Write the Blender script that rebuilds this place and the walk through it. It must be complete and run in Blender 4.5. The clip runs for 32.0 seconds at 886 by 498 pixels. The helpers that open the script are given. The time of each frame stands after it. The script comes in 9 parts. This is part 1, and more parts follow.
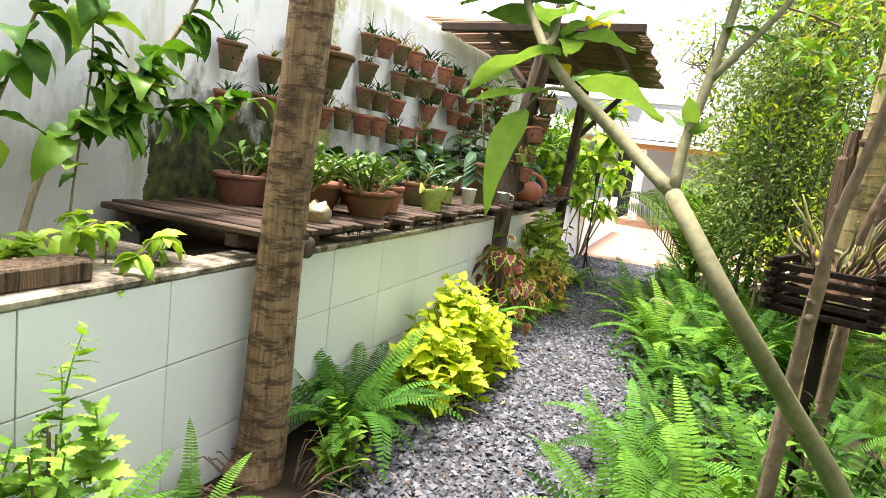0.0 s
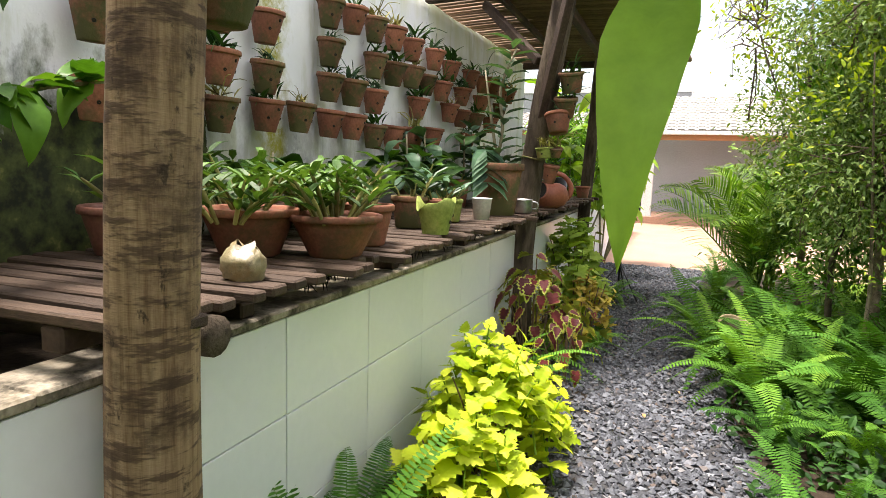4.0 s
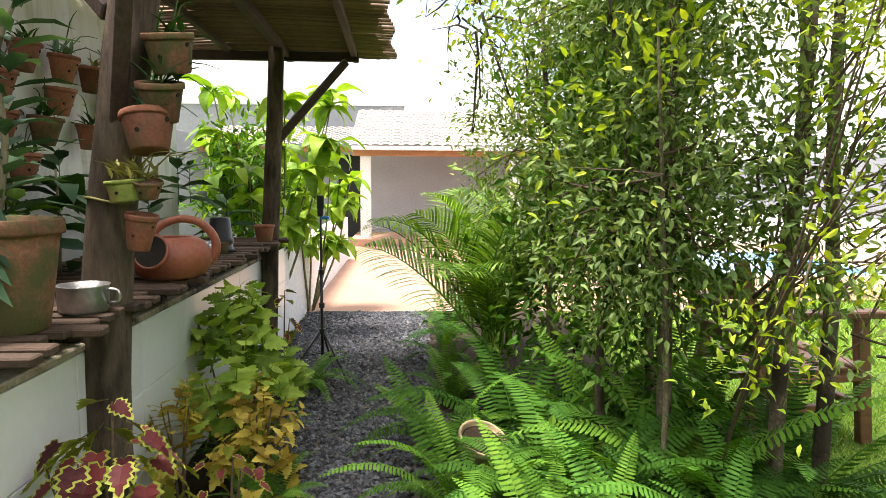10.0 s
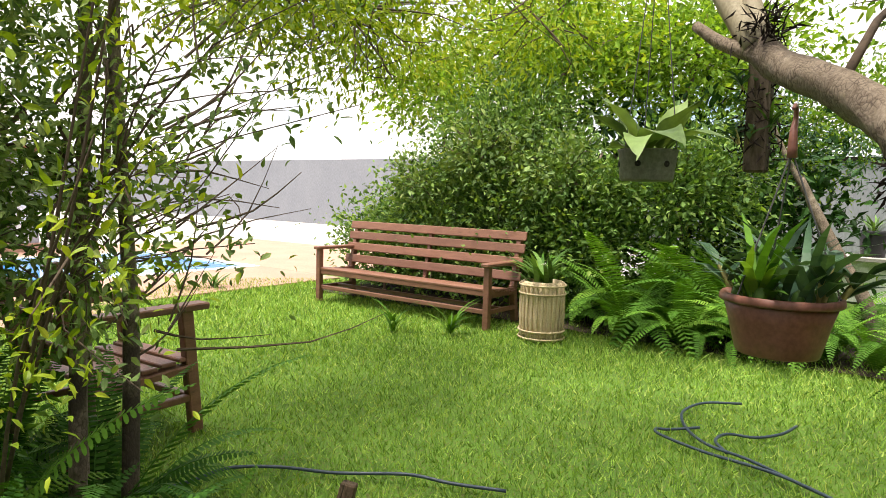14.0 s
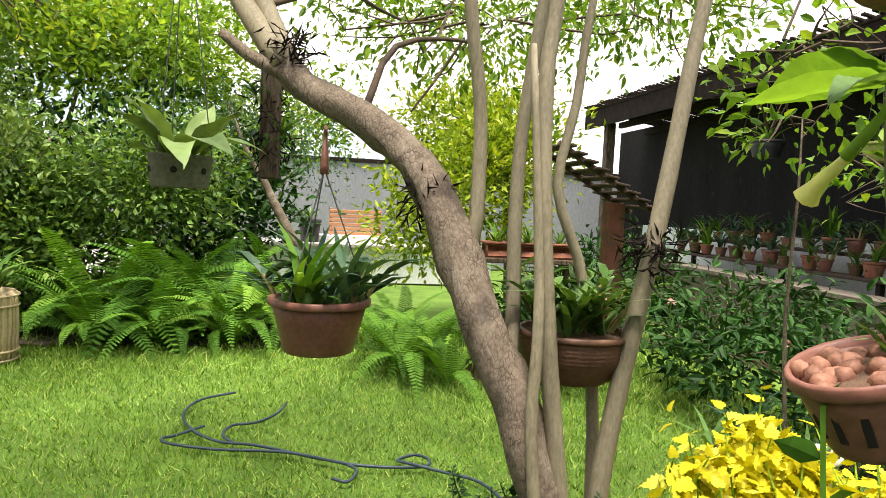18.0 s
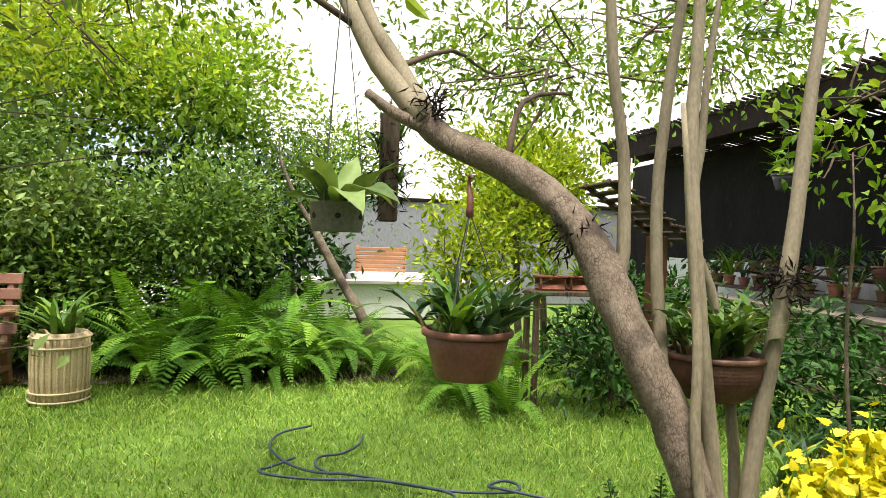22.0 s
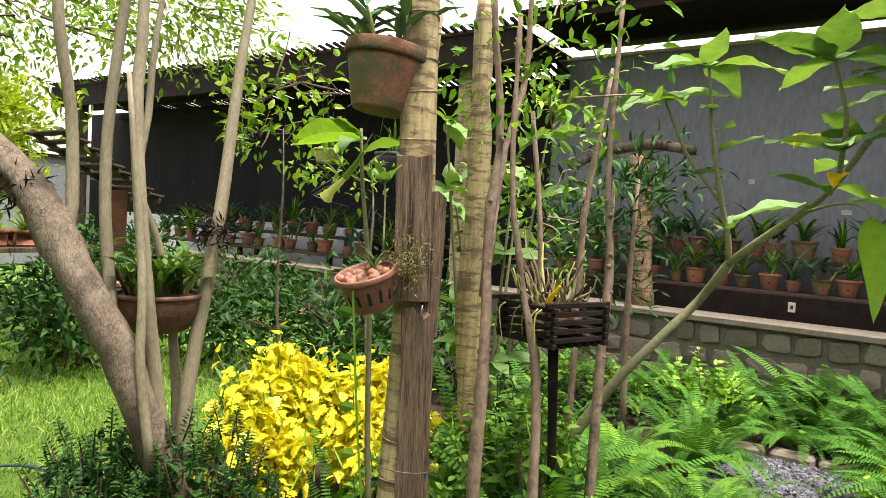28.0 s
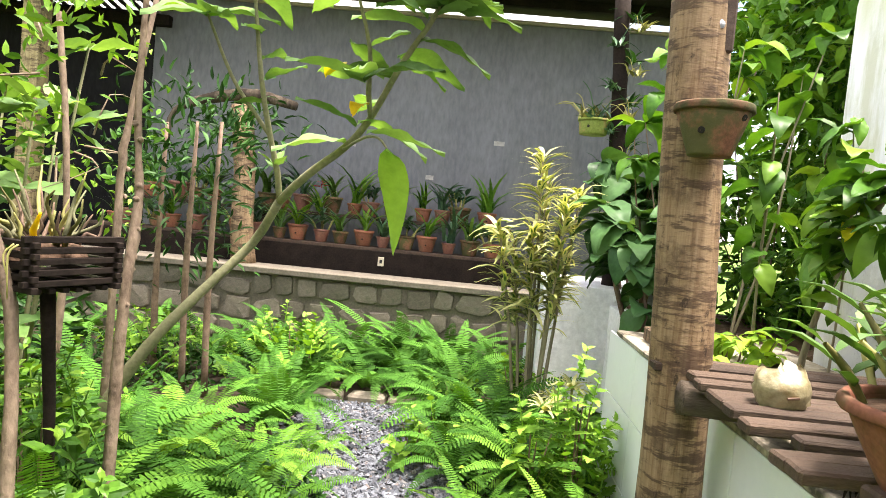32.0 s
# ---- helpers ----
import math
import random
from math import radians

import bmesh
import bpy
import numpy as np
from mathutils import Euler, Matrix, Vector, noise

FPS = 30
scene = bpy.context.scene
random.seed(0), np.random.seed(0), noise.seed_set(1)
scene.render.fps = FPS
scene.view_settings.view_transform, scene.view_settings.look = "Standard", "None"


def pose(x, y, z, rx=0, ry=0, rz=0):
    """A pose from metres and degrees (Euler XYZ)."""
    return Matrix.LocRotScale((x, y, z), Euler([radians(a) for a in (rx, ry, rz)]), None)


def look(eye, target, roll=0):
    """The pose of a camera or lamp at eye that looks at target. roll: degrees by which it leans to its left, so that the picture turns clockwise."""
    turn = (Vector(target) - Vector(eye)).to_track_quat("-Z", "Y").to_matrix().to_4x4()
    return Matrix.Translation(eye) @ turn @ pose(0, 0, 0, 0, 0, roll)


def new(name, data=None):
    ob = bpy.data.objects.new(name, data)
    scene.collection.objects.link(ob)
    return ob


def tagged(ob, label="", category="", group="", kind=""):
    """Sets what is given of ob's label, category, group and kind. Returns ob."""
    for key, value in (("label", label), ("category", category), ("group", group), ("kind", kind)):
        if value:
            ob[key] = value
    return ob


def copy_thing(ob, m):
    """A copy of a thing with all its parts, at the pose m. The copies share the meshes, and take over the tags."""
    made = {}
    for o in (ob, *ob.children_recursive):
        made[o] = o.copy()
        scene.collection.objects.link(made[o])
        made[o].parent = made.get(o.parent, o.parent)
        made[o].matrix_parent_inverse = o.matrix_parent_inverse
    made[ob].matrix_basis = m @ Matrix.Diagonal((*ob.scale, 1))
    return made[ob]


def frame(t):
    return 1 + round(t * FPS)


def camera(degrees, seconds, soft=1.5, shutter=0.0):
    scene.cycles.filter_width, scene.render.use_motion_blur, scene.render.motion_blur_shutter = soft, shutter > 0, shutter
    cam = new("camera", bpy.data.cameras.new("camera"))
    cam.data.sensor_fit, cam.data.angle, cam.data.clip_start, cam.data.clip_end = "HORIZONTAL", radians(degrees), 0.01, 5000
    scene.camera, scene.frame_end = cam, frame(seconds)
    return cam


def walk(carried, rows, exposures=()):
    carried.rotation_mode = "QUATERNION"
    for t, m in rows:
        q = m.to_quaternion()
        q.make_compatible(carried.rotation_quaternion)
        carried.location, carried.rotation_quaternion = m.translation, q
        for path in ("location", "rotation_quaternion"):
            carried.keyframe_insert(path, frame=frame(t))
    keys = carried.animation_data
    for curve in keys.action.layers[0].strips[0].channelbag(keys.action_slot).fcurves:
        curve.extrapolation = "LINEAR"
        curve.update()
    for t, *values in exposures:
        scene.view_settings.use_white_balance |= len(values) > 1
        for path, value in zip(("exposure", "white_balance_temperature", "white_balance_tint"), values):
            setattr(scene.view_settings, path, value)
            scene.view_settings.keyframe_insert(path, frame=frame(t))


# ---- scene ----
cam = camera(68.94, 32.0, 0.75)
PATH = [
    (0.0, (1.546, 1.800, 1.370), (0.860, 3.656, 1.073), 6.84),
    (0.5, (1.467, 1.866, 1.372), (0.999, 3.788, 1.076), 6.19),
    (1.0, (1.396, 2.036, 1.337), (0.974, 3.970, 1.055), 5.61),
    (1.5, (1.344, 2.180, 1.354), (0.923, 4.116, 1.081), 4.62),
    (2.0, (1.285, 2.285, 1.358), (0.861, 4.221, 1.089), 3.67),
    (2.5, (1.212, 2.400, 1.369), (0.797, 4.339, 1.108), 3.34),
    (3.0, (1.176, 2.524, 1.350), (0.753, 4.460, 1.084), 3.15),
    (3.5, (1.150, 2.746, 1.347), (0.559, 4.639, 1.086), 1.75),
    (4.0, (1.063, 2.932, 1.299), (0.371, 4.790, 1.040), 1.68),
    (4.5, (0.893, 3.168, 1.276), (0.116, 4.992, 1.014), 1.11),
    (6.5, (0.701, 4.115, 1.459), (-0.348, 5.805, 1.253), -0.97),
    (7.0, (0.722, 4.243, 1.485), (-0.134, 6.040, 1.291), -0.96),
    (7.5, (0.841, 4.427, 1.464), (0.244, 6.326, 1.274), -0.77),
    (8.0, (0.988, 4.504, 1.431), (0.664, 6.468, 1.236), -0.33),
    (8.5, (1.055, 4.599, 1.421), (0.988, 6.587, 1.218), 0.49),
    (9.0, (1.103, 4.750, 1.430), (1.167, 6.738, 1.219), 0.81),
    (9.5, (1.101, 4.876, 1.429), (1.211, 6.863, 1.225), 0.72),
    (10.0, (1.108, 4.947, 1.420), (1.217, 6.934, 1.221), 0.33),
    (10.5, (1.144, 4.976, 1.420), (1.236, 6.965, 1.231), 0.21),
    (11.0, (1.189, 4.973, 1.421), (1.283, 6.962, 1.232), 0.23),
    (11.5, (1.211, 4.958, 1.417), (1.329, 6.945, 1.230), 0.04),
    (12.0, (1.222, 4.983, 1.433), (1.486, 6.957, 1.248), 0.62),
    (12.5, (1.286, 4.970, 1.440), (2.010, 6.825, 1.262), 2.00),
    (13.0, (1.476, 5.119, 1.369), (2.585, 6.776, 1.220), 1.02),
    (13.5, (1.515, 5.087, 1.375), (2.926, 6.496, 1.218), 1.30),
    (14.0, (1.537, 5.025, 1.390), (3.149, 6.197, 1.229), 1.76),
    (14.5, (1.564, 5.012, 1.394), (3.315, 5.965, 1.233), 2.18),
    (16.5, (1.761, 5.248, 1.412), (3.733, 5.543, 1.263), 2.28),
    (17.0, (1.739, 5.251, 1.423), (3.733, 5.291, 1.282), 2.62),
    (17.5, (1.631, 5.319, 1.444), (3.609, 5.062, 1.305), 2.83),
    (18.0, (1.522, 5.354, 1.458), (3.481, 4.972, 1.320), 2.78),
    (18.5, (1.465, 5.363, 1.464), (3.419, 4.955, 1.346), 2.62),
    (19.0, (1.405, 5.326, 1.478), (3.366, 4.941, 1.412), 2.22),
    (19.5, (1.348, 5.225, 1.444), (3.326, 4.930, 1.397), 2.21),
    (20.0, (1.293, 5.254, 1.439), (3.278, 5.019, 1.394), 2.26),
    (20.5, (1.299, 5.423, 1.462), (3.285, 5.194, 1.413), 1.95),
    (21.0, (1.290, 5.631, 1.445), (3.276, 5.400, 1.390), 1.75),
    (21.5, (1.362, 5.772, 1.449), (3.340, 5.482, 1.399), 1.66),
    (22.0, (1.389, 5.908, 1.453), (3.351, 5.520, 1.424), 1.77),
    (22.5, (1.312, 6.037, 1.452), (3.216, 5.429, 1.404), 1.80),
    (23.0, (1.203, 6.205, 1.476), (3.071, 5.493, 1.418), 1.90),
    (23.5, (1.145, 6.281, 1.466), (2.996, 5.527, 1.398), 1.84),
    (24.0, (1.120, 6.285, 1.475), (2.964, 5.513, 1.407), 1.81),
    (24.5, (1.097, 6.273, 1.473), (2.929, 5.474, 1.404), 1.68),
    (26.5, (1.043, 6.140, 1.464), (2.566, 4.845, 1.386), 2.19),
    (27.0, (1.032, 6.102, 1.461), (2.417, 4.662, 1.378), 2.67),
    (27.5, (1.027, 6.074, 1.460), (2.268, 4.508, 1.372), 2.98),
    (28.0, (1.010, 6.060, 1.453), (2.125, 4.402, 1.360), 3.26),
    (28.5, (0.989, 6.045, 1.453), (1.934, 4.285, 1.363), 3.59),
    (29.0, (0.950, 6.014, 1.430), (1.664, 4.148, 1.330), 4.05),
    (29.5, (0.908, 5.986, 1.377), (1.482, 4.073, 1.267), 4.25),
    (30.0, (0.878, 5.966, 1.347), (1.361, 4.029, 1.217), 4.68),
    (30.5, (0.855, 5.952, 1.328), (1.236, 3.993, 1.200), 4.85),
    (31.0, (0.814, 5.921, 1.339), (1.017, 3.934, 1.225), 5.54),
    (31.5, (0.766, 5.821, 1.339), (0.866, 3.826, 1.233), 5.66),
    (32.0, (0.749, 5.706, 1.350), (0.836, 3.711, 1.243), 5.42),
]
EXPOSURES = [(0.0, 2.10, 6700, 17), (2.0, 1.75, 6700, 17), (4.0, 1.70, 6700, 17), (7.0, 2.07, 6700, 17), (8.0, 1.87, 6700, 17), (9.0, 1.75, 6700, 17), (11.0, 1.79, 6700, 17), (12.0, 1.72, 6700, 17), (13.0, 1.37, 6700, 17), (14.0, 1.22, 6700, 17), (17.0, 1.10, 6700, 17), (18.0, 1.35, 6700, 17), (20.0, 1.15, 6700, 17), (22.0, 1.32, 6700, 17), (24.0, 1.48, 6700, 17), (27.0, 1.50, 6700, 17), (28.0, 1.62, 6700, 17), (29.0, 1.85, 6700, 17), (30.0, 2.33, 6700, 17), (31.0, 2.33, 6700, 17), (32.0, 2.31, 6700, 17)]
walk(cam, [(t, look(e, g, r)) for t, e, g, r in PATH], EXPOSURES)

# ---- sky, sun ----
SUN_EL, SUN_AZ = radians(76), radians(285)
world = bpy.data.worlds.new("sky")
scene.world = world
world.use_nodes = True
wn, wl = world.node_tree.nodes, world.node_tree.links
bg = wn["Background"]
sky = wn.new("ShaderNodeTexSky")
sky.sky_type = "NISHITA"
sky.sun_disc = False
sky.sun_elevation, sky.sun_rotation = SUN_EL, SUN_AZ
sky.dust_density = 2.0
wtc = wn.new("ShaderNodeTexCoord")
wno = wn.new("ShaderNodeTexNoise")
wno.inputs["Scale"].default_value = 2.4
wno.inputs["Detail"].default_value = 6
wl.new(wtc.outputs["Generated"], wno.inputs["Vector"])
wrp = wn.new("ShaderNodeValToRGB")
wrp.color_ramp.elements[0].position, wrp.color_ramp.elements[1].position = 0.40, 0.54
wl.new(wno.outputs["Fac"], wrp.inputs["Fac"])
wmx = wn.new("ShaderNodeMix")
wmx.data_type = "RGBA"
wl.new(wrp.outputs["Color"], wmx.inputs["Factor"])
wl.new(sky.outputs["Color"], wmx.inputs["A"])
wmx.inputs["B"].default_value = (7.0, 6.85, 6.4, 1)
wl.new(wmx.outputs["Result"], bg.inputs["Color"])
bg.inputs["Strength"].default_value = 0.12

sun_data = bpy.data.lights.new("sun", "SUN")
sun_data.energy, sun_data.angle, sun_data.color = 3.4, radians(18), (1.0, 0.95, 0.86)
sun = new("sun", sun_data)
sun.matrix_world = look((math.sin(SUN_AZ) * math.cos(SUN_EL) * 30, math.cos(SUN_AZ) * math.cos(SUN_EL) * 30, math.sin(SUN_EL) * 30), (0, 0, 0))

# ---- materials ----
def base_mat(name, rough=0.7, metal=0.0, spec=0.5):
    m = bpy.data.materials.new(name)
    m.use_nodes = True
    n, l = m.node_tree.nodes, m.node_tree.links
    b = n["Principled BSDF"]
    b.inputs["Roughness"].default_value = rough
    b.inputs["Metallic"].default_value = metal
    b.inputs["Specular IOR Level"].default_value = spec
    return m, n, l, b


def noise_tex(n, l, coord, scale, detail=5, rough=0.6, stretch=None):
    t = n.new("ShaderNodeTexNoise")
    t.inputs["Scale"].default_value, t.inputs["Detail"].default_value, t.inputs["Roughness"].default_value = scale, detail, rough
    if stretch:
        mp = n.new("ShaderNodeMapping")
        mp.inputs["Scale"].default_value = stretch
        l.new(coord, mp.inputs["Vector"])
        coord = mp.outputs["Vector"]
    l.new(coord, t.inputs["Vector"])
    return t.outputs["Fac"]


def ramp(n, l, fac, stops):
    r = n.new("ShaderNodeValToRGB")
    e = r.color_ramp.elements
    e[0].position, e[0].color = stops[0][0], (*stops[0][1], 1)
    e[1].position, e[1].color = stops[-1][0], (*stops[-1][1], 1)
    for p, c in stops[1:-1]:
        x = e.new(p)
        x.color = (*c, 1)
    l.new(fac, r.inputs["Fac"])
    return r.outputs["Color"]


def mixc(n, l, fac, a, b, mode="MIX"):
    x = n.new("ShaderNodeMix")
    x.data_type, x.blend_type = "RGBA", mode
    for s, v in (("Factor", fac), ("A", a), ("B", b)):
        if isinstance(v, (int, float)):
            x.inputs[s].default_value = v
        elif isinstance(v, tuple):
            x.inputs[s].default_value = (*v, 1)
        else:
            l.new(v, x.inputs[s])
    return x.outputs["Result"]


def mathn(n, l, op, a, b=0.0):
    x = n.new("ShaderNodeMath")
    x.operation = op
    for i, v in enumerate((a, b)):
        if isinstance(v, (int, float)):
            x.inputs[i].default_value = v
        else:
            l.new(v, x.inputs[i])
    return x.outputs[0]


def bump(n, l, b, height, strength=0.3, dist=0.01):
    x = n.new("ShaderNodeBump")
    x.inputs["Strength"].default_value, x.inputs["Distance"].default_value = strength, dist
    l.new(height, x.inputs["Height"])
    l.new(x.outputs["Normal"], b.inputs["Normal"])


def coords(n, kind="Object"):
    return n.new("ShaderNodeTexCoord").outputs[kind]


def world_pos(n):
    return n.new("ShaderNodeNewGeometry").outputs["Position"]


def plain(name, c1, c2, scale=6, rough=0.7, metal=0.0, bump_s=0.25, fine=60, spec=0.4, rnd=0.0, stretch=None, dark=None, grain=0.35):
    """Two-tone surface with coarse and fine variation; rnd varies it object by object."""
    m, n, l, b = base_mat(name, rough, metal, spec)
    co = coords(n)
    f1 = noise_tex(n, l, co, scale, 5, 0.6, stretch)
    f2 = noise_tex(n, l, co, fine, 4, 0.6, stretch)
    col = ramp(n, l, f1, ((0.3, c1), (0.7, c2)))
    col = mixc(n, l, grain, col, ramp(n, l, f2, ((0.3, tuple(v * 0.55 for v in c1)), (0.7, tuple(min(1, v * 1.25) for v in c2)))))
    if dark:
        f3 = noise_tex(n, l, co, dark[1], 6, 0.7, stretch)
        col = mixc(n, l, mathn(n, l, "MULTIPLY", ramp(n, l, f3, ((dark[2], (0, 0, 0)), (dark[2] + 0.12, (1, 1, 1)))), dark[3] if len(dark) > 3 else 0.8), col, dark[0])
    if rnd:
        oi = n.new("ShaderNodeObjectInfo").outputs["Random"]
        k = mathn(n, l, "ADD", mathn(n, l, "MULTIPLY", oi, 2 * rnd), 1 - rnd)
        hs = n.new("ShaderNodeHueSaturation")
        l.new(k, hs.inputs["Value"])
        l.new(col, hs.inputs["Color"])
        col = hs.outputs["Color"]
    l.new(col, b.inputs["Base Color"])
    bump(n, l, b, f2, bump_s, 0.006)
    return m


def leaf_mat(name, c1, c2, rough=0.42, trans=0.35, rnd="island", tip=None, spec=0.16):
    """Foliage: colour varies leaf by leaf, light shines through the blade."""
    m, n, l, b = base_mat(name, rough, 0, spec)
    g = n.new("ShaderNodeNewGeometry")
    r1 = g.outputs["Random Per Island"]
    r2 = n.new("ShaderNodeObjectInfo").outputs["Random"]
    if rnd == "plant":
        r = mathn(n, l, "ADD", mathn(n, l, "MULTIPLY", r2, 0.8), mathn(n, l, "MULTIPLY", r1, 0.2))
    else:
        r = r1 if rnd == "island" else mathn(n, l, "FRACT", mathn(n, l, "ADD", r1, r2))
    col = ramp(n, l, r, ((0.0, tuple(v * 0.55 for v in c1)), (0.3, c1), (0.72, tuple(min(0.9, v * 1.15) for v in c2)), (1.0, tip or tuple(min(1, v * 1.4) for v in c2))))
    f = noise_tex(n, l, g.outputs["Position"], 26, 4)
    col = mixc(n, l, 0.28, col, ramp(n, l, f, ((0.3, tuple(v * 0.3 for v in c1)), (0.7, tuple(min(1, v * 1.15) for v in c2)))))
    l.new(col, b.inputs["Base Color"])
    tr = n.new("ShaderNodeBsdfTranslucent")
    l.new(mixc(n, l, 1.0, col, (1.0, 1.0, 0.3), "MULTIPLY"), tr.inputs["Color"])
    mx = n.new("ShaderNodeMixShader")
    mx.inputs["Fac"].default_value = trans
    l.new(b.outputs[0], mx.inputs[1])
    l.new(tr.outputs[0], mx.inputs[2])
    l.new(mx.outputs[0], n["Material Output"].inputs["Surface"])
    bump(n, l, b, f, 0.15, 0.004)
    return m


def wall_mat():
    """White limewashed wall with grey rain streaks and green algae running down from the pots."""
    m, n, l, b = base_mat("limewash", 0.85, 0, 0.25)
    p = world_pos(n)
    f = noise_tex(n, l, p, 1.3, 6)
    col = ramp(n, l, f, ((0.3, (0.66, 0.685, 0.71)), (0.6, (0.79, 0.81, 0.835))))
    streak = noise_tex(n, l, p, 2.2, 7, 0.65, (1.0, 2.4, 0.45))
    green = ramp(n, l, streak, ((0.52, (0, 0, 0)), (0.64, (1, 1, 1))))
    col = mixc(n, l, mathn(n, l, "MULTIPLY", green, 0.45), col, (0.30, 0.32, 0.09))
    mould = ramp(n, l, noise_tex(n, l, p, 5.5, 8, 0.7, (1.0, 1.0, 0.7)), ((0.62, (0, 0, 0)), (0.72, (1, 1, 1))))
    col = mixc(n, l, mathn(n, l, "MULTIPLY", mould, 0.6), col, (0.05, 0.055, 0.04))
    s = n.new("ShaderNodeSeparateXYZ")
    l.new(p, s.inputs[0])
    # algae at the foot of the wall behind the shelf
    rag = noise_tex(n, l, p, 3.5, 7, 0.7, (1.0, 1.0, 0.6))
    edge = mathn(n, l, "SUBTRACT", mathn(n, l, "ADD", mathn(n, l, "MULTIPLY", rag, 1.3), 0.9), s.outputs["Z"])
    near = mathn(n, l, "LESS_THAN", mathn(n, l, "ABSOLUTE", mathn(n, l, "SUBTRACT", s.outputs["Y"], mathn(n, l, "ADD", mathn(n, l, "MULTIPLY", rag, 0.5), 4.28))), 0.48)
    foot = mathn(n, l, "MULTIPLY", ramp(n, l, edge, ((0.0, (0, 0, 0)), (0.22, (1, 1, 1)))), mathn(n, l, "ADD", mathn(n, l, "MULTIPLY", near, 0.6), 0.4))
    moss = ramp(n, l, noise_tex(n, l, p, 17, 5), ((0.38, (0.02, 0.024, 0.014)), (0.62, (0.075, 0.095, 0.028)), (0.78, (0.25, 0.24, 0.08))))
    col = mixc(n, l, foot, col, moss)
    wav = mathn(n, l, "MULTIPLY", mathn(n, l, "SUBTRACT", noise_tex(n, l, p, 2.6, 6, 0.7, (1, 1, 0.8)), 0.5), 0.55)
    off = mathn(n, l, "ABSOLUTE", mathn(n, l, "ADD", mathn(n, l, "SUBTRACT", s.outputs["Y"], 5.5), wav))
    band = mathn(n, l, "MULTIPLY", ramp(n, l, off, ((0.05, (1, 1, 1)), (0.16, (0, 0, 0)))), ramp(n, l, noise_tex(n, l, p, 22, 6, 0.7), ((0.36, (0.15, 0.15, 0.15)), (0.56, (1, 1, 1)))))
    col = mixc(n, l, band, col, (0.30, 0.29, 0.05))
    off2 = mathn(n, l, "ABSOLUTE", mathn(n, l, "ADD", mathn(n, l, "SUBTRACT", s.outputs["Y"], 5.66), wav))
    soot = mathn(n, l, "MULTIPLY", mathn(n, l, "MULTIPLY", ramp(n, l, off2, ((0.06, (1, 1, 1)), (0.3, (0, 0, 0)))), ramp(n, l, mathn(n, l, "SUBTRACT", s.outputs["Z"], 1.0), ((0.12, (1, 1, 1)), (0.45, (0, 0, 0))))), ramp(n, l, noise_tex(n, l, p, 15, 7, 0.75), ((0.42, (0, 0, 0)), (0.52, (1, 1, 1)))))
    col = mixc(n, l, soot, col, (0.02, 0.02, 0.016))
    drip = mathn(n, l, "MULTIPLY", noise_tex(n, l, p, 1.8, 6, 0.6, (1, 2.2, 0.25)), 0.7)
    top = ramp(n, l, mathn(n, l, "SUBTRACT", mathn(n, l, "SUBTRACT", s.outputs["Z"], 1.68), drip), ((0.2, (0, 0, 0)), (0.45, (1, 1, 1))))
    col = mixc(n, l, mathn(n, l, "MULTIPLY", top, 0.6), col, (0.44, 0.46, 0.16))
    l.new(col, b.inputs["Base Color"])
    bump(n, l, b, noise_tex(n, l, p, 40, 6), 0.35, 0.006)
    return m


def bamboo_mat(name, c1, c2, c3, rings=46):
    """Palm trunk: pale fibrous bark with uneven dark rings across the stem."""
    m, n, l, b = base_mat(name, 0.75, 0, 0.3)
    co = coords(n)
    f = noise_tex(n, l, co, 14, 6, 0.7, (4, 4, 0.2))
    col = ramp(n, l, f, ((0.32, tuple(v * 0.8 for v in c1)), (0.5, tuple(0.5 * (a + b) for a, b in zip(c1, c2))), (0.66, c2)))
    w = noise_tex(n, l, co, rings, 4, 0.75, (0.2, 0.2, 1.0))
    col = mixc(n, l, ramp(n, l, w, ((0.50, (0, 0, 0)), (0.58, (0.8, 0.8, 0.8)))), col, c3)
    blot = noise_tex(n, l, co, 7, 6, 0.7)
    col = mixc(n, l, ramp(n, l, blot, ((0.5, (0, 0, 0)), (0.66, (0.75, 0.75, 0.75)))), col, tuple(v * 0.8 for v in c3))
    sp = noise_tex(n, l, co, 26, 5, 0.7, (1, 1, 0.5))
    col = mixc(n, l, ramp(n, l, sp, ((0.60, (0, 0, 0)), (0.68, (0.8, 0.8, 0.8)))), col, tuple(v * 0.35 for v in c3))
    l.new(col, b.inputs["Base Color"])
    bump(n, l, b, w, 0.5, 0.006)
    return m


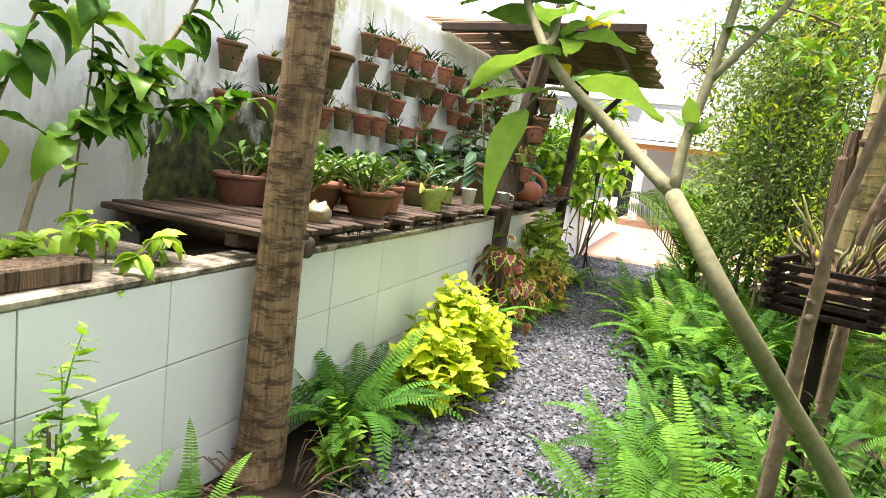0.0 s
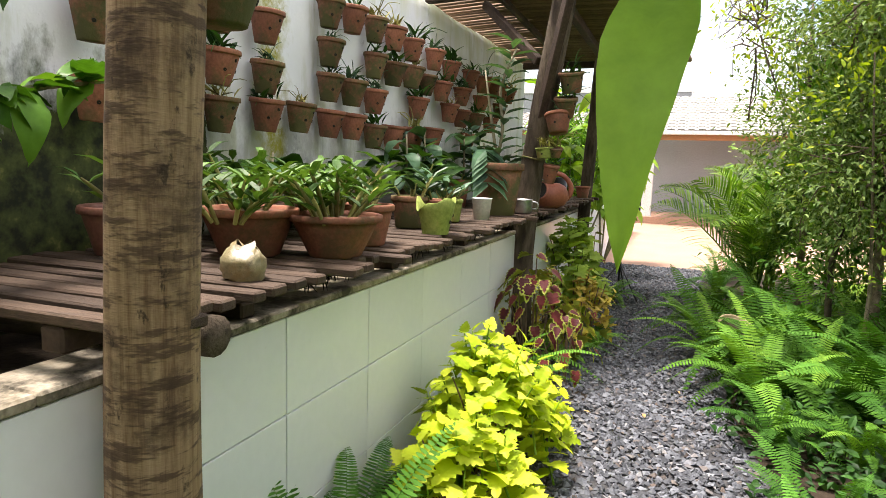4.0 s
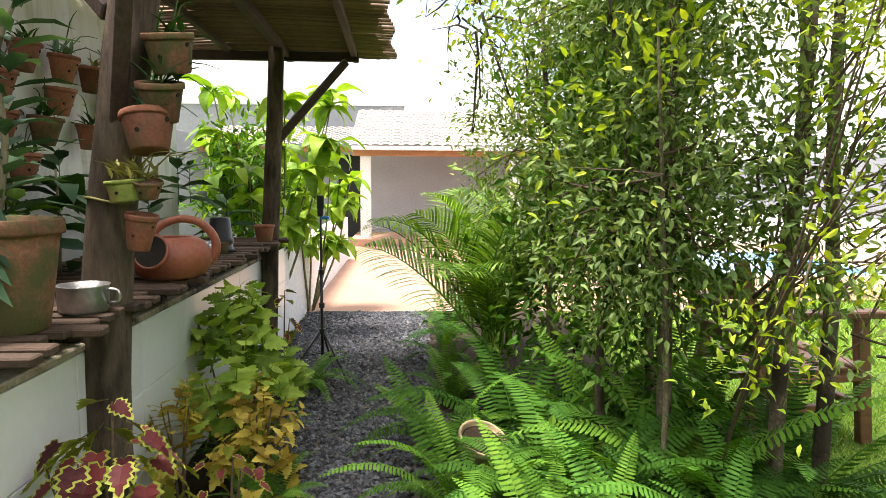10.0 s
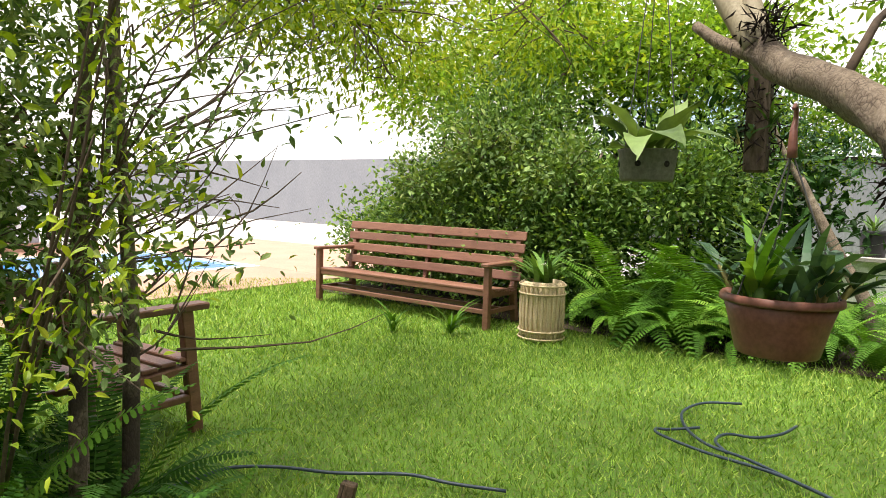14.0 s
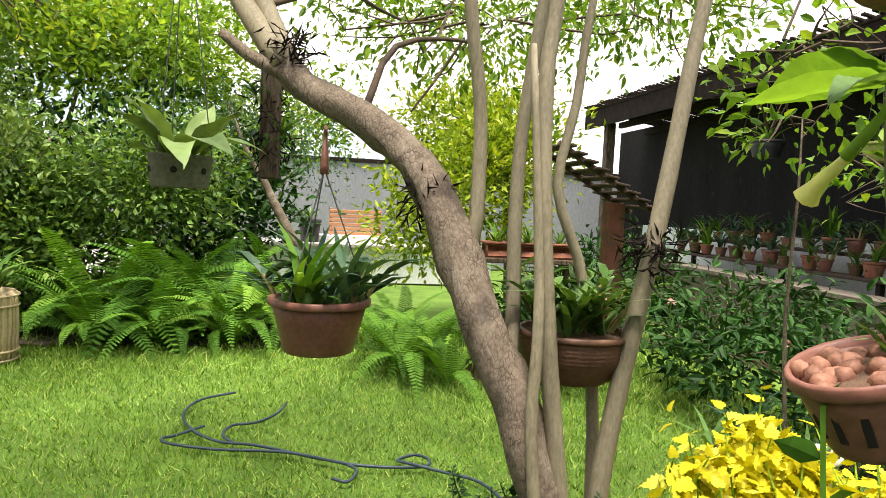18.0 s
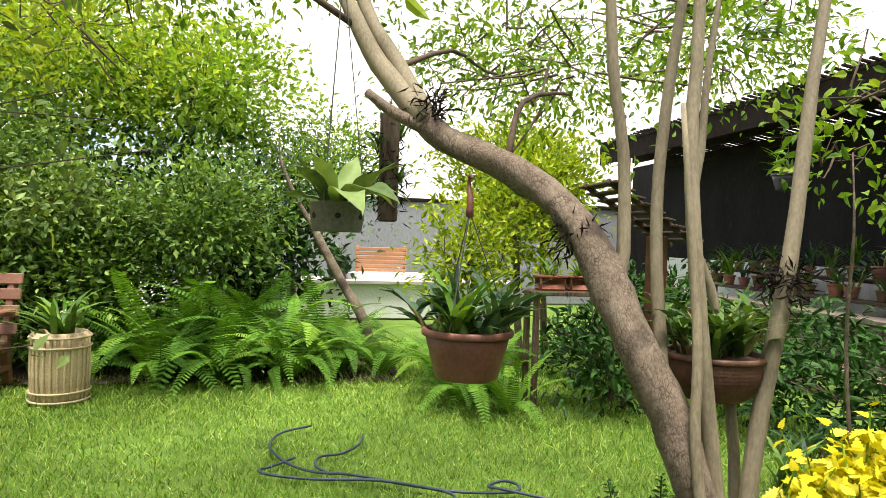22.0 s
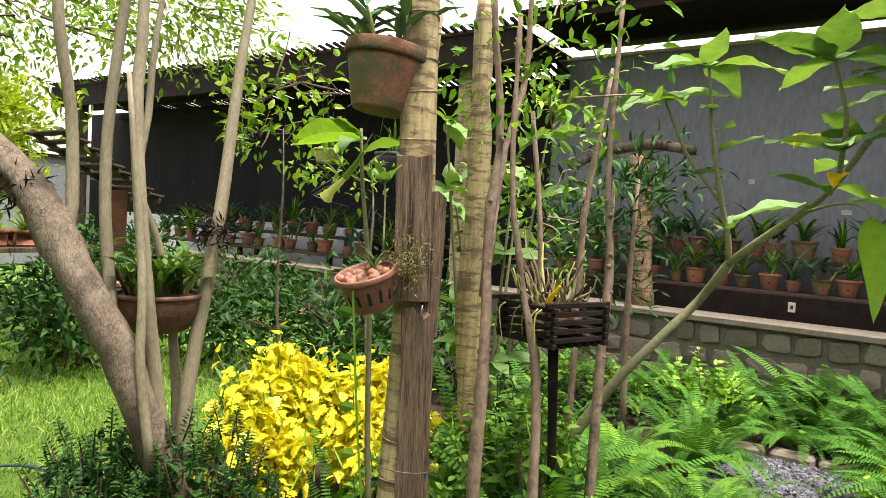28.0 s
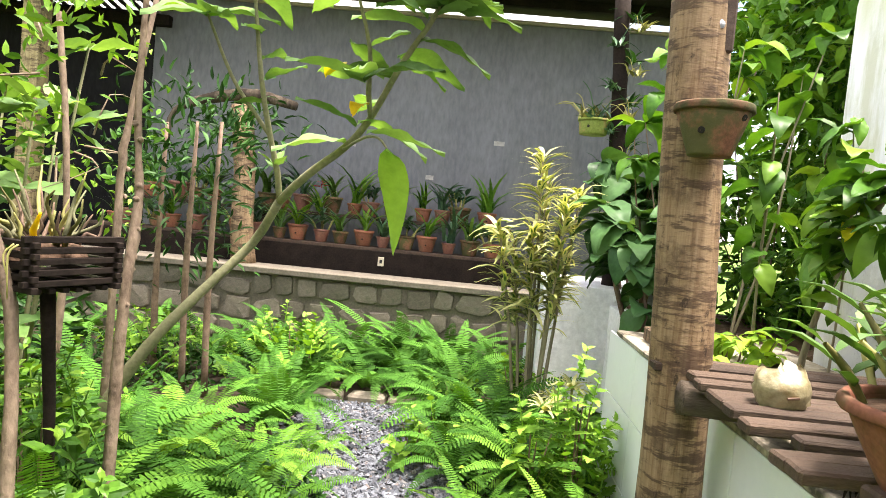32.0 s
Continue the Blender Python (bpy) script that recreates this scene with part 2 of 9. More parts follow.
def bark_mat():
    """Grey-brown bark split into small scales by dark cracks."""
    m, n, l, b = base_mat("scaly_grey_bark", 0.9, 0, 0.2)
    co = coords(n)
    mp = n.new("ShaderNodeMapping")
    mp.inputs["Scale"].default_value = (1.0, 1.0, 0.42)
    wob = n.new("ShaderNodeVectorMath")
    wob.operation = "MULTIPLY_ADD"
    nz = n.new("ShaderNodeTexNoise")
    nz.inputs["Scale"].default_value = 12
    l.new(co, nz.inputs["Vector"])
    l.new(nz.outputs["Color"], wob.inputs[0])
    wob.inputs[1].default_value = (0.03, 0.03, 0.03)
    l.new(co, wob.inputs[2])
    l.new(wob.outputs[0], mp.inputs["Vector"])
    v = n.new("ShaderNodeTexVoronoi")
    v.feature = "DISTANCE_TO_EDGE"
    v.inputs["Scale"].default_value = 85
    l.new(mp.outputs["Vector"], v.inputs["Vector"])
    f1 = noise_tex(n, l, co, 7, 6, 0.65)
    f2 = noise_tex(n, l, co, 60, 5, 0.65)
    col = ramp(n, l, f1, ((0.3, (0.085, 0.065, 0.045)), (0.55, (0.19, 0.15, 0.105)), (0.72, (0.36, 0.315, 0.24))))
    col = mixc(n, l, 0.35, col, ramp(n, l, f2, ((0.3, (0.06, 0.045, 0.032)), (0.7, (0.38, 0.32, 0.25)))))
    crack = ramp(n, l, v.outputs["Distance"], ((0.0, (1, 1, 1)), (0.10, (0, 0, 0))))
    col = mixc(n, l, mathn(n, l, "MULTIPLY", mathn(n, l, "MULTIPLY", crack, 0.85), ramp(n, l, noise_tex(n, l, co, 16, 4), ((0.36, (0, 0, 0)), (0.6, (1, 1, 1))))), col, (0.045, 0.034, 0.025))
    dk = noise_tex(n, l, co, 3.2, 5, 0.6)
    col = mixc(n, l, ramp(n, l, dk, ((0.50, (0, 0, 0)), (0.62, (0.85, 0.85, 0.85)))), col, (0.035, 0.028, 0.022))
    l.new(col, b.inputs["Base Color"])
    bump(n, l, b, mathn(n, l, "ADD", v.outputs["Distance"], mathn(n, l, "MULTIPLY", f2, 0.8)), 0.35, 0.010)
    return m


M = {}
M["wall"] = wall_mat()
M["tile"] = plain("glazed_wall_tile", (0.78, 0.81, 0.835), (0.82, 0.845, 0.865), 0.7, 0.3, 0, 0.03, 30, 0.5, 0.03, None, ((0.42, 0.38, 0.28), 5.0, 0.68, 0.4), 0.05)
M["grout"] = plain("grout", (0.22, 0.18, 0.11), (0.34, 0.27, 0.16), 8, 0.9)
M["coping"] = plain("stained_coping", (0.24, 0.19, 0.12), (0.46, 0.42, 0.34), 5, 0.85, 0, 0.3, 50, 0.3, 0, None, ((0.03, 0.026, 0.018), 4, 0.47, 0.9))
M["slat"] = plain("weathered_slat", (0.03, 0.02, 0.014), (0.105, 0.068, 0.046), 5, 0.75, 0, 0.5, 50, 0.3, 0.3, (1, 12, 6), ((0.03, 0.022, 0.016), 5, 0.56, 0.8))
M["beam"] = plain("dark_beam", (0.028, 0.018, 0.013), (0.08, 0.052, 0.037), 6, 0.75, 0, 0.5, 50, 0.3, 0.15, None, ((0.03, 0.02, 0.015), 4, 0.56))
M["log"] = plain("log_bark", (0.04, 0.03, 0.022), (0.17, 0.135, 0.10), 9, 0.95, 0, 1.0, 40, 0.1, 0, (2, 2, 0.5), ((0.025, 0.019, 0.015), 5, 0.48))
M["palm"] = bamboo_mat("palm_trunk_bark", (0.17, 0.10, 0.05), (0.33, 0.235, 0.14), (0.055, 0.032, 0.02), 30)
M["palm2"] = bamboo_mat("pale_palm_bark", (0.25, 0.20, 0.09), (0.40, 0.33, 0.17), (0.09, 0.06, 0.035), 24)
M["reed"] = plain("reed", (0.14, 0.085, 0.05), (0.33, 0.22, 0.145), 9, 0.7, 0, 0.4, 70, 0.3, 0.3, (0.3, 6, 6), ((0.10, 0.06, 0.04), 6, 0.58))
M["terra"] = plain("terracotta", (0.18, 0.065, 0.036), (0.31, 0.125, 0.075), 8, 0.75, 0, 0.2, 90, 0.3, 0.3, None, ((0.11, 0.085, 0.04), 7, 0.50, 0.75))
M["terra_moss"] = plain("mossy_terracotta", (0.13, 0.06, 0.036), (0.25, 0.125, 0.075), 9, 0.85, 0, 0.4, 80, 0.2, 0.35, None, ((0.07, 0.078, 0.03), 6, 0.42, 0.9))
M["terra_brown"] = plain("brown_plastic_pot", (0.15, 0.06, 0.042), (0.25, 0.11, 0.078), 5, 0.45, 0, 0.1, 60, 0.4, 0.08)
M["terra_ribbed"] = plain("red_brown_ribbed_pot", (0.085, 0.042, 0.025), (0.19, 0.098, 0.058), 6, 0.6, 0, 0.25, 60, 0.35, 0.1)
M["terra_dark"] = plain("dark_glazed_pot", (0.10, 0.055, 0.035), (0.2, 0.12, 0.08), 6, 0.55, 0, 0.3, 60, 0.4, 0.1)
M["jug"] = plain("clay_can", (0.29, 0.08, 0.045), (0.40, 0.13, 0.075), 5, 0.45, 0, 0.08, 60, 0.5)
M["grey_tub"] = plain("mossy_grey_tub", (0.10, 0.105, 0.075), (0.21, 0.21, 0.16), 8, 0.8, 0, 0.3, 70, 0.3, 0, None, ((0.12, 0.13, 0.05), 6, 0.55, 0.7))
M["green_clay"] = plain("algae_covered_pot", (0.13, 0.185, 0.03), (0.27, 0.31, 0.075), 8, 0.8, 0, 0.3, 70, 0.3, 0.1, None, ((0.43, 0.2, 0.11), 6, 0.56, 0.9))
# Near-black fill for openings; the shade inside them is put into the colour.
M["hole"] = plain("pot_hole_dark", (0.012, 0.01, 0.008), (0.02, 0.016, 0.012), 8, 0.9)
M["soil"] = plain("dark_soil", (0.016, 0.012, 0.008), (0.05, 0.036, 0.024), 12, 0.95, 0, 0.8, 60, 0.2)
M["litter"] = plain("bark_litter", (0.06, 0.035, 0.022), (0.16, 0.10, 0.065), 20, 0.9, 0, 0.8, 90, 0.2)
M["stone"] = plain("rubble_stone", (0.12, 0.105, 0.08), (0.22, 0.19, 0.15), 7, 0.9, 0, 0.6, 45, 0.25, 0.22, None, ((0.1, 0.10, 0.07), 4, 0.56, 0.7))
M["brown_slab"] = plain("brown_paving_stone", (0.05, 0.034, 0.024), (0.12, 0.085, 0.06), 8, 0.9, 0, 0.5)
M["moss"] = plain("dry_moss", (0.09, 0.085, 0.025), (0.21, 0.20, 0.07), 20, 0.95, 0, 0.5)
M["mortar"] = plain("mortar", (0.105, 0.092, 0.072), (0.18, 0.155, 0.12), 10, 0.95, 0, 0.5)
# Greyed copy of the white masonry; shade below the roofs is in its colour.
M["house_wall"] = plain("shaded_white_render", (0.36, 0.365, 0.40), (0.44, 0.445, 0.48), 1.6, 0.8, 0, 0.1, 30, 0.3)
# Near-black copy of the charcoal wall; canopy shade is put into its colour.
M["shade_wall"] = plain("canopy_shaded_wall", (0.010, 0.010, 0.011), (0.024, 0.023, 0.023), 1.4, 0.95, 0, 0.2, 25, 0.08, 0, (1, 1, 0.35), ((0.06, 0.058, 0.055), 7, 0.62, 0.6))
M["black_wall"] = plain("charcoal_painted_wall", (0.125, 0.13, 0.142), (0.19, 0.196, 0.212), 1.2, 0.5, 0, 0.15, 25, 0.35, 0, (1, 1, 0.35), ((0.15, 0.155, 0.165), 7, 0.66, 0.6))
M["grey_wall"] = plain("grey_painted_wall", (0.21, 0.225, 0.25), (0.28, 0.295, 0.32), 0.8, 0.75, 0, 0.15, 25, 0.3, 0, (1, 1, 0.4))
M["white"] = plain("white_masonry_paint", (0.66, 0.68, 0.70), (0.78, 0.79, 0.80), 1.6, 0.7, 0, 0.1, 30, 0.3, 0, None, ((0.5, 0.48, 0.42), 2.5, 0.62, 0.5))
M["patio"] = plain("terracotta_paving", (0.34, 0.20, 0.14), (0.45, 0.28, 0.20), 1.4, 0.75, 0, 0.15, 30, 0.3, 0.06)
M["pale_paving"] = plain("pale_paving", (0.36, 0.34, 0.31), (0.46, 0.44, 0.41), 1.0, 0.8, 0, 0.1, 30, 0.3)
M["roof_tile"] = plain("grey_roof_tile", (0.34, 0.32, 0.30), (0.52, 0.50, 0.47), 3, 0.8, 0, 0.3, 40, 0.3, 0.15)
M["fascia"] = plain("orange_timber", (0.36, 0.16, 0.07), (0.48, 0.24, 0.12), 5, 0.6)
M["bench"] = plain("stained_bench_timber", (0.135, 0.058, 0.034), (0.235, 0.115, 0.072), 4, 0.5, 0, 0.25, 45, 0.45, 0.15, (5, 1, 8), ((0.06, 0.03, 0.02), 5, 0.6, 0.7))
M["grey_timber"] = plain("weathered_grey_timber", (0.04, 0.026, 0.016), (0.22, 0.155, 0.10), 7, 0.85, 0, 1.0, 40, 0.2, 0.2, (7, 7, 0.5), ((0.018, 0.013, 0.010), 6, 0.5, 0.9))
M["cream_timber"] = plain("pale_timber_plate", (0.34, 0.27, 0.20), (0.55, 0.46, 0.37), 5, 0.7, 0, 0.3, 60, 0.3, 0, (1, 6, 6))
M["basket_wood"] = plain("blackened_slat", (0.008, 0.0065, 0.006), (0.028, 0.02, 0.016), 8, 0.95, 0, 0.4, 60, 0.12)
M["tree_bark"] = bark_mat()
M["smooth_bark"] = plain("smooth_olive_bark", (0.15, 0.13, 0.08), (0.30, 0.265, 0.175), 5, 0.7, 0, 0.25, 60, 0.3, 0.1, (2, 2, 0.6), ((0.15, 0.13, 0.085), 9, 0.6, 0.6))
M["trumpet_bark"] = plain("grey_green_stem", (0.12, 0.125, 0.065), (0.25, 0.24, 0.13), 6, 0.7, 0, 0.3, 60, 0.3, 0, None, ((0.16, 0.13, 0.085), 12, 0.62, 0.7))
M["sapling_bark"] = plain("knobbly_sapling_bark", (0.10, 0.068, 0.048), (0.30, 0.225, 0.165), 16, 0.85, 0, 0.9, 55, 0.2, 0, (1, 1, 0.6), ((0.045, 0.033, 0.026), 12, 0.6, 0.8))
M["brown_stem"] = plain("brown_stem", (0.085, 0.055, 0.04), (0.26, 0.18, 0.13), 9, 0.85, 0, 0.7, 50, 0.2, 0, (1, 1, 0.7))
M["twig"] = plain("twig", (0.05, 0.034, 0.022), (0.12, 0.085, 0.055), 9, 0.85)
M["hose_blue"] = plain("hose", (0.02, 0.036, 0.055), (0.045, 0.07, 0.095), 5, 0.4, 0, 0.05)
M["plastic_black"] = plain("black_plastic", (0.014, 0.015, 0.017), (0.03, 0.031, 0.034), 5, 0.4, 0, 0.05)
M["plastic_white"] = plain("white_plastic", (0.7, 0.72, 0.72), (0.8, 0.81, 0.8), 5, 0.35, 0, 0.03)
M["plastic_blue"] = plain("blue_plastic", (0.02, 0.2, 0.6), (0.03, 0.26, 0.7), 5, 0.35, 0, 0.03)
M["alu"] = plain("dull_aluminium", (0.4, 0.4, 0.4), (0.55, 0.55, 0.55), 6, 0.35, 0.9, 0.1)
M["wicker"] = plain("woven_cane", (0.42, 0.33, 0.19), (0.60, 0.49, 0.31), 12, 0.7, 0, 0.4, 80, 0.3, 0.1)
M["cream"] = plain("cream_concrete", (0.55, 0.50, 0.38), (0.68, 0.62, 0.48), 8, 0.85, 0, 0.3)
M["nut"] = plain("nut_shell", (0.15, 0.065, 0.04), (0.33, 0.16, 0.10), 14, 0.6, 0, 0.3, 90, 0.3, 0.2)
M["plastic_bag"] = plain("crumpled_bag", (0.17, 0.135, 0.055), (0.36, 0.32, 0.20), 14, 0.4, 0, 0.4, 60, 0.5, 0, None, ((0.3, 0.2, 0.08), 9, 0.5, 0.7))
M["steel"] = plain("steel_bolt", (0.4, 0.4, 0.42), (0.55, 0.55, 0.56), 8, 0.35, 1.0, 0.1)
M["dry_leaf"] = plain("dry_leaf", (0.30, 0.17, 0.06), (0.46, 0.29, 0.12), 18, 0.7)
M["wire"] = plain("wire", (0.05, 0.05, 0.05), (0.1, 0.1, 0.1), 8, 0.5)

# foliage
M["fern"] = leaf_mat("fern_frond", (0.055, 0.155, 0.018), (0.135, 0.30, 0.034), 0.6, 0.24, "plant", (0.23, 0.39, 0.048), 0.1)
M["fern_dark"] = leaf_mat("dark_fern_frond", (0.030, 0.10, 0.014), (0.08, 0.21, 0.028), 0.6, 0.2, "plant", None, 0.08)
M["lime"] = leaf_mat("lime_leaf", (0.34, 0.50, 0.018), (0.60, 0.70, 0.035), 0.5, 0.3, "both", (0.74, 0.78, 0.09))
M["yellow"] = leaf_mat("golden_leaf", (0.54, 0.49, 0.012), (0.76, 0.69, 0.03), 0.5, 0.3, "both", (0.90, 0.86, 0.14))
M["lightgreen"] = leaf_mat("light_green_leaf", (0.16, 0.34, 0.030), (0.33, 0.50, 0.060), 0.45, 0.35, "both")
M["ground_leaf"] = leaf_mat("groundcover_leaf", (0.12, 0.27, 0.03), (0.25, 0.44, 0.056), 0.5, 0.3, "both")
M["trumpet"] = leaf_mat("trumpet_leaf", (0.105, 0.21, 0.06), (0.20, 0.34, 0.115), 0.55, 0.34, "both", (0.24, 0.42, 0.09), 0.22)
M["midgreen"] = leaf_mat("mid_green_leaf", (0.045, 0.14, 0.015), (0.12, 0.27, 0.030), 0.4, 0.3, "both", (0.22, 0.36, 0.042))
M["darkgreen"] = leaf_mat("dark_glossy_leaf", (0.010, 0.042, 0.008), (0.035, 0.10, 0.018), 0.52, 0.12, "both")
M["hedge"] = leaf_mat("hedge_leaf", (0.105, 0.185, 0.055), (0.215, 0.325, 0.095), 0.5, 0.28, "both", (0.30, 0.36, 0.11))
M["climber_leaf"] = leaf_mat("climber_leaf", (0.035, 0.10, 0.032), (0.085, 0.18, 0.06), 0.45, 0.2, "both")
M["paddle_leaf"] = leaf_mat("paddle_leaf", (0.11, 0.18, 0.065), (0.22, 0.32, 0.11), 0.45, 0.25, "both")
M["shrub_leaf"] = leaf_mat("shrubbery_leaf", (0.07, 0.15, 0.04), (0.19, 0.33, 0.08), 0.5, 0.32, "both", (0.34, 0.47, 0.10))
M["tree_leaf"] = leaf_mat("tree_leaf", (0.08, 0.19, 0.018), (0.20, 0.36, 0.036), 0.42, 0.4, "both", (0.34, 0.44, 0.054))
M["light_tree"] = leaf_mat("light_tree_leaf", (0.13, 0.26, 0.03), (0.28, 0.46, 0.06), 0.5, 0.5, "both", (0.42, 0.55, 0.08))
M["yellow_tree"] = leaf_mat("yellow_green_tree_leaf", (0.16, 0.27, 0.018), (0.34, 0.45, 0.036), 0.42, 0.42, "both", (0.52, 0.55, 0.048))
M["bluegreen"] = leaf_mat("blue_green_leaf", (0.035, 0.085, 0.05), (0.08, 0.16, 0.085), 0.4, 0.2, "both")
M["orchid"] = leaf_mat("orchid_leaf", (0.045, 0.11, 0.022), (0.115, 0.22, 0.05), 0.45, 0.2, "both")
M["palm_leaf"] = leaf_mat("areca_leaf", (0.06, 0.17, 0.018), (0.19, 0.34, 0.042), 0.4, 0.3, "both")
M["varieg"] = leaf_mat("cream_edged_leaf", (0.36, 0.40, 0.13), (0.62, 0.60, 0.28), 0.45, 0.3, "both")
M["varieg_mid"] = leaf_mat("leaf_green_middle", (0.06, 0.14, 0.027), (0.12, 0.22, 0.045), 0.45, 0.2, "both")
M["maroon"] = leaf_mat("maroon_leaf_middle", (0.07, 0.012, 0.015), (0.15, 0.03, 0.03), 0.5, 0.12, "both")
M["coleus_edge"] = leaf_mat("coleus_leaf_edge", (0.28, 0.34, 0.05), (0.47, 0.52, 0.10), 0.5, 0.3, "both")
M["coleus_green"] = leaf_mat("pale_coleus_leaf", (0.20, 0.36, 0.05), (0.38, 0.52, 0.09), 0.5, 0.3, "both")
M["bronze"] = leaf_mat("bronze_leaf", (0.36, 0.25, 0.036), (0.56, 0.46, 0.084), 0.5, 0.3, "both")
M["grass"] = leaf_mat("grass_blade", (0.125, 0.265, 0.038), (0.33, 0.52, 0.095), 0.5, 0.3, "island", (0.60, 0.66, 0.2))
M["petal"] = leaf_mat("pale_yellow_petal", (0.62, 0.62, 0.16), (0.80, 0.78, 0.32), 0.5, 0.4, "both")
M["pink"] = leaf_mat("pink_petal", (0.7, 0.32, 0.36), (0.85, 0.55, 0.56), 0.5, 0.4, "both")
M["white_petal"] = leaf_mat("white_petal", (0.75, 0.75, 0.7), (0.85, 0.85, 0.8), 0.5, 0.3, "both")
M["red_leaf"] = leaf_mat("crimson_bract", (0.35, 0.02, 0.03), (0.55, 0.06, 0.07), 0.45, 0.3, "both")
M["yellow_leaf"] = leaf_mat("fading_yellow_leaf", (0.72, 0.46, 0.012), (0.85, 0.66, 0.030), 0.45, 0.4, "both")
# Lighter copy of the trumpet leaf; skylight through the blade is partly painted in.
M["trumpet_lit"] = leaf_mat("backlit_trumpet_leaf", (0.15, 0.30, 0.045), (0.25, 0.43, 0.075), 0.5, 0.5, "both")
M["cane"] = leaf_mat("orchid_cane", (0.16, 0.15, 0.05), (0.36, 0.34, 0.12), 0.5, 0.05, "both")


def ground_mat():
    """Lawn thatch and soil between the blades."""
    m, n, l, b = base_mat("lawn_thatch", 0.95, 0, 0.2)
    p = world_pos(n)
    f = noise_tex(n, l, p, 2.2, 6)
    g = noise_tex(n, l, p, 60, 5)
    col = ramp(n, l, f, ((0.3, (0.06, 0.14, 0.018)), (0.7, (0.14, 0.27, 0.035))))
    col = mixc(n, l, ramp(n, l, g, ((0.5, (0, 0, 0)), (0.66, (1, 1, 1)))), col, (0.14, 0.14, 0.05))
    l.new(col, b.inputs["Base Color"])
    bump(n, l, b, g, 0.8, 0.02)
    return m


def gravel_mat():
    m, n, l, b = base_mat("grey_gravel", 0.8, 0, 0.35)
    g = n.new("ShaderNodeNewGeometry")
    col = ramp(n, l, g.outputs["Random Per Island"], ((0.0, (0.022, 0.024, 0.03)), (0.5, (0.085, 0.093, 0.112)), (0.86, (0.21, 0.225, 0.26)), (0.95, (0.13, 0.09, 0.065)), (1.0, (0.34, 0.345, 0.36))))
    f = noise_tex(n, l, g.outputs["Position"], 120, 4)
    col = mixc(n, l, 0.3, col, ramp(n, l, f, ((0.3, (0.03, 0.033, 0.04)), (0.7, (0.19, 0.2, 0.22)))))
    l.new(col, b.inputs["Base Color"])
    bump(n, l, b, f, 0.3, 0.003)
    return m


def water_mat():
    m, n, l, b = base_mat("pool_water", 0.05, 0, 0.5)
    b.inputs["Base Color"].default_value = (0.02, 0.22, 0.52, 1)
    bump(n, l, b, noise_tex(n, l, world_pos(n), 4, 3), 0.15, 0.02)
    return m


M["ground"], M["gravel"], M["water"] = ground_mat(), gravel_mat(), water_mat()
M["gravel_bed"] = plain("gravel_bed", (0.025, 0.025, 0.027), (0.08, 0.08, 0.084), 40, 0.95, 0, 0.8, 120, 0.2)

# ---- geometry helpers ----
rng = np.random.default_rng(7)


def unit(v):
    v = np.asarray(v, float)
    return v / np.maximum(np.linalg.norm(v, axis=-1, keepdims=True), 1e-9)


TPL = {
    "simple": (np.array([[0, 0, 0], [0.42, 0.5, 0.06], [1, 0, -0.12], [0.42, -0.5, 0.06]]), [[0, 2, 1], [0, 3, 2]], []),
    "blade": (np.array([[0, 0, 0], [0.3, 0, -0.01], [0.68, 0, -0.06], [1, 0, -0.2], [0.28, 0.44, 0.05], [0.64, 0.36, 0.0], [0.28, -0.44, 0.05], [0.64, -0.36, 0.0]]),
              [[0, 1, 4], [2, 3, 5], [0, 6, 1], [2, 7, 3]], [[1, 2, 5, 4], [1, 6, 7, 2]]),
    "heart": (np.array([[0, 0, 0], [0.25, 0, 0.0], [0.6, 0, -0.04], [1, 0, -0.18], [-0.06, 0.34, 0.03], [0.22, 0.56, 0.03], [0.42, 0.42, 0.01], [0.56, 0.46, -0.02], [0.72, 0.24, -0.06],
                        [-0.06, -0.34, 0.03], [0.22, -0.56, 0.03], [0.42, -0.42, 0.01], [0.56, -0.46, -0.02], [0.72, -0.24, -0.06]]),
              [[0, 1, 4], [1, 5, 4], [1, 6, 5], [2, 7, 6], [2, 8, 7], [2, 3, 8], [0, 9, 1], [1, 9, 10], [1, 10, 11], [2, 11, 12], [2, 12, 13], [2, 13, 3]], [[1, 2, 6, 6][:3] + [6], [1, 11, 2, 2]][:0]),
    "strap": (np.array([[0, 0.3, 0], [0, -0.3, 0], [0.25, 0.5, 0.04], [0.25, -0.5, 0.04], [0.5, 0.46, 0.0], [0.5, -0.46, 0.0], [0.75, 0.34, -0.13], [0.75, -0.34, -0.13], [1, 0, -0.34]]),
              [[6, 7, 8]], [[0, 1, 3, 2], [2, 3, 5, 4], [4, 5, 7, 6]]),
    "pinna": (np.array([[0, 0.32, 0], [0, -0.32, 0], [0.45, 0.5, 0.02], [0.45, -0.5, 0.02], [0.84, 0.34, -0.04], [0.84, -0.34, -0.04], [1, 0.04, -0.09]]), [[4, 5, 6]], [[0, 1, 3, 2], [2, 3, 5, 4]]),
    "grass": (np.array([[0, 0.5, 0], [0, -0.5, 0], [1, 0, -0.25]]), [[0, 1, 2]], []),
}


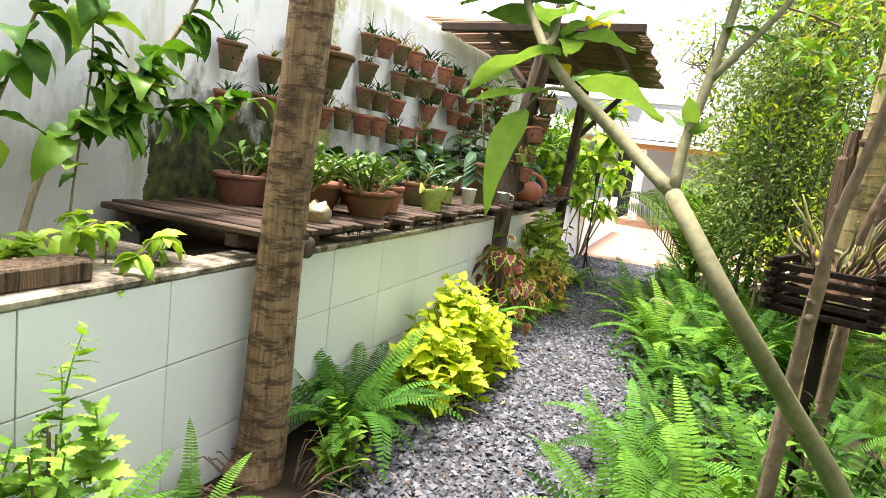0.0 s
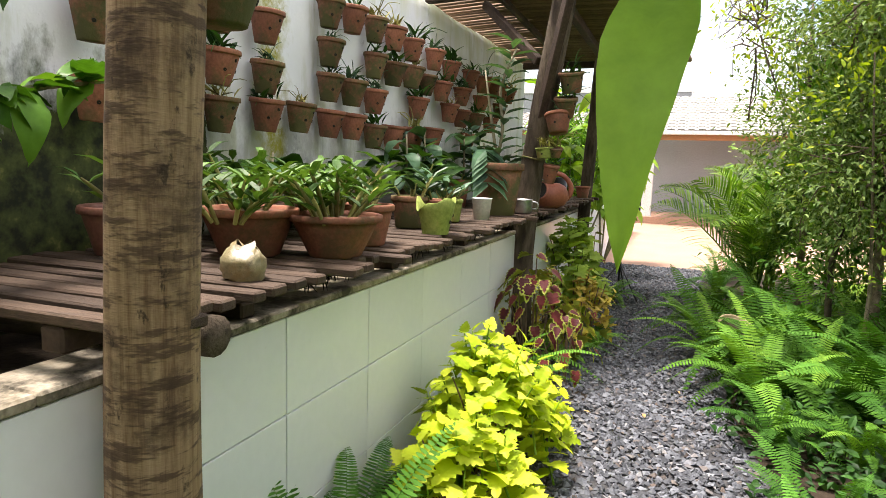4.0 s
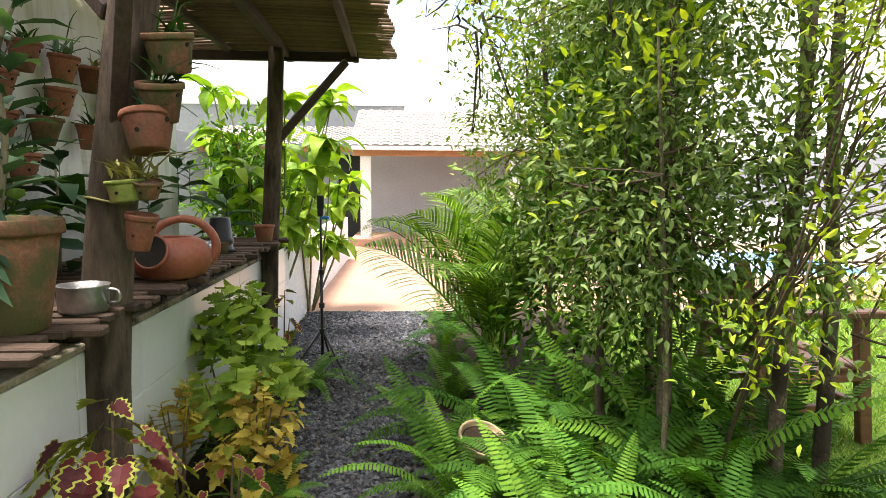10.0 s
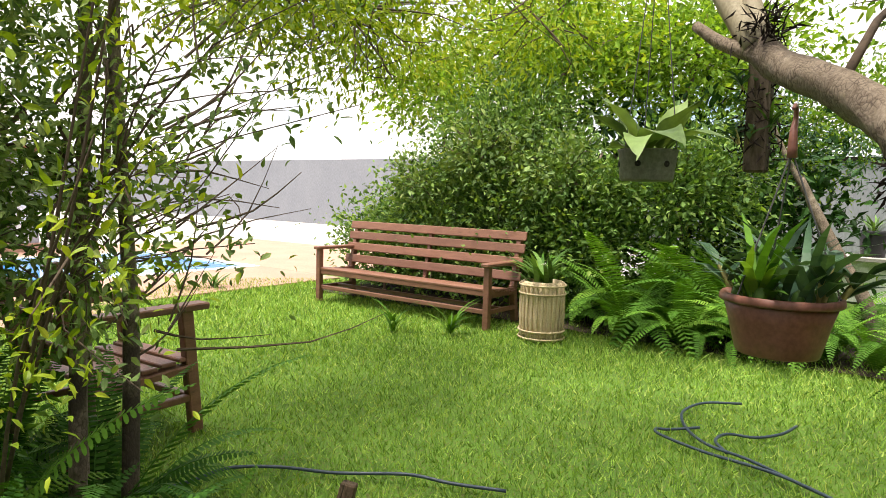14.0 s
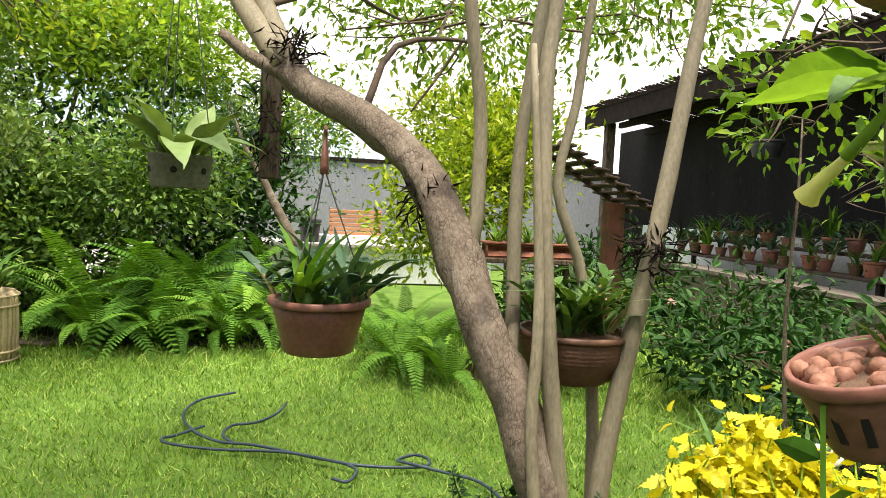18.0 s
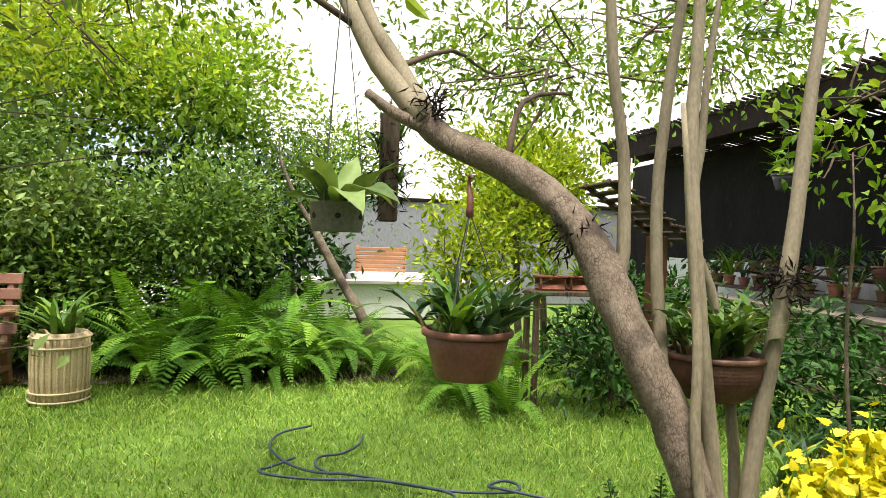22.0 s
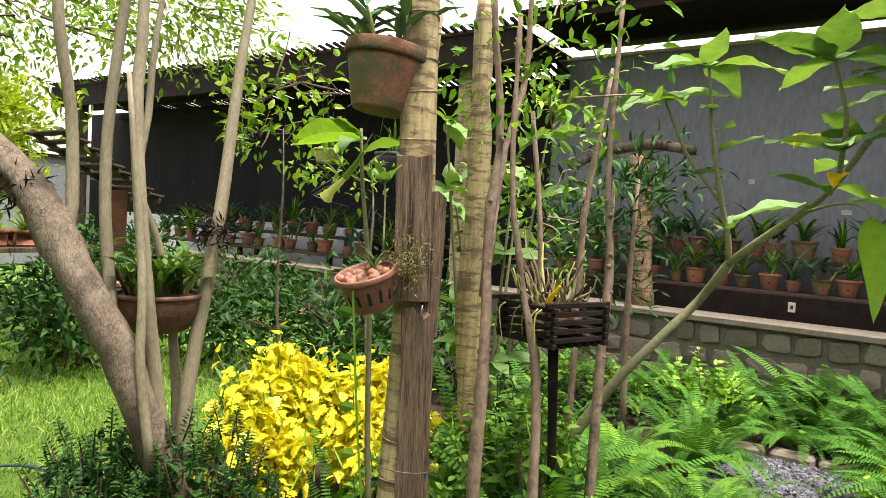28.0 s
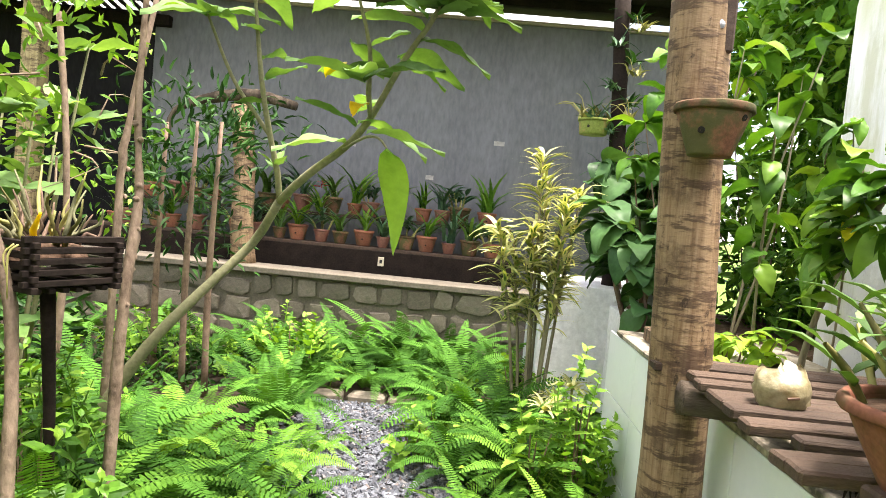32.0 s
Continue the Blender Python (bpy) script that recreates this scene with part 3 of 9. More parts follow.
def toothed():
    """A heart-shaped leaf with a scalloped edge."""
    rib = [(0.0, 0.0, 0.0), (0.3, 0.0, -0.01), (0.62, 0.0, -0.05), (1.0, 0.0, -0.2)]
    side = [(-0.09, 0.24, 0.03), (0.02, 0.46, 0.05), (0.11, 0.40, 0.03), (0.23, 0.57, 0.04), (0.31, 0.38, 0.01), (0.46, 0.50, 0.01), (0.51, 0.29, -0.02), (0.67, 0.36, -0.04), (0.71, 0.17, -0.07), (0.86, 0.18, -0.11)]
    v = rib + side + [(x, -y, z) for x, y, z in side]
    t = []
    for o, fl in ((4, False), (14, True)):
        e = [(0, o, o + 1), (0, o + 1, o + 2), (0, o + 2, 1), (1, o + 2, o + 3), (1, o + 3, o + 4), (1, o + 4, 2), (2, o + 4, o + 5), (2, o + 5, o + 6), (2, o + 6, o + 7), (2, o + 7, o + 8), (2, o + 8, 3), (3, o + 8, o + 9)]
        t += [list(f) if fl else [f[0], f[2], f[1]] for f in e]
    return np.array(v), t, []


TPL["heart"] = toothed()


class Geo:
    """Collects vertices, triangles and quads of one mesh."""

    def __init__(self):
        self.v, self.t, self.q, self.n = [], [], [], 0

    def add(self, v, t=(), q=()):
        v = np.asarray(v, float).reshape(-1, 3)
        if len(t):
            self.t.append(np.asarray(t, int).reshape(-1, 3) + self.n)
        if len(q):
            self.q.append(np.asarray(q, int).reshape(-1, 4) + self.n)
        self.v.append(v)
        self.n += len(v)
        return self

    def leaves(self, pos, axis, nrm, length, width, kind="simple", curl=1.0):
        v, t, q = TPL[kind]
        pos, axis = np.asarray(pos, float), unit(axis)
        side = unit(np.cross(axis, nrm))
        up = np.cross(side, axis)
        L = np.broadcast_to(np.asarray(length, float), (len(pos),))[:, None, None]
        W = np.broadcast_to(np.asarray(width, float), (len(pos),))[:, None, None]
        P = pos[:, None] + axis[:, None] * v[None, :, :1] * L + side[:, None] * v[None, :, 1:2] * W + up[:, None] * v[None, :, 2:] * L * curl
        k, off = len(v), np.arange(len(pos))[:, None, None] * len(v)
        tt = (np.asarray(t, int)[None] + off).reshape(-1, 3) if len(t) else ()
        qq = (np.asarray(q, int)[None] + off).reshape(-1, 4) if len(q) else ()
        return self.add(P.reshape(-1, 3), tt, qq)

    def box(self, c, s, ch=0.004, m=None):
        """A box with chamfered edges: centre, size, chamfer."""
        h = np.asarray(s, float) / 2
        ch = min(ch, h.min() * 0.6)
        vs, ix = [], {}
        for sx in (-1, 1):
            for sy in (-1, 1):
                for sz in (-1, 1):
                    sg = np.array([sx, sy, sz])
                    for k in range(3):
                        o = h - ch
                        o = o.copy()
                        o[k] = h[k]
                        ix[(sx, sy, sz, k)] = len(vs)
                        vs.append(sg * o)
        t, q = [], []
        S = (-1, 1)
        for k in range(3):
            a, b = [(1, 2), (2, 0), (0, 1)][k]
            for s_ in S:
                def key(sa, sb):
                    d = [0, 0, 0]
                    d[k], d[a], d[b] = s_, sa, sb
                    return ix[(*d, k)]
                f = [key(-1, -1), key(1, -1), key(1, 1), key(-1, 1)]
                q.append(f if s_ > 0 else f[::-1])
        for k in range(3):
            a, b = [(1, 2), (2, 0), (0, 1)][k]
            for sa in S:
                for sb in S:
                    d0, d1 = [0, 0, 0], [0, 0, 0]
                    d0[k], d1[k] = -1, 1
                    d0[a] = d1[a] = sa
                    d0[b] = d1[b] = sb
                    f = [ix[(*d0, a)], ix[(*d0, b)], ix[(*d1, b)], ix[(*d1, a)]]
                    q.append(f if sa * sb < 0 else f[::-1])
        for sx in S:
            for sy in S:
                for sz in S:
                    f = [ix[(sx, sy, sz, k)] for k in range(3)]
                    t.append(f if sx * sy * sz > 0 else f[::-1])
        v = np.array(vs)
        if m is not None:
            r = np.array(m.to_3x3())
            v = v @ r.T
        return self.add(v + np.asarray(c, float), t, q)

    def tube(self, pts, rad, sides=8, wob=0.0, cap=True, smooth=3):
        """A tapered tube along a smoothed line of points."""
        pts = np.asarray(pts, float)
        rad = np.broadcast_to(np.asarray(rad, float), (len(pts),))
        if len(pts) > 2 and smooth > 1:
            P = np.vstack([2 * pts[0] - pts[1], pts, 2 * pts[-1] - pts[-2]])
            out, ro = [], []
            for i in range(len(pts) - 1):
                p0, p1, p2, p3 = P[i:i + 4]
                for u in np.linspace(0, 1, smooth, endpoint=False):
                    out.append(0.5 * (2 * p1 + (p2 - p0) * u + (2 * p0 - 5 * p1 + 4 * p2 - p3) * u ** 2 + (3 * p1 - p0 - 3 * p2 + p3) * u ** 3))
                    ro.append(rad[i] * (1 - u) + rad[i + 1] * u)
            out.append(pts[-1])
            ro.append(rad[-1])
            pts, rad = np.array(out), np.array(ro)
        tan = unit(np.gradient(pts, axis=0))
        ref = np.array([0.0, 1, 0]) if abs(tan[0][2]) > 0.8 else np.array([0.0, 0, 1])
        a = unit(np.cross(tan[0], ref))
        vs = []
        ang = np.linspace(0, 2 * np.pi, sides, endpoint=False)
        for i in range(len(pts)):
            a = unit(a - tan[i] * np.dot(a, tan[i]))
            b = np.cross(tan[i], a)
            r = rad[i] * (1 + wob * rng.standard_normal(sides))
            vs.append(pts[i] + np.outer(np.cos(ang) * r, a) + np.outer(np.sin(ang) * r, b))
        n = len(pts)
        q = [[i * sides + j, i * sides + (j + 1) % sides, (i + 1) * sides + (j + 1) % sides, (i + 1) * sides + j] for i in range(n - 1) for j in range(sides)]
        t = []
        V = np.vstack(vs)
        if cap:
            V = np.vstack([V, pts[0], pts[-1]])
            c0, c1 = n * sides, n * sides + 1
            t = [[c0, (j + 1) % sides, j] for j in range(sides)] + [[c1, (n - 1) * sides + j, (n - 1) * sides + (j + 1) % sides] for j in range(sides)]
        return self.add(V, t, q)

    def lathe(self, prof, sides=24, c=(0, 0, 0), wob=0.0, sx=1.0, sy=1.0):
        """A surface of revolution about z from a profile of (radius, height)."""
        ang = np.linspace(0, 2 * np.pi, sides, endpoint=False)
        vs, n = [], len(prof)
        for r, z in prof:
            rr = r * (1 + wob * rng.standard_normal(sides))
            vs.append(np.stack([np.cos(ang) * rr * sx, np.sin(ang) * rr * sy, np.full(sides, z)], 1))
        q = [[i * sides + j, i * sides + (j + 1) % sides, (i + 1) * sides + (j + 1) % sides, (i + 1) * sides + j] for i in range(n - 1) for j in range(sides)]
        return self.add(np.vstack(vs) + np.asarray(c, float), (), q)

    def mesh(self, name, mat, smooth=False):
        me = bpy.data.meshes.new(name)
        v = np.vstack(self.v) if self.v else np.zeros((0, 3))
        t = np.vstack(self.t) if self.t else np.zeros((0, 3), int)
        q = np.vstack(self.q) if self.q else np.zeros((0, 4), int)
        me.vertices.add(len(v))
        me.vertices.foreach_set("co", v.astype(np.float32).ravel())
        idx = np.concatenate([t.ravel(), q.ravel()]).astype(np.int32)
        me.loops.add(len(idx))
        me.loops.foreach_set("vertex_index", idx)
        me.polygons.add(len(t) + len(q))
        me.polygons.foreach_set("loop_start", np.concatenate([np.arange(len(t)) * 3, len(t) * 3 + np.arange(len(q)) * 4]).astype(np.int32))
        me.polygons.foreach_set("loop_total", np.concatenate([np.full(len(t), 3), np.full(len(q), 4)]).astype(np.int32))
        me.polygons.foreach_set("use_smooth", np.full(len(t) + len(q), bool(smooth)))
        me.materials.append(M[mat])
        me.update(calc_edges=True)
        me.validate()
        return me


def part(name, me, parent, label="", m=None):
    ob = new(name, me)
    ob.parent = parent
    if m is not None:
        ob.matrix_basis = m
    if label:
        ob["label"] = label
    return ob


def thing(name, label, category, m=None, group="", kind="", me=None):
    ob = tagged(new(name, me), label, category, group, kind)
    if m is not None:
        ob.matrix_basis = m
    return ob


def structure(name, me, label, category):
    return thing(name, label, category, None, "", "structure", me)


def slab(x0, x1, y0, y1, z0, z1, mat, ch=0.006):
    return Geo().box(((x0 + x1) / 2, (y0 + y1) / 2, (z0 + z1) / 2), (x1 - x0, y1 - y0, z1 - z0), ch)


# ---- ground ----
def sheet(x0, x1, y0, y1, z, step, amp, seed=0.0):
    """A gently uneven sheet of ground."""
    nx, ny = max(2, int((x1 - x0) / step)), max(2, int((y1 - y0) / step))
    X, Y = np.meshgrid(np.linspace(x0, x1, nx), np.linspace(y0, y1, ny))
    Z = z + amp * np.array([[noise.noise(Vector((a * 2.1 + seed, b * 2.1, seed))) for a, b in zip(r1, r2)] for r1, r2 in zip(X, Y)])
    q = [[j * nx + i, j * nx + i + 1, (j + 1) * nx + i + 1, (j + 1) * nx + i] for j in range(ny - 1) for i in range(nx - 1)]
    return Geo().add(np.stack([X, Y, Z], -1).reshape(-1, 3), (), q)


g = Geo().add([(-300, -300, -0.03), (300, -300, -0.03), (300, 300, -0.03), (-300, 300, -0.03)], (), [[0, 1, 2, 3]])
structure("ground", g.mesh("ground", "ground"), "green lawn ground reaching past the garden walls", "ground")

PATH_C = [(-1.0, 1.9, 0.5), (0.6, 1.55, 0.4), (1.2, 1.4, 0.36), (2.7, 1.12, 0.38), (4.3, 0.92, 0.45), (5.2, 0.98, 0.5), (6.4, 0.82, 0.42), (7.6, 0.84, 0.42), (9.6, 0.76, 0.40), (11.0, 0.68, 0.5), (12.1, 0.66, 0.52)]


def path_at(y):
    ys = [p[0] for p in PATH_C]
    return np.interp(y, ys, [p[1] for p in PATH_C]), np.interp(y, ys, [p[2] for p in PATH_C])


def gravel_path():
    ys = np.linspace(1.36, 12.05, 60)
    v, q = [], []
    for y in ys:
        c, h = path_at(y)
        for s in np.linspace(-1, 1, 9):
            v.append((c + s * (h + 0.14), y, 0.012 + 0.006 * math.sin(y * 5 + s * 4)))
    q = [[j * 9 + i, j * 9 + i + 1, (j + 1) * 9 + i + 1, (j + 1) * 9 + i] for j in range(59) for i in range(8)]
    pv = structure("path", Geo().add(v, (), q).mesh("path", "gravel_bed"), "garden path of loose grey crushed gravel", "path")
    n = 36000
    y = 1.4 + 10.6 * rng.random(n) ** 1.1
    c, h = path_at(y)
    s = np.clip(rng.normal(0, 0.62, n), -1.25, 1.25)
    s = np.where(np.abs(s) > 1, s * rng.random(n), rng.uniform(-1.08, 1.08, n))
    x = c + s * (h + 0.06)
    pos = np.stack([x, y, 0.014 + 0.010 * rng.random(n)], 1)
    base = np.array([[1, 0, 0], [-1, 0, 0], [0, 1, 0], [0, -1, 0], [0, 0, 1], [0, 0, -1]], float)
    f = np.array([[0, 2, 4], [2, 1, 4], [1, 3, 4], [3, 0, 4], [2, 0, 5], [1, 2, 5], [3, 1, 5], [0, 3, 5]])
    size = rng.uniform(0.008, 0.019, (n, 1, 1)) * rng.uniform(0.55, 1.25, (n, 1, 3)) * np.array([1.15, 1.15, 0.7])
    V = base[None] * size + 0.004 * rng.standard_normal((n, 6, 3))
    a = rng.random(n) * 6.28
    ca, sa = np.cos(a)[:, None], np.sin(a)[:, None]
    V = np.stack([V[:, :, 0] * ca - V[:, :, 1] * sa, V[:, :, 0] * sa + V[:, :, 1] * ca, V[:, :, 2]], -1) + pos[:, None]
    st = Geo().add(V.reshape(-1, 3), (f[None] + (np.arange(n) * 6)[:, None, None]).reshape(-1, 3))
    thing("gravel", "loose grey crushed gravel with a few brown stones", "gravel", None, "", "stuff", st.mesh("gravel", "gravel"))


gravel_path()
for x, y, w, d, r in ((1.10, 1.32, 0.24, 0.16, 6), (1.37, 1.30, 0.26, 0.17, -5), (1.64, 1.33, 0.22, 0.15, 9), (1.86, 1.38, 0.20, 0.15, 20)):
    es = thing("edging_stone", "rough brown stone laid across the end of the gravel path", "stone", pose(x, y, -0.02, 3, 2, r), "stones at the end of the path")
    part("stone", Geo().box((0, 0, 0.04), (w, d, 0.08), 0.018).mesh("stone", "stone"), es)
for nm, b in (("bed_wall", (0.0, 0.62, 2.2, 11.6)), ("bed_fern", (1.2, 2.75, 2.0, 12.05)), ("bed_back", (0.0, 5.2, -0.1, 2.2)), ("bed_start", (1.9, 3.6, 2.0, 5.0)), ("bed_lawn", (7.9, 10.6, 5.0, 12.0))):
    structure(nm, sheet(*b, 0.005, 0.12, 0.03, b[0]).mesh(nm, "soil"), "planting bed of dark damp soil", "soil")


def lawn():
    n = 300000
    u = rng.random(n)
    a, r = rng.uniform(-1.45, 1.57, n), 0.8 + 9.5 * u ** 0.75
    x, y = 1.6 + r * np.cos(a), 5.4 + r * np.sin(a)
    keep = (x > 2.3) & (x < 10.8) & (y > 1.4) & (y < 13.6)
    keep &= ~((x < 2.7) & (y > 5.0)) & ~((x < 3.4) & (y < 4.4)) & ~((x > 8.2) & (y > 5.4) & (y < 11.8)) & ~((x > 8.6) & (y < 4.6))
    x, y = x[keep], y[keep]
    n = len(x)
    d = rng.standard_normal((n, 3)) * 0.55
    d[:, 2] = 1
    tall = np.array([max(0.0, noise.noise(Vector((a * 0.9, b * 0.9, 3)))) for a, b in zip(x, y)])
    far = np.clip((np.hypot(x - 1.6, y - 5.4) - 4) * 0.15, 0, 0.6)
    L = rng.uniform(0.02, 0.055, n) * (1 + 0.7 * tall + far)
    G = Geo().leaves(np.stack([x, y, np.full(n, -0.03)], 1), d, rng.standard_normal((n, 3)), L, rng.uniform(0.005, 0.010, n) * (1 + 1.4 * far), "grass")
    thing("lawn_grass", "short bright green lawn grass", "grass", None, "", "stuff", G.mesh("lawn_grass", "grass"))
    # longer grass at the foot of the far beds
    n = 3000
    u = rng.random(n)
    x = np.where(u < 0.5, rng.uniform(6.4, 8.6, n), rng.uniform(5.0, 8.8, n))
    y = np.where(u < 0.5, rng.uniform(5.2, 8.4, n), rng.uniform(2.2, 5.0, n))
    k = (x + 0.25 * (y - 5) > 7.1) | (y < 4.4)
    x, y = x[k], y[k]
    d = rng.standard_normal((len(x), 3)) * 0.7
    d[:, 2] = 1
    G = Geo().leaves(np.stack([x, y, np.full(len(x), -0.03)], 1), d, rng.standard_normal((len(x), 3)), rng.uniform(0.07, 0.17, len(x)), rng.uniform(0.004, 0.007, len(x)), "strap", 1.4)
    thing("long_grass", "long arching grass at the edge of the lawn", "grass", None, "", "stuff", G.mesh("long_grass", "grass"))


lawn()

# ---- patio, pool, house, outer walls ----
for i, b in enumerate(((-0.4, 5.1, 12.1, 20.6), (5.1, 9.2, 12.7, 14.8), (5.1, 9.2, 18.6, 20.6), (9.2, 13.5, 13.3, 20.6))):
    structure("pavement_%d" % (i + 1), slab(*b, -0.2, 0.0, "patio").mesh("pavement", "patio"), "sunlit terracotta-coloured patio paving", "pavement")
structure("pavement_5", slab(-10, 26, 20.6, 48, -0.2, -0.005, "").mesh("pavement", "pale_paving"), "pale concrete paving beyond the pool", "pavement")
structure("pavement_6", slab(13.5, 26, 9, 20.6, -0.2, -0.005, "").mesh("pavement", "pale_paving"), "pale concrete paving beside the patio", "pavement")
pool = thing("swimming_pool", "blue swimming pool set flush in terracotta paving", "pool", pose(7.15, 16.7, 0))
part("water", slab(-2.0, 2.0, -1.85, 1.85, -0.16, -0.012, "").mesh("water", "water"), pool)
for a in ((-2.05, 2.05, -1.9, -1.72), (-2.05, 2.05, 1.72, 1.9), (-2.05, -1.88, -1.72, 1.72), (1.88, 2.05, -1.72, 1.72)):
    part("coping", slab(*a, -0.16, 0.012, "").mesh("coping", "white"), pool, "white pool coping")


def wavy_roof(x0, x1, y0, z0, y1, z1, rows, cols):
    v, q = [], []
    for j in range(rows):
        for s in (0, 1):
            u = (j + s * 1.06) / rows
            for i in range(cols * 4 + 1):
                x = x0 + (x1 - x0) * i / (cols * 4)
                w = 0.035 * abs(math.sin(math.pi * i / 4)) + (0.03 if s == 0 else 0.0)
                v.append((x, y0 + (y1 - y0) * u, z0 + (z1 - z0) * u + w))
    k = cols * 4 + 1
    for j in range(rows):
        for i in range(k - 1):
            a = 2 * j * k + i
            q.append([a, a + 1, a + k + 1, a + k])
            if j + 1 < rows:
                q.append([a + k, a + k + 1, a + 2 * k + 1, a + 2 * k])
    return Geo().add(v, (), q)


house = thing("house", "white house with a grey tiled roof and open veranda", "house", pose(0, 0, 0))
part("wall", slab(0.0, 7.5, 22.0, 22.2, 0, 2.3, "").mesh("wall", "house_wall"), house)
part("side_wall", slab(7.3, 7.5, 19.9, 22.0, 0, 2.2, "").mesh("side_wall", "house_wall"), house)
for x in (0.14, 3.6, 7.2):
    part("column", slab(x - 0.12, x + 0.12, 19.9, 20.12, 0, 2.1, "").mesh("column", "white"), house)
part("floor_step", slab(-0.2, 7.5, 19.7, 22.0, 0.0, 0.17, "").mesh("floor_step", "patio"), house)
part("fascia", slab(-0.15, 7.6, 19.84, 19.98, 2.06, 2.22, "").mesh("fascia", "fascia"), house, "orange-brown timber fascia")
part("gutter", slab(-0.15, 7.6, 19.58, 19.70, 2.18, 2.27, "").mesh("gutter", "white"), house)
part("roof", wavy_roof(-0.2, 7.7, 19.6, 2.26, 22.5, 3.36, 13, 34).mesh("roof", "roof_tile"), house, "grey interlocking roof tiles")
part("roof_back", wavy_roof(-0.2, 7.7, 25.4, 2.26, 22.5, 3.36, 13, 34).mesh("roof_back", "roof_tile"), house)
annex = thing("annex", "low annex with a tiled roof and dark open doorway", "building")
part("wall", slab(-4.0, -0.75, 22.4, 22.6, 0, 2.4, "").mesh("wall", "house_wall"), annex)
# Solid black panel in place of the shaded inside of the doorway.
part("door_opening", slab(-0.74, -0.02, 22.5, 22.6, 0.0, 2.2, "").mesh("door_opening", "plastic_black"), annex)
part("roof", wavy_roof(-4.2, -0.25, 21.0, 2.35, 23.6, 3.0, 10, 18).mesh("roof", "roof_tile"), annex)
part("fascia", slab(-4.2, -0.25, 21.2, 21.3, 2.2, 2.34, "").mesh("fascia", "fascia"), annex)
part("upper_wall", slab(-7.0, 1.0, 26.0, 26.3, 0, 3.9, "").mesh("upper_wall", "grey_wall"), annex)
part("parapet", slab(-7.1, 1.1, 25.9, 26.4, 3.9, 4.1, "").mesh("parapet", "white"), annex)

structure("wall_east", slab(22, 22.3, 9, 48, 0, 2.9, "").mesh("wall_east", "grey_wall"), "long grey painted boundary wall", "wall")
structure("wall_far", slab(-12, 22.3, 48, 48.3, 0, 2.9, "").mesh("wall_far", "grey_wall"), "grey painted boundary wall behind the house", "wall")
structure("wall_garden", slab(16, 16.25, -3, 9, 0, 2.3, "").mesh("wall_garden", "grey_wall"), "grey painted garden wall with a dark coping", "wall")
structure("trim_garden", slab(15.95, 16.3, -3, 9, 2.3, 2.38, "").mesh("trim", "basket_wood"), "dark coping on the grey garden wall", "coping")
structure("wall_low_white", slab(13.0, 13.18, 2.2, 7.4, 0, 0.62, "").mesh("wall_low", "white"), "low white wall at the end of the lawn", "wall")
structure("trim_low_white", slab(12.9, 13.9, 2.1, 7.5, 0.62, 0.68, "").mesh("trim", "pale_paving"), "pale slab on the low white wall", "coping")
structure("wall_west", slab(-4.2, -4.0, -4, 22, 0, 2.6, "").mesh("wall_west", "grey_wall"), "grey boundary wall of the neighbouring plot", "wall")
crate = thing("wooden_crate", "orange-brown slatted wooden crate on a white ledge", "crate", pose(13.6, 4.68, 0.80))
for i in range(6):
    part("slat", slab(-0.02, 0.02, -0.48, 0.48, 0.01 + 0.08 * i, 0.07 + 0.08 * i, "").mesh("slat", "fascia"), crate)
for y in (-0.45, 0.45):
    part("upright", slab(0.022, 0.06, y - 0.03, y + 0.03, 0.0, 0.5, "").mesh("upright", "fascia"), crate)
part("ledge", slab(-0.25, 0.25, -0.9, 0.9, -0.12, -0.002, "").mesh("ledge", "white"), crate)

# ---- white wall, shelf wall, pergola ----
def back_wall():
    """Tall white wall with an uneven rounded top."""
    ys = np.linspace(2.9, 10.3, 75)
    v, q = [], []
    prof = [(-0.75, 0.0), (-0.75, 2.36), (-0.76, 2.43), (-0.80, 2.48), (-0.87, 2.50), (-0.95, 2.48), (-0.97, 2.4), (-0.97, 0.0)]
    for y in ys:
        dz = 0.03 * noise.noise(Vector((y * 1.3, 0, 0)))
        for x, z in prof:
            v.append((x + 0.006 * noise.noise(Vector((y * 2, z * 2, 0))), y, z + (dz if z > 2 else 0)))
    k = len(prof)
    q = [[j * k + i, j * k + i + 1, (j + 1) * k + i + 1, (j + 1) * k + i][::-1] for j in range(74) for i in range(k - 1)]
    G = Geo().add(v, (), q)
    for e in (0, 74):
        f = [e * k + i for i in range(k)]
        vv = np.array(v)[f]
        G.add(vv, [[0, i, i + 1] for i in range(1, k - 1)])
    structure("wall_pots", G.mesh("wall_pots", "wall", True), "tall white limewashed wall, streaked with green algae", "wall")


back_wall()
lw = structure("wall_shelf", slab(-0.13, -0.012, 2.55, 10.4, -0.05, 0.84, "").mesh("wall_shelf", "grout"), "low wall faced with large white tiles", "wall")
structure("wall_patio", slab(-0.2, -0.02, 10.42, 17.2, -0.05, 0.80, "").mesh("wall_patio", "white"), "low white rendered wall along the patio", "wall")
cp = structure("trim_shelf", slab(-0.75, 0.006, 2.55, 3.72, 0.845, 0.872, "").mesh("trim_shelf", "coping"), "stained coping on the low tiled wall", "coping")
structure("trim_shelf_edge", slab(-0.16, 0.006, 3.72, 10.42, 0.845, 0.872, "").mesh("trim_shelf", "coping"), "stained coping on the low tiled wall", "coping")
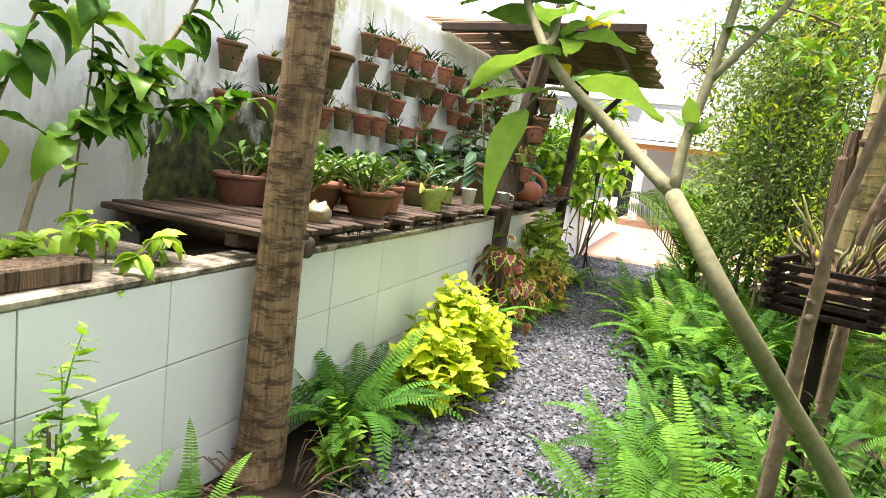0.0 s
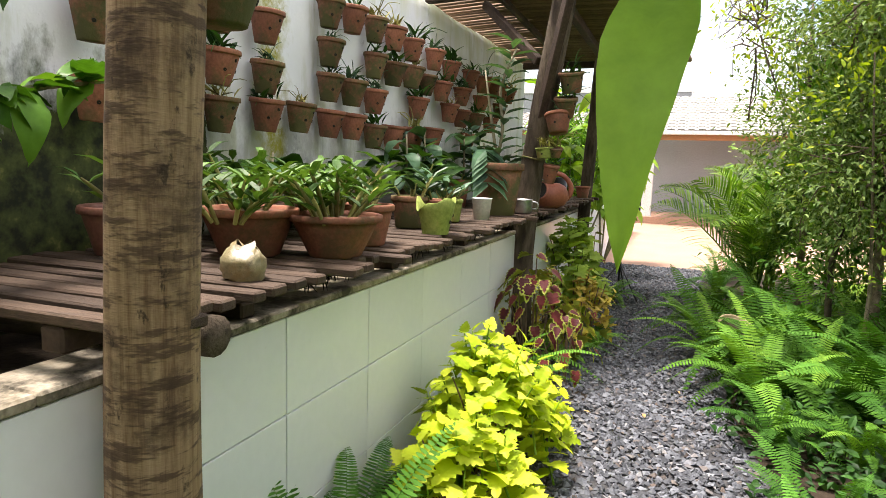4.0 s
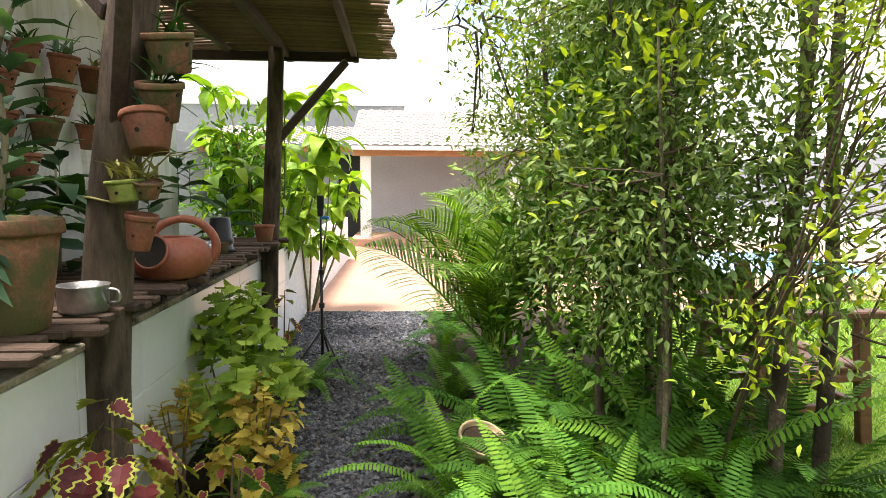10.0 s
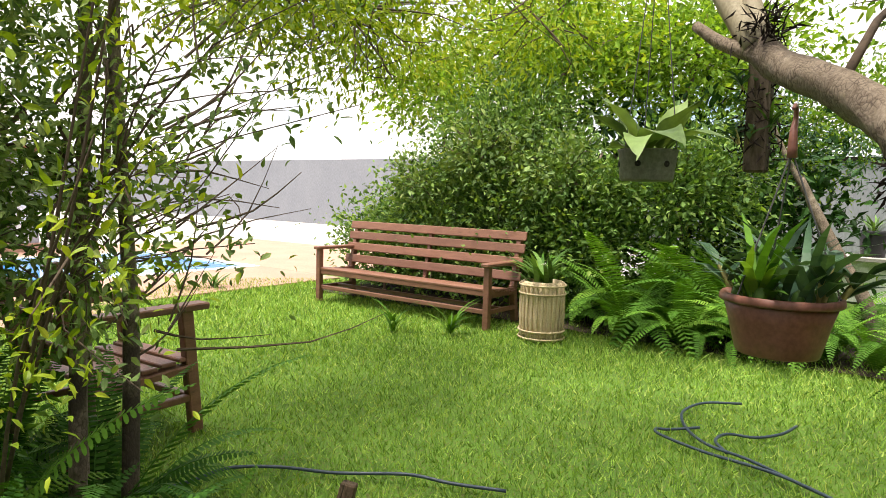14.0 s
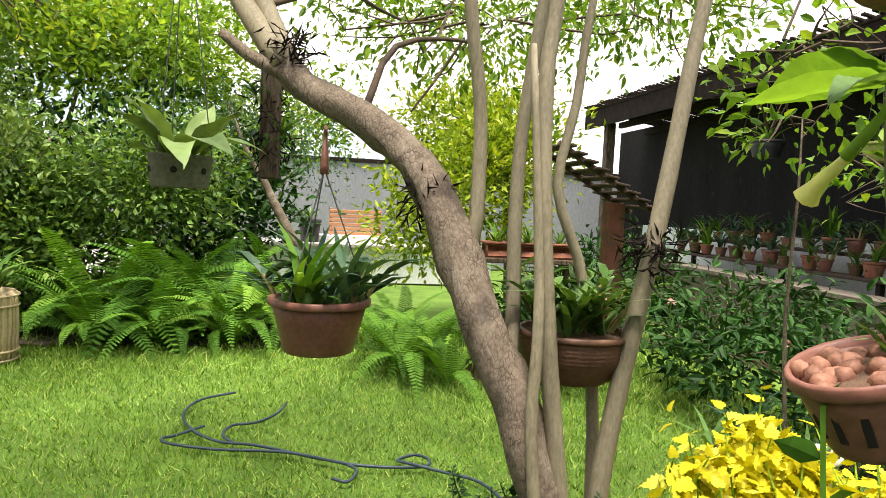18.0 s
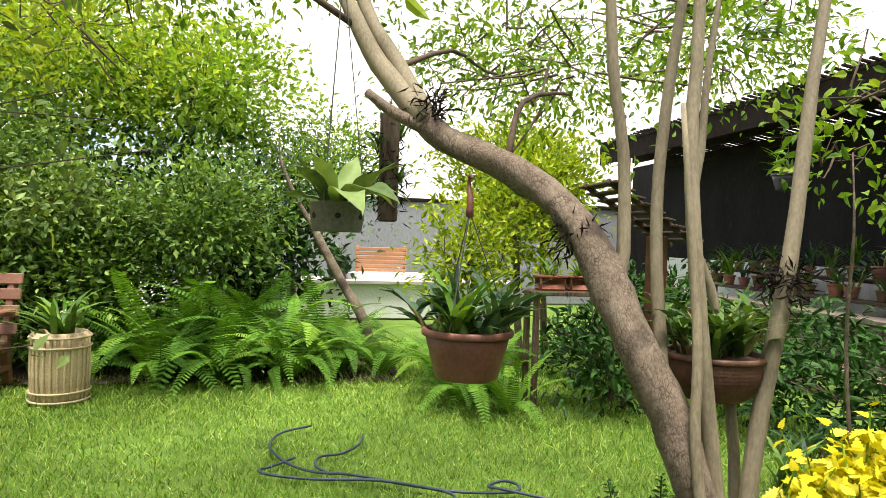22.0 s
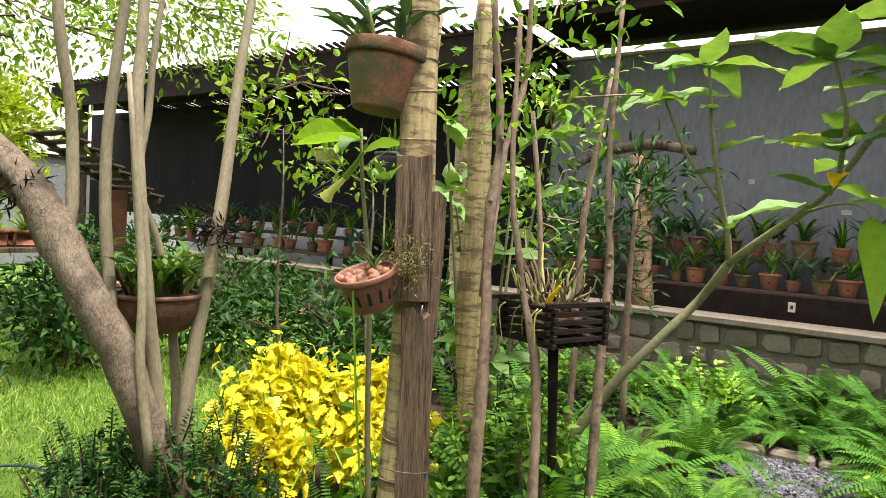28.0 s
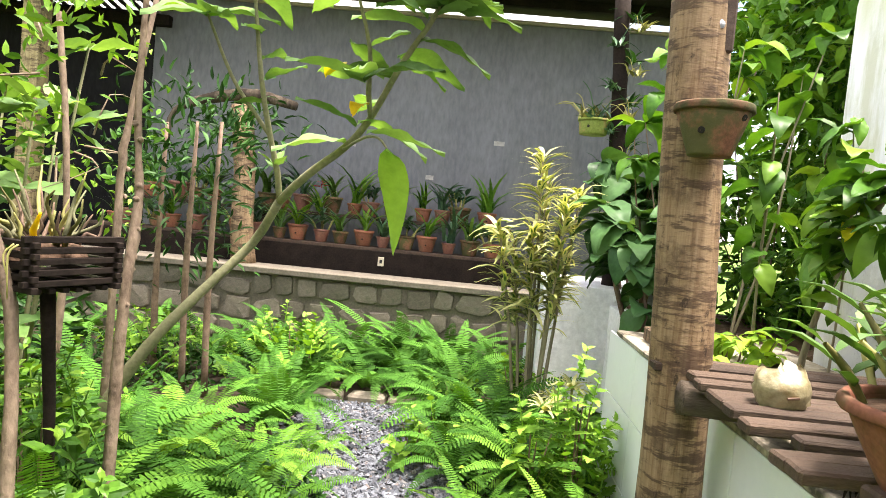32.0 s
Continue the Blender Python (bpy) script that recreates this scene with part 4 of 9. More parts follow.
structure("bed_raised", slab(-0.74, -0.14, 2.56, 10.4, 0.0, 0.78, "").mesh("bed_raised", "soil"), "raised bed of dark soil behind the low wall", "soil")

# pergola over the shelf
def tilt(a, b):
    """The pose of a member that runs along its z from a to b."""
    a, b = Vector(a), Vector(b)
    return Matrix.Translation((a + b) / 2) @ (b - a).to_track_quat("Z", "Y").to_matrix().to_4x4(), (b - a).length


def member(name, a, b, w, h, mat, parent, label=""):
    m, L = tilt(a, b)
    return part(name, Geo().box((0, 0, 0), (w, h, L), 0.006).mesh(name, mat), parent, label, m)


pergola = thing("pergola", "timber pergola with a reed mat roof over the shelf", "pergola")
part("post", Geo().tube([(0.04, 7.25, 0.0), (0.03, 7.25, 0.7), (0.09, 7.25, 1.4), (0.19, 7.25, 2.05), (0.26, 7.25, 2.5)], [0.088, 0.085, 0.08, 0.078, 0.075], 14, 0.02).mesh("post", "log", True), pergola, "dark weathered round post")
part("post", Geo().tube([(0.03, 9.9, 0.0), (0.06, 9.9, 0.9), (0.11, 9.9, 1.8), (0.14, 9.9, 2.42)], [0.07, 0.066, 0.062, 0.058], 12, 0.015).mesh("post", "log", True), pergola, "grey-brown round post")
member("beam", (-0.75, 10.22, 2.42), (0.72, 10.22, 2.42), 0.05, 0.075, "beam", pergola)
member("beam", (-0.75, 7.32, 2.46), (1.0, 7.32, 2.52), 0.07, 0.07, "beam", pergola)
member("purlin", (0.72, 7.5, 2.47), (0.68, 10.45, 2.44), 0.05, 0.05, "beam", pergola)
member("purlin", (0.16, 7.0, 2.48), (0.15, 10.4, 2.44), 0.06, 0.07, "beam", pergola)
member("purlin", (-0.3, 7.5, 2.52), (-0.3, 10.4, 2.46), 0.04, 0.05, "beam", pergola)
member("brace", (0.12, 9.88, 1.72), (0.62, 10.2, 2.38), 0.045, 0.06, "beam", pergola)
member("brace", (0.12, 7.22, 1.62), (0.42, 6.75, 2.56), 0.05, 0.08, "beam", pergola, "flat dark brace")
member("brace", (0.08, 7.3, 2.0), (-0.45, 7.75, 2.5), 0.05, 0.06, "beam", pergola)
reed_me = [Geo().tube([(-0.99, 0, 0.03 * k), (-0.2, 0.004, 0.012), (0.4, -0.004, 0.0), (0.95 + 0.05 * k, 0, -0.02)], 0.0128, 5, 0.06, True, 1).mesh("reed", "reed", True) for k in (-1, 0, 1)]
i, y = 0, 7.45
while y < 10.5:
    part("reed", reed_me[i % 3], pergola, "", pose(0.0 + 0.02 * math.sin(i * 2.3), y, 2.545 - (y - 7.5) * 0.02 + 0.004 * math.sin(i * 1.7), rz=0.5 * math.sin(i * 0.9)))
    y += 0.0265
    i += 1

# shelf of slats
shelf = thing("slatted_shelf", "long shelf of weathered brown timber slats", "shelf")
slat_me = [Geo().box((0, 0, 0), (0.90 + 0.04 * k, 0.052 + 0.004 * k, 0.026), 0.005).mesh("slat", "slat") for k in (-1, 0, 1, 2)]
y, i = 3.82, 0
while y < 10.15:
    part("slat", slat_me[(i * 7) % 4], shelf, "", pose(-0.30 + 0.03 * math.sin(i * 2.1), y + 0.006 * math.sin(i * 5.1), 0.985 + 0.004 * math.sin(i * 1.3), 2 * math.sin(i * 4.3), 0, 1.5 * math.sin(i * 3.7)))
    y += 0.083
    i += 1
for x in (-0.62, -0.06):
    part("runner", slab(x - 0.03, x + 0.03, 3.8, 10.2, 0.915, 0.97, "").mesh("runner", "beam"), shelf)
for y in (4.35, 5.3, 6.2, 7.2, 8.2, 9.2):
    part("bearer", slab(-0.72, -0.02, y - 0.03, y + 0.03, 0.872, 0.915, "").mesh("bearer", "beam"), shelf)
m, L = tilt((-0.7, 4.0, 0.90), (0.165, 4.0, 0.93))
part("log_bearer", Geo().tube([(0, 0, -L / 2), (0.004, 0, 0), (0, 0, L / 2)], [0.045, 0.047, 0.045], 14, 0.02).mesh("log_bearer", "log", True), shelf, "round log under the slats, cut end showing", m)
palm_post = thing("palm_post", "ringed brown palm trunk post in front of the wall", "post")
part("trunk", Geo().tube([(0.095, 3.83, -0.02), (0.115, 3.86, 0.12), (0.12, 3.865, 0.7), (0.14, 3.865, 1.2), (0.17, 3.865, 1.7), (0.205, 3.865, 2.7)], [0.125, 0.098, 0.088, 0.084, 0.082, 0.08], 18, 0.012).mesh("trunk", "palm", True), palm_post)

# ---- pots ----
CACHE = {}


def cached(key, make):
    if key not in CACHE:
        CACHE[key] = make()
    return CACHE[key]


def pot_parts(ob, rt, rb, h, mat, soil="soil", holes=0, ribs=0, rim=0.16, hole_z=0.55, rim_mat=None):
    """Gives a pot its body, rim, soil and drainage holes."""
    k = (rt, rb, h, mat, ribs)
    hr = h * rim

    def body():
        p = [(0.002, 0.0), (rb * 0.96, 0.0), (rb, 0.006)]
        n = 20 if ribs else 3
        for i in range(1, n + 1):
            u = i / n
            p.append((rb + (rt * 0.95 - rb) * u + (0.006 * (i % 2) + 0.018 * math.sin(math.pi * u) if ribs else 0), 0.006 + (h - hr - 0.006) * u))
        p += [(rt * 0.86, h - hr * 0.5), (rt * 0.84, h * 0.72), (rb * 0.8, h * 0.3)]
        return Geo().lathe(p, 24, wob=0.004).mesh("body", mat, True)
    part("body", cached(("body",) + k, body), ob)
    part("rim", cached(("rim",) + k, lambda: Geo().lathe([(rt * 0.93, h - hr), (rt * 1.02, h - hr), (rt * 1.04, h - hr * 0.8), (rt * 1.03, h - 0.004), (rt, h), (rt * 0.93, h - 0.002), (rt * 0.9, h - hr)], 24, wob=0.004).mesh("rim", rim_mat or mat, True)), ob)
    if soil:
        sg = lambda: Geo().lathe([(rt * 0.92, h - hr * 0.9), (rt * 0.6, h - hr * 0.55), (rt * 0.25, h - hr * 0.4), (0.001, h - hr * 0.35)], 16, wob=0.03).mesh("soil", soil)
        part("soil", cached(("soil", soil) + k, sg), ob)
    # Holes are dark discs laid on the body, not cut into it.
    for i in range(holes):
        a = radians(-38 + 76 * i / max(1, holes - 1)) if holes > 1 else 0
        z = h * (hole_z + (0.16 if i % 2 else -0.12))
        r = rb + (rt * 0.95 - rb) * z / (h - hr)
        slope = math.degrees(math.atan2(rt * 0.95 - rb, h - hr))
        hm = cached(("hole", round(rt, 2)), lambda: Geo().lathe([(0.001, 0.0012), (rt * 0.085, 0.001), (rt * 0.1, -0.004)], 10).mesh("drainage_hole", "hole"))
        part("drainage_hole", hm, ob, "", Matrix.Rotation(a, 4, "Z") @ pose(r + 0.0015, 0, z, 0, 90 + slope, 0))
    return ob


def pot(name, label, x, y, z, rt, rb, h, mat="terra", group="", holes=0, rz=0, rx=0, ry=0, soil="soil", ribs=0, rim=0.16, cat="pot"):
    ob = thing(name, label, cat, pose(x, y, z, rx, ry, rz), group)
    return pot_parts(ob, rt, rb, h, mat, soil, holes, ribs, rim)


# wall pots
WALL_POTS = [(4.46, 1.64, 0), (4.46, 1.40, 1), (4.78, 1.62, 0), (4.78, 1.42, 2), (5.03, 1.78, 0), (5.03, 1.58, 1), (5.03, 1.40, 0), (5.33, 1.79, 1), (5.33, 1.58, 0), (5.33, 1.42, 1), (5.59, 1.43, 0),
             (5.86, 1.96, 0), (5.86, 1.77, 0), (5.86, 1.60, 0), (5.86, 1.42, 1), (6.10, 1.98, 1), (6.10, 1.60, 2), (6.10, 1.42, 1), (6.36, 1.98, 0), (6.36, 1.78, 0), (6.36, 1.58, 1), (6.36, 1.38, 0),
             (6.62, 1.98, 1), (6.62, 1.77, 2), (6.62, 1.39, 1), (6.90, 1.96, 1), (6.90, 1.79, 2), (7.15, 1.77, 0), (7.29, 1.96, 1), (7.62, 1.93, 1), (7.62, 1.62, 1), (7.45, 1.76, 1), (7.9, 1.77, 1), (8.1, 1.93, 1),
             (7.9, 1.6, 1), (8.25, 1.6, 2), (8.45, 1.93, 1), (8.4, 1.76, 1), (8.75, 1.92, 1), (8.7, 1.6, 1), (9.05, 1.92, 1), (9.0, 1.75, 0), (9.3, 1.92, 1), (8.05, 1.42, 1), (7.3, 1.42, 1), (7.0, 1.6, 1), (6.95, 1.4, 1)]
proto = []
for k, (mt, hl) in enumerate((("terra_moss", 3), ("terra_moss", 3), ("terra", 0))):
    proto.append(None)
for i, (y, z, k) in enumerate(WALL_POTS):
    lab = ("moss-stained terracotta orchid pot with round holes, hung on the white wall", "terracotta orchid pot with round holes, hung on the white wall", "plain mossy terracotta pot hung on the white wall")[k]
    s = (0.072, 0.075, 0.08)[k]
    m = pose(-0.672, y, z, 0, 6, 10 * math.sin(i * 2.7))
    if proto[k] is None:
        ob = thing("wall_pot", lab, "pot", m, "pots on the white wall")
        pot_parts(ob, s, s * 0.6, 0.14, ("terra_moss", "terra", "terra_moss")[k], "litter", (3, 3, 0)[k], 0, 0.14)
        proto[k] = ob
    else:
        copy_thing(proto[k], m)

# shelf pots
SZ = 0.999
SHELF = [("bowl", "wide terracotta plastic bowl planted with orchids", -0.22, 4.62, 0.15, 0.095, 0.15, "terra"), ("bowl", "wide terracotta plastic bowl planted with orchids", 0.02, 4.74, 0.145, 0.085, 0.135, "terra"),
         ("flowerpot", "terracotta pot of orchids at the shelf edge", -0.03, 5.05, 0.10, 0.07, 0.15, "terra"), ("bowl", "broad brown bowl of orchids near the wall", -0.52, 4.45, 0.15, 0.11, 0.15, "terra_brown"),
         ("bowl", "broad brown bowl of orchids near the wall", -0.5, 4.95, 0.15, 0.11, 0.14, "terra_brown"), ("flowerpot", "terracotta pot of orchids standing on the slats", -0.30, 5.2, 0.11, 0.08, 0.14, "terra"),
         ("flowerpot", "brown pot of old orchid canes", -0.16, 5.74, 0.085, 0.065, 0.15, "terra_moss"), ("flowerpot", "terracotta pot stacked behind a broken one", -0.08, 5.9, 0.075, 0.055, 0.13, "terra"),
         ("flowerpot", "dark pot of orchids against the wall", -0.55, 5.75, 0.11, 0.08, 0.15, "terra_brown"), ("bowl", "low terracotta bowl with an orchid", -0.33, 6.25, 0.12, 0.085, 0.11, "terra"),
         ("flowerpot", "pale green plastic pot", -0.12, 6.18, 0.075, 0.06, 0.12, "green_clay"), ("flowerpot", "dark pot of broad-leaved orchid", -0.5, 6.6, 0.12, 0.09, 0.17, "terra_dark"), ("flowerpot", "terracotta pot half hidden by leaves", -0.5, 7.3, 0.12, 0.09, 0.2, "terra")]
for nm, lab, x, y, rt, rb, h, mt in SHELF:
    pot(nm, lab, x, y, SZ, rt, rb, h, mt, "pots on the shelf", 0, 30 * x, soil="litter")
# broken green pot: a jagged rim
bp = thing("broken_pot", "broken algae-green pot with a jagged rim", "pot", pose(0.05, 5.55, SZ, 0, 0, 200))
v, q, ns = [], [], 26
for j, (r, zz) in enumerate(((0.058, 0.0), (0.066, 0.05), (0.078, 0.10), (0.088, 0.15), (0.081, 0.15), (0.071, 0.1), (0.055, 0.02))):
    for i in range(ns):
        a = 2 * math.pi * i / ns
        cut = (0.045 * max(0, math.sin(a * 1.5 + 0.7)) ** 2 + 0.012 * math.sin(a * 5)) if zz >= 0.15 else 0
        v.append((r * math.cos(a), r * math.sin(a), zz - cut))
q = [[j * ns + i, j * ns + (i + 1) % ns, (j + 1) * ns + (i + 1) % ns, (j + 1) * ns + i] for j in range(6) for i in range(ns)]
part("body", Geo().add(v, (), q).mesh("body", "green_clay", True), bp)
part("soil", Geo().lathe([(0.072, 0.098), (0.03, 0.105), (0.001, 0.1)], 16, wob=0.05).mesh("soil", "litter"), bp)
for a in (-30, 10, 50):
    part("drainage_hole", Geo().lathe([(0.001, 0.002), (0.007, 0.001), (0.008, -0.004)], 10).mesh("drainage_hole", "hole"), bp, "", Matrix.Rotation(radians(a + 180), 4, "Z") @ pose(0.0765, 0, 0.08 if a == 10 else 0.055, 0, 98, 0))
big = pot("large_pot", "large mossy terracotta pot with a climbing orchid", -0.04, 6.82, SZ, 0.16, 0.115, 0.32, "terra_moss", "", 0, 0, rim=0.14)
cupw = thing("plastic_cup", "white plastic cup standing on the slats", "cup", pose(-0.01, 6.42, SZ))
part("body", Geo().lathe([(0.001, 0), (0.043, 0), (0.056, 0.115), (0.06, 0.118), (0.056, 0.12), (0.053, 0.118), (0.041, 0.004)], 24).mesh("body", "plastic_white", True), cupw)
mug = thing("metal_pot", "small dented aluminium pot with dry moss", "pot", pose(0.05, 7.09, SZ))
part("body", Geo().lathe([(0.001, 0), (0.068, 0), (0.076, 0.01), (0.078, 0.085), (0.082, 0.09), (0.074, 0.09), (0.07, 0.02)], 24, wob=0.006).mesh("body", "alu", True), mug)
part("soil", Geo().lathe([(0.07, 0.07), (0.001, 0.082)], 14, wob=0.05).mesh("soil", "litter"), mug)
part("handle", Geo().tube([(0.07, 0, 0.075), (0.11, 0, 0.07), (0.112, 0, 0.035), (0.075, 0, 0.03)], 0.005, 6).mesh("handle", "alu", True), mug)

jug = thing("clay_can", "red clay watering can with a looped handle", "watering can", pose(0.06, 7.86, SZ, 0, 0, 20))
part("body", Geo().lathe([(0.001, 0), (0.09, 0.0), (0.125, 0.02), (0.15, 0.07), (0.146, 0.12), (0.12, 0.165), (0.085, 0.185), (0.07, 0.18), (0.09, 0.15), (0.11, 0.08)], 28, sx=1.15, sy=0.92).mesh("body", "jug", True), jug)
part("mouth", Geo().lathe([(0.062, 0.0), (0.07, 0.014), (0.079, 0.008), (0.07, -0.006)], 24).mesh("mouth", "jug", True), jug, "", pose(-0.078, -0.118, 0.128, 56, -50, 0))
part("inside", Geo().lathe([(0.001, -0.004), (0.067, 0.006)], 20).mesh("inside", "hole"), jug, "dark disc for the shaded opening", pose(-0.081, -0.122, 0.13, 56, -50, 0))
part("handle", Geo().tube([(-0.09, 0, 0.165), (-0.05, 0, 0.225), (0.03, 0, 0.262), (0.12, 0, 0.245), (0.18, 0, 0.18), (0.185, 0, 0.11), (0.15, 0, 0.06)], [0.018, 0.017, 0.017, 0.018, 0.019, 0.021, 0.022], 12).mesh("handle", "jug", True), jug)
bk = thing("black_bucket", "two black plastic buckets nested upside down", "bucket", pose(-0.05, 9.0, SZ))
part("body", Geo().lathe([(0.085, 0), (0.09, 0.008), (0.075, 0.02), (0.066, 0.15), (0.055, 0.16), (0.001, 0.16)], 24).mesh("body", "plastic_black", True), bk)
part("upper_bucket", Geo().lathe([(0.078, 0.05), (0.081, 0.075), (0.07, 0.085), (0.06, 0.205), (0.05, 0.213), (0.001, 0.213)], 24).mesh("upper_bucket", "plastic_black", True), bk)
tub = thing("plastic_tub", "small white rectangular plastic tub", "tub", pose(-0.05, 8.72, SZ))
part("body", Geo().box((0, 0, 0.045), (0.08, 0.11, 0.09), 0.012).mesh("body", "plastic_white", True), tub)
pot("flowerpot", "small brown pot on the end of the shelf", 0.06, 9.72, SZ, 0.075, 0.055, 0.12, "terra", "pots on the shelf")
pot("flowerpot", "tiny clay pot between the buckets", 0.0, 8.85, SZ, 0.04, 0.03, 0.07, "terra_moss", "pots on the shelf")
bag = thing("plastic_bag", "crumpled cream and amber plastic bag of substrate", "bag", pose(0.03, 4.26, SZ, 0, 8, 0) @ Matrix.Diagonal((0.85, 0.85, 0.85, 1)))
sack = []
for k in range(10):
    u = k / 9
    for q in range(22):
        a = 2 * math.pi * q / 22
        r = (0.056 + 0.012 * math.sin(math.pi * u)) * (1 - 0.25 * u ** 3)
        flat = 1 - 0.93 * max(0.0, (u - 0.55) / 0.45) ** 1.5
        c = 0.010 * noise.noise(Vector((5 * math.cos(a), 5 * math.sin(a), 6 * u))) + 0.005 * noise.noise(Vector((13 * math.cos(a), 13 * math.sin(a), 15 * u)))
        sack.append(((r + c) * math.cos(a) * 1.05, (r + c) * math.sin(a) * 0.9 * flat + 0.02 * (1 - flat) * math.sin(4 * math.cos(a)), 0.002 + 0.105 * u + (0.018 * noise.noise(Vector((3 * math.cos(a), 3 * math.sin(a), 9))) if k > 7 else 0)))
part("body", Geo().add(sack, (), [[k * 22 + q, k * 22 + (q + 1) % 22, (k + 1) * 22 + (q + 1) % 22, (k + 1) * 22 + q] for k in range(9) for q in range(22)]).mesh("body", "plastic_bag", True), bag)
for k in range(1):
    part("label_bar", Geo().box((0.0, 0.0605, 0.035 + 0.022 * k), (0.03 - 0.008 * k, 0.006, 0.006), 0.0005).mesh("label_bar", "terra_dark"), bag, "dark printed bar")

# pots tied to the second post, and the bowl on the palm post
for x, y, z, rt, rb, h, mt, rx, ry in ((0.30, 7.16, 1.62, 0.075, 0.05, 0.13, "terra_moss", 5, 12), (0.27, 7.12, 1.52, 0.085, 0.06, 0.13, "terra", 0, -14), (0.19, 7.12, 1.36, 0.06, 0.05, 0.07, "green_clay", 6, 0), (0.25, 7.13, 1.37, 0.05, 0.035, 0.06, "terra_moss", 0, 14),
                               (0.22, 7.12, 1.2, 0.052, 0.036, 0.12, "terra", -6, 8), (0.33, 7.18, 1.78, 0.08, 0.06, 0.13, "terra_moss", 8, 10)):
    pot("hanging_pot", "clay orchid pot tied to the dark post", x, y, z, rt, rb, h, mt, "pots on the dark post", 2, -60, rx, ry, "litter")
tie = thing("tie_band", "grey cord wound round the dark post", "cord")
part("band", Geo().tube([(0.088 + 0.084 * math.cos(a), 7.25 + 0.084 * math.sin(a), 1.36 + 0.01 * math.sin(2 * a)) for a in np.linspace(0, 6.0, 13)], 0.005, 6).mesh("band", "cane", True), tie)
pb = pot("hanging_bowl", "terracotta bowl fixed to the palm post, full of dry moss", 0.17, 4.02, 1.56, 0.095, 0.055, 0.13, "terra_moss", "", 2, 90, soil="litter")
br = thing("bracket_plate", "dark wooden plate bolted to the palm post", "bracket", pose(0.15, 3.92, 1.95))
part("plate", Geo().box((0, 0, 0), (0.09, 0.02, 0.2), 0.006).mesh("plate", "beam"), br)
part("bolt", Geo().lathe([(0.001, 0.012), (0.012, 0.01), (0.013, 0)], 10).mesh("bolt", "steel"), br, "steel bolt", pose(0, 0.01, -0.03, -90))

# tripod
tri = thing("tripod", "slim black camera tripod standing on the gravel", "tripod", pose(0.49, 9.57, 0))
part("column", Geo().tube([(0, 0, 0.18), (0, 0, 0.8)], 0.011, 8, smooth=1).mesh("column", "plastic_black", True), tri)
part("upper_tube", Geo().tube([(0, 0, 0.78), (0, 0, 1.19)], 0.008, 8, smooth=1).mesh("upper_tube", "plastic_black", True), tri)
for z in (0.36, 0.55, 0.79):
    part("collar", Geo().lathe([(0.001, -0.02), (0.02, -0.018), (0.021, 0.018), (0.001, 0.02)], 12).mesh("collar", "plastic_black"), tri, "", pose(0, 0, z))
for a in (-40, 80, 200):
    ca, sa = math.cos(radians(a)), math.sin(radians(a))
    lg = part("leg", Geo().tube([(0.01 * ca, 0.01 * sa, 0.36), (0.27 * ca, 0.27 * sa, 0.015)], 0.008, 6, smooth=1).mesh("leg", "plastic_black", True), tri)
    part("rubber_foot", Geo().tube([(0.262 * ca, 0.262 * sa, 0.026), (0.285 * ca, 0.285 * sa, 0.0)], 0.012, 6, smooth=1).mesh("rubber_foot", "plastic_black", True), lg)
    part("strut", Geo().tube([(0.0, 0.0, 0.2), (0.13 * ca, 0.13 * sa, 0.19)], 0.004, 5, smooth=1).mesh("strut", "plastic_black"), tri)
part("head", Geo().box((0, 0, 1.22), (0.04, 0.04, 0.06), 0.008).mesh("head", "plastic_black"), tri)
part("clamp", Geo().box((0, -0.01, 1.29), (0.05, 0.02, 0.1), 0.006).mesh("clamp", "plastic_black"), tri)
part("knob", Geo().box((0.03, 0, 1.18), (0.06, 0.03, 0.022), 0.006).mesh("knob", "plastic_blue"), tri, "blue knob")

# ---- bench, armchair, cane planter ----
def plank(name, a, b, w, h, parent, mat="bench"):
    return member(name, a, b, w, h, mat, parent)


bench = thing("garden_bench", "long reddish-brown slatted wooden garden bench on the lawn", "bench", pose(7.36, 9.95, 0, 0, 0, -1))
for y in (-1.31, 1.31):
    plank("front_leg", (0.0, y, -0.02), (0.0, y, 0.66), 0.07, 0.07, bench)
    plank("back_leg", (0.62, y * 0.985, -0.02), (0.55, y * 0.985, 0.42), 0.07, 0.07, bench)
    plank("back_post", (0.55, y * 0.985, 0.36), (0.70, y * 0.985, 1.0), 0.06, 0.07, bench)
    part("armrest", Geo().box((0.27, y, 0.68), (0.68, 0.10, 0.04), 0.01).mesh("armrest", "bench"), bench)
    plank("side_rail", (0.0, y, 0.36), (0.56, y, 0.36), 0.04, 0.08, bench)
    plank("low_rail", (0.0, y, 0.17), (0.6, y, 0.17), 0.035, 0.05, bench)
plank("back_post", (0.56, 0, 0.3), (0.70, 0, 0.98), 0.05, 0.06, bench)
for k in range(5):
    part("seat_slat", Geo().box((0.03 + 0.115 * k, 0, 0.41 - 0.012 * k), (0.10, 2.68, 0.028), 0.006).mesh("seat_slat", "bench"), bench)
part("apron", Geo().box((0.0, 0, 0.37), (0.03, 2.56, 0.06), 0.006).mesh("apron", "bench"), bench)
for z in (0.17,):
    part("front_rail", Geo().box((0.02, 0, z), (0.05, 2.56, 0.05), 0.006).mesh("front_rail", "bench"), bench)
    part("mid_rail", Geo().box((0.33, 0, z), (0.06, 2.56, 0.04), 0.006).mesh("mid_rail", "bench"), bench)
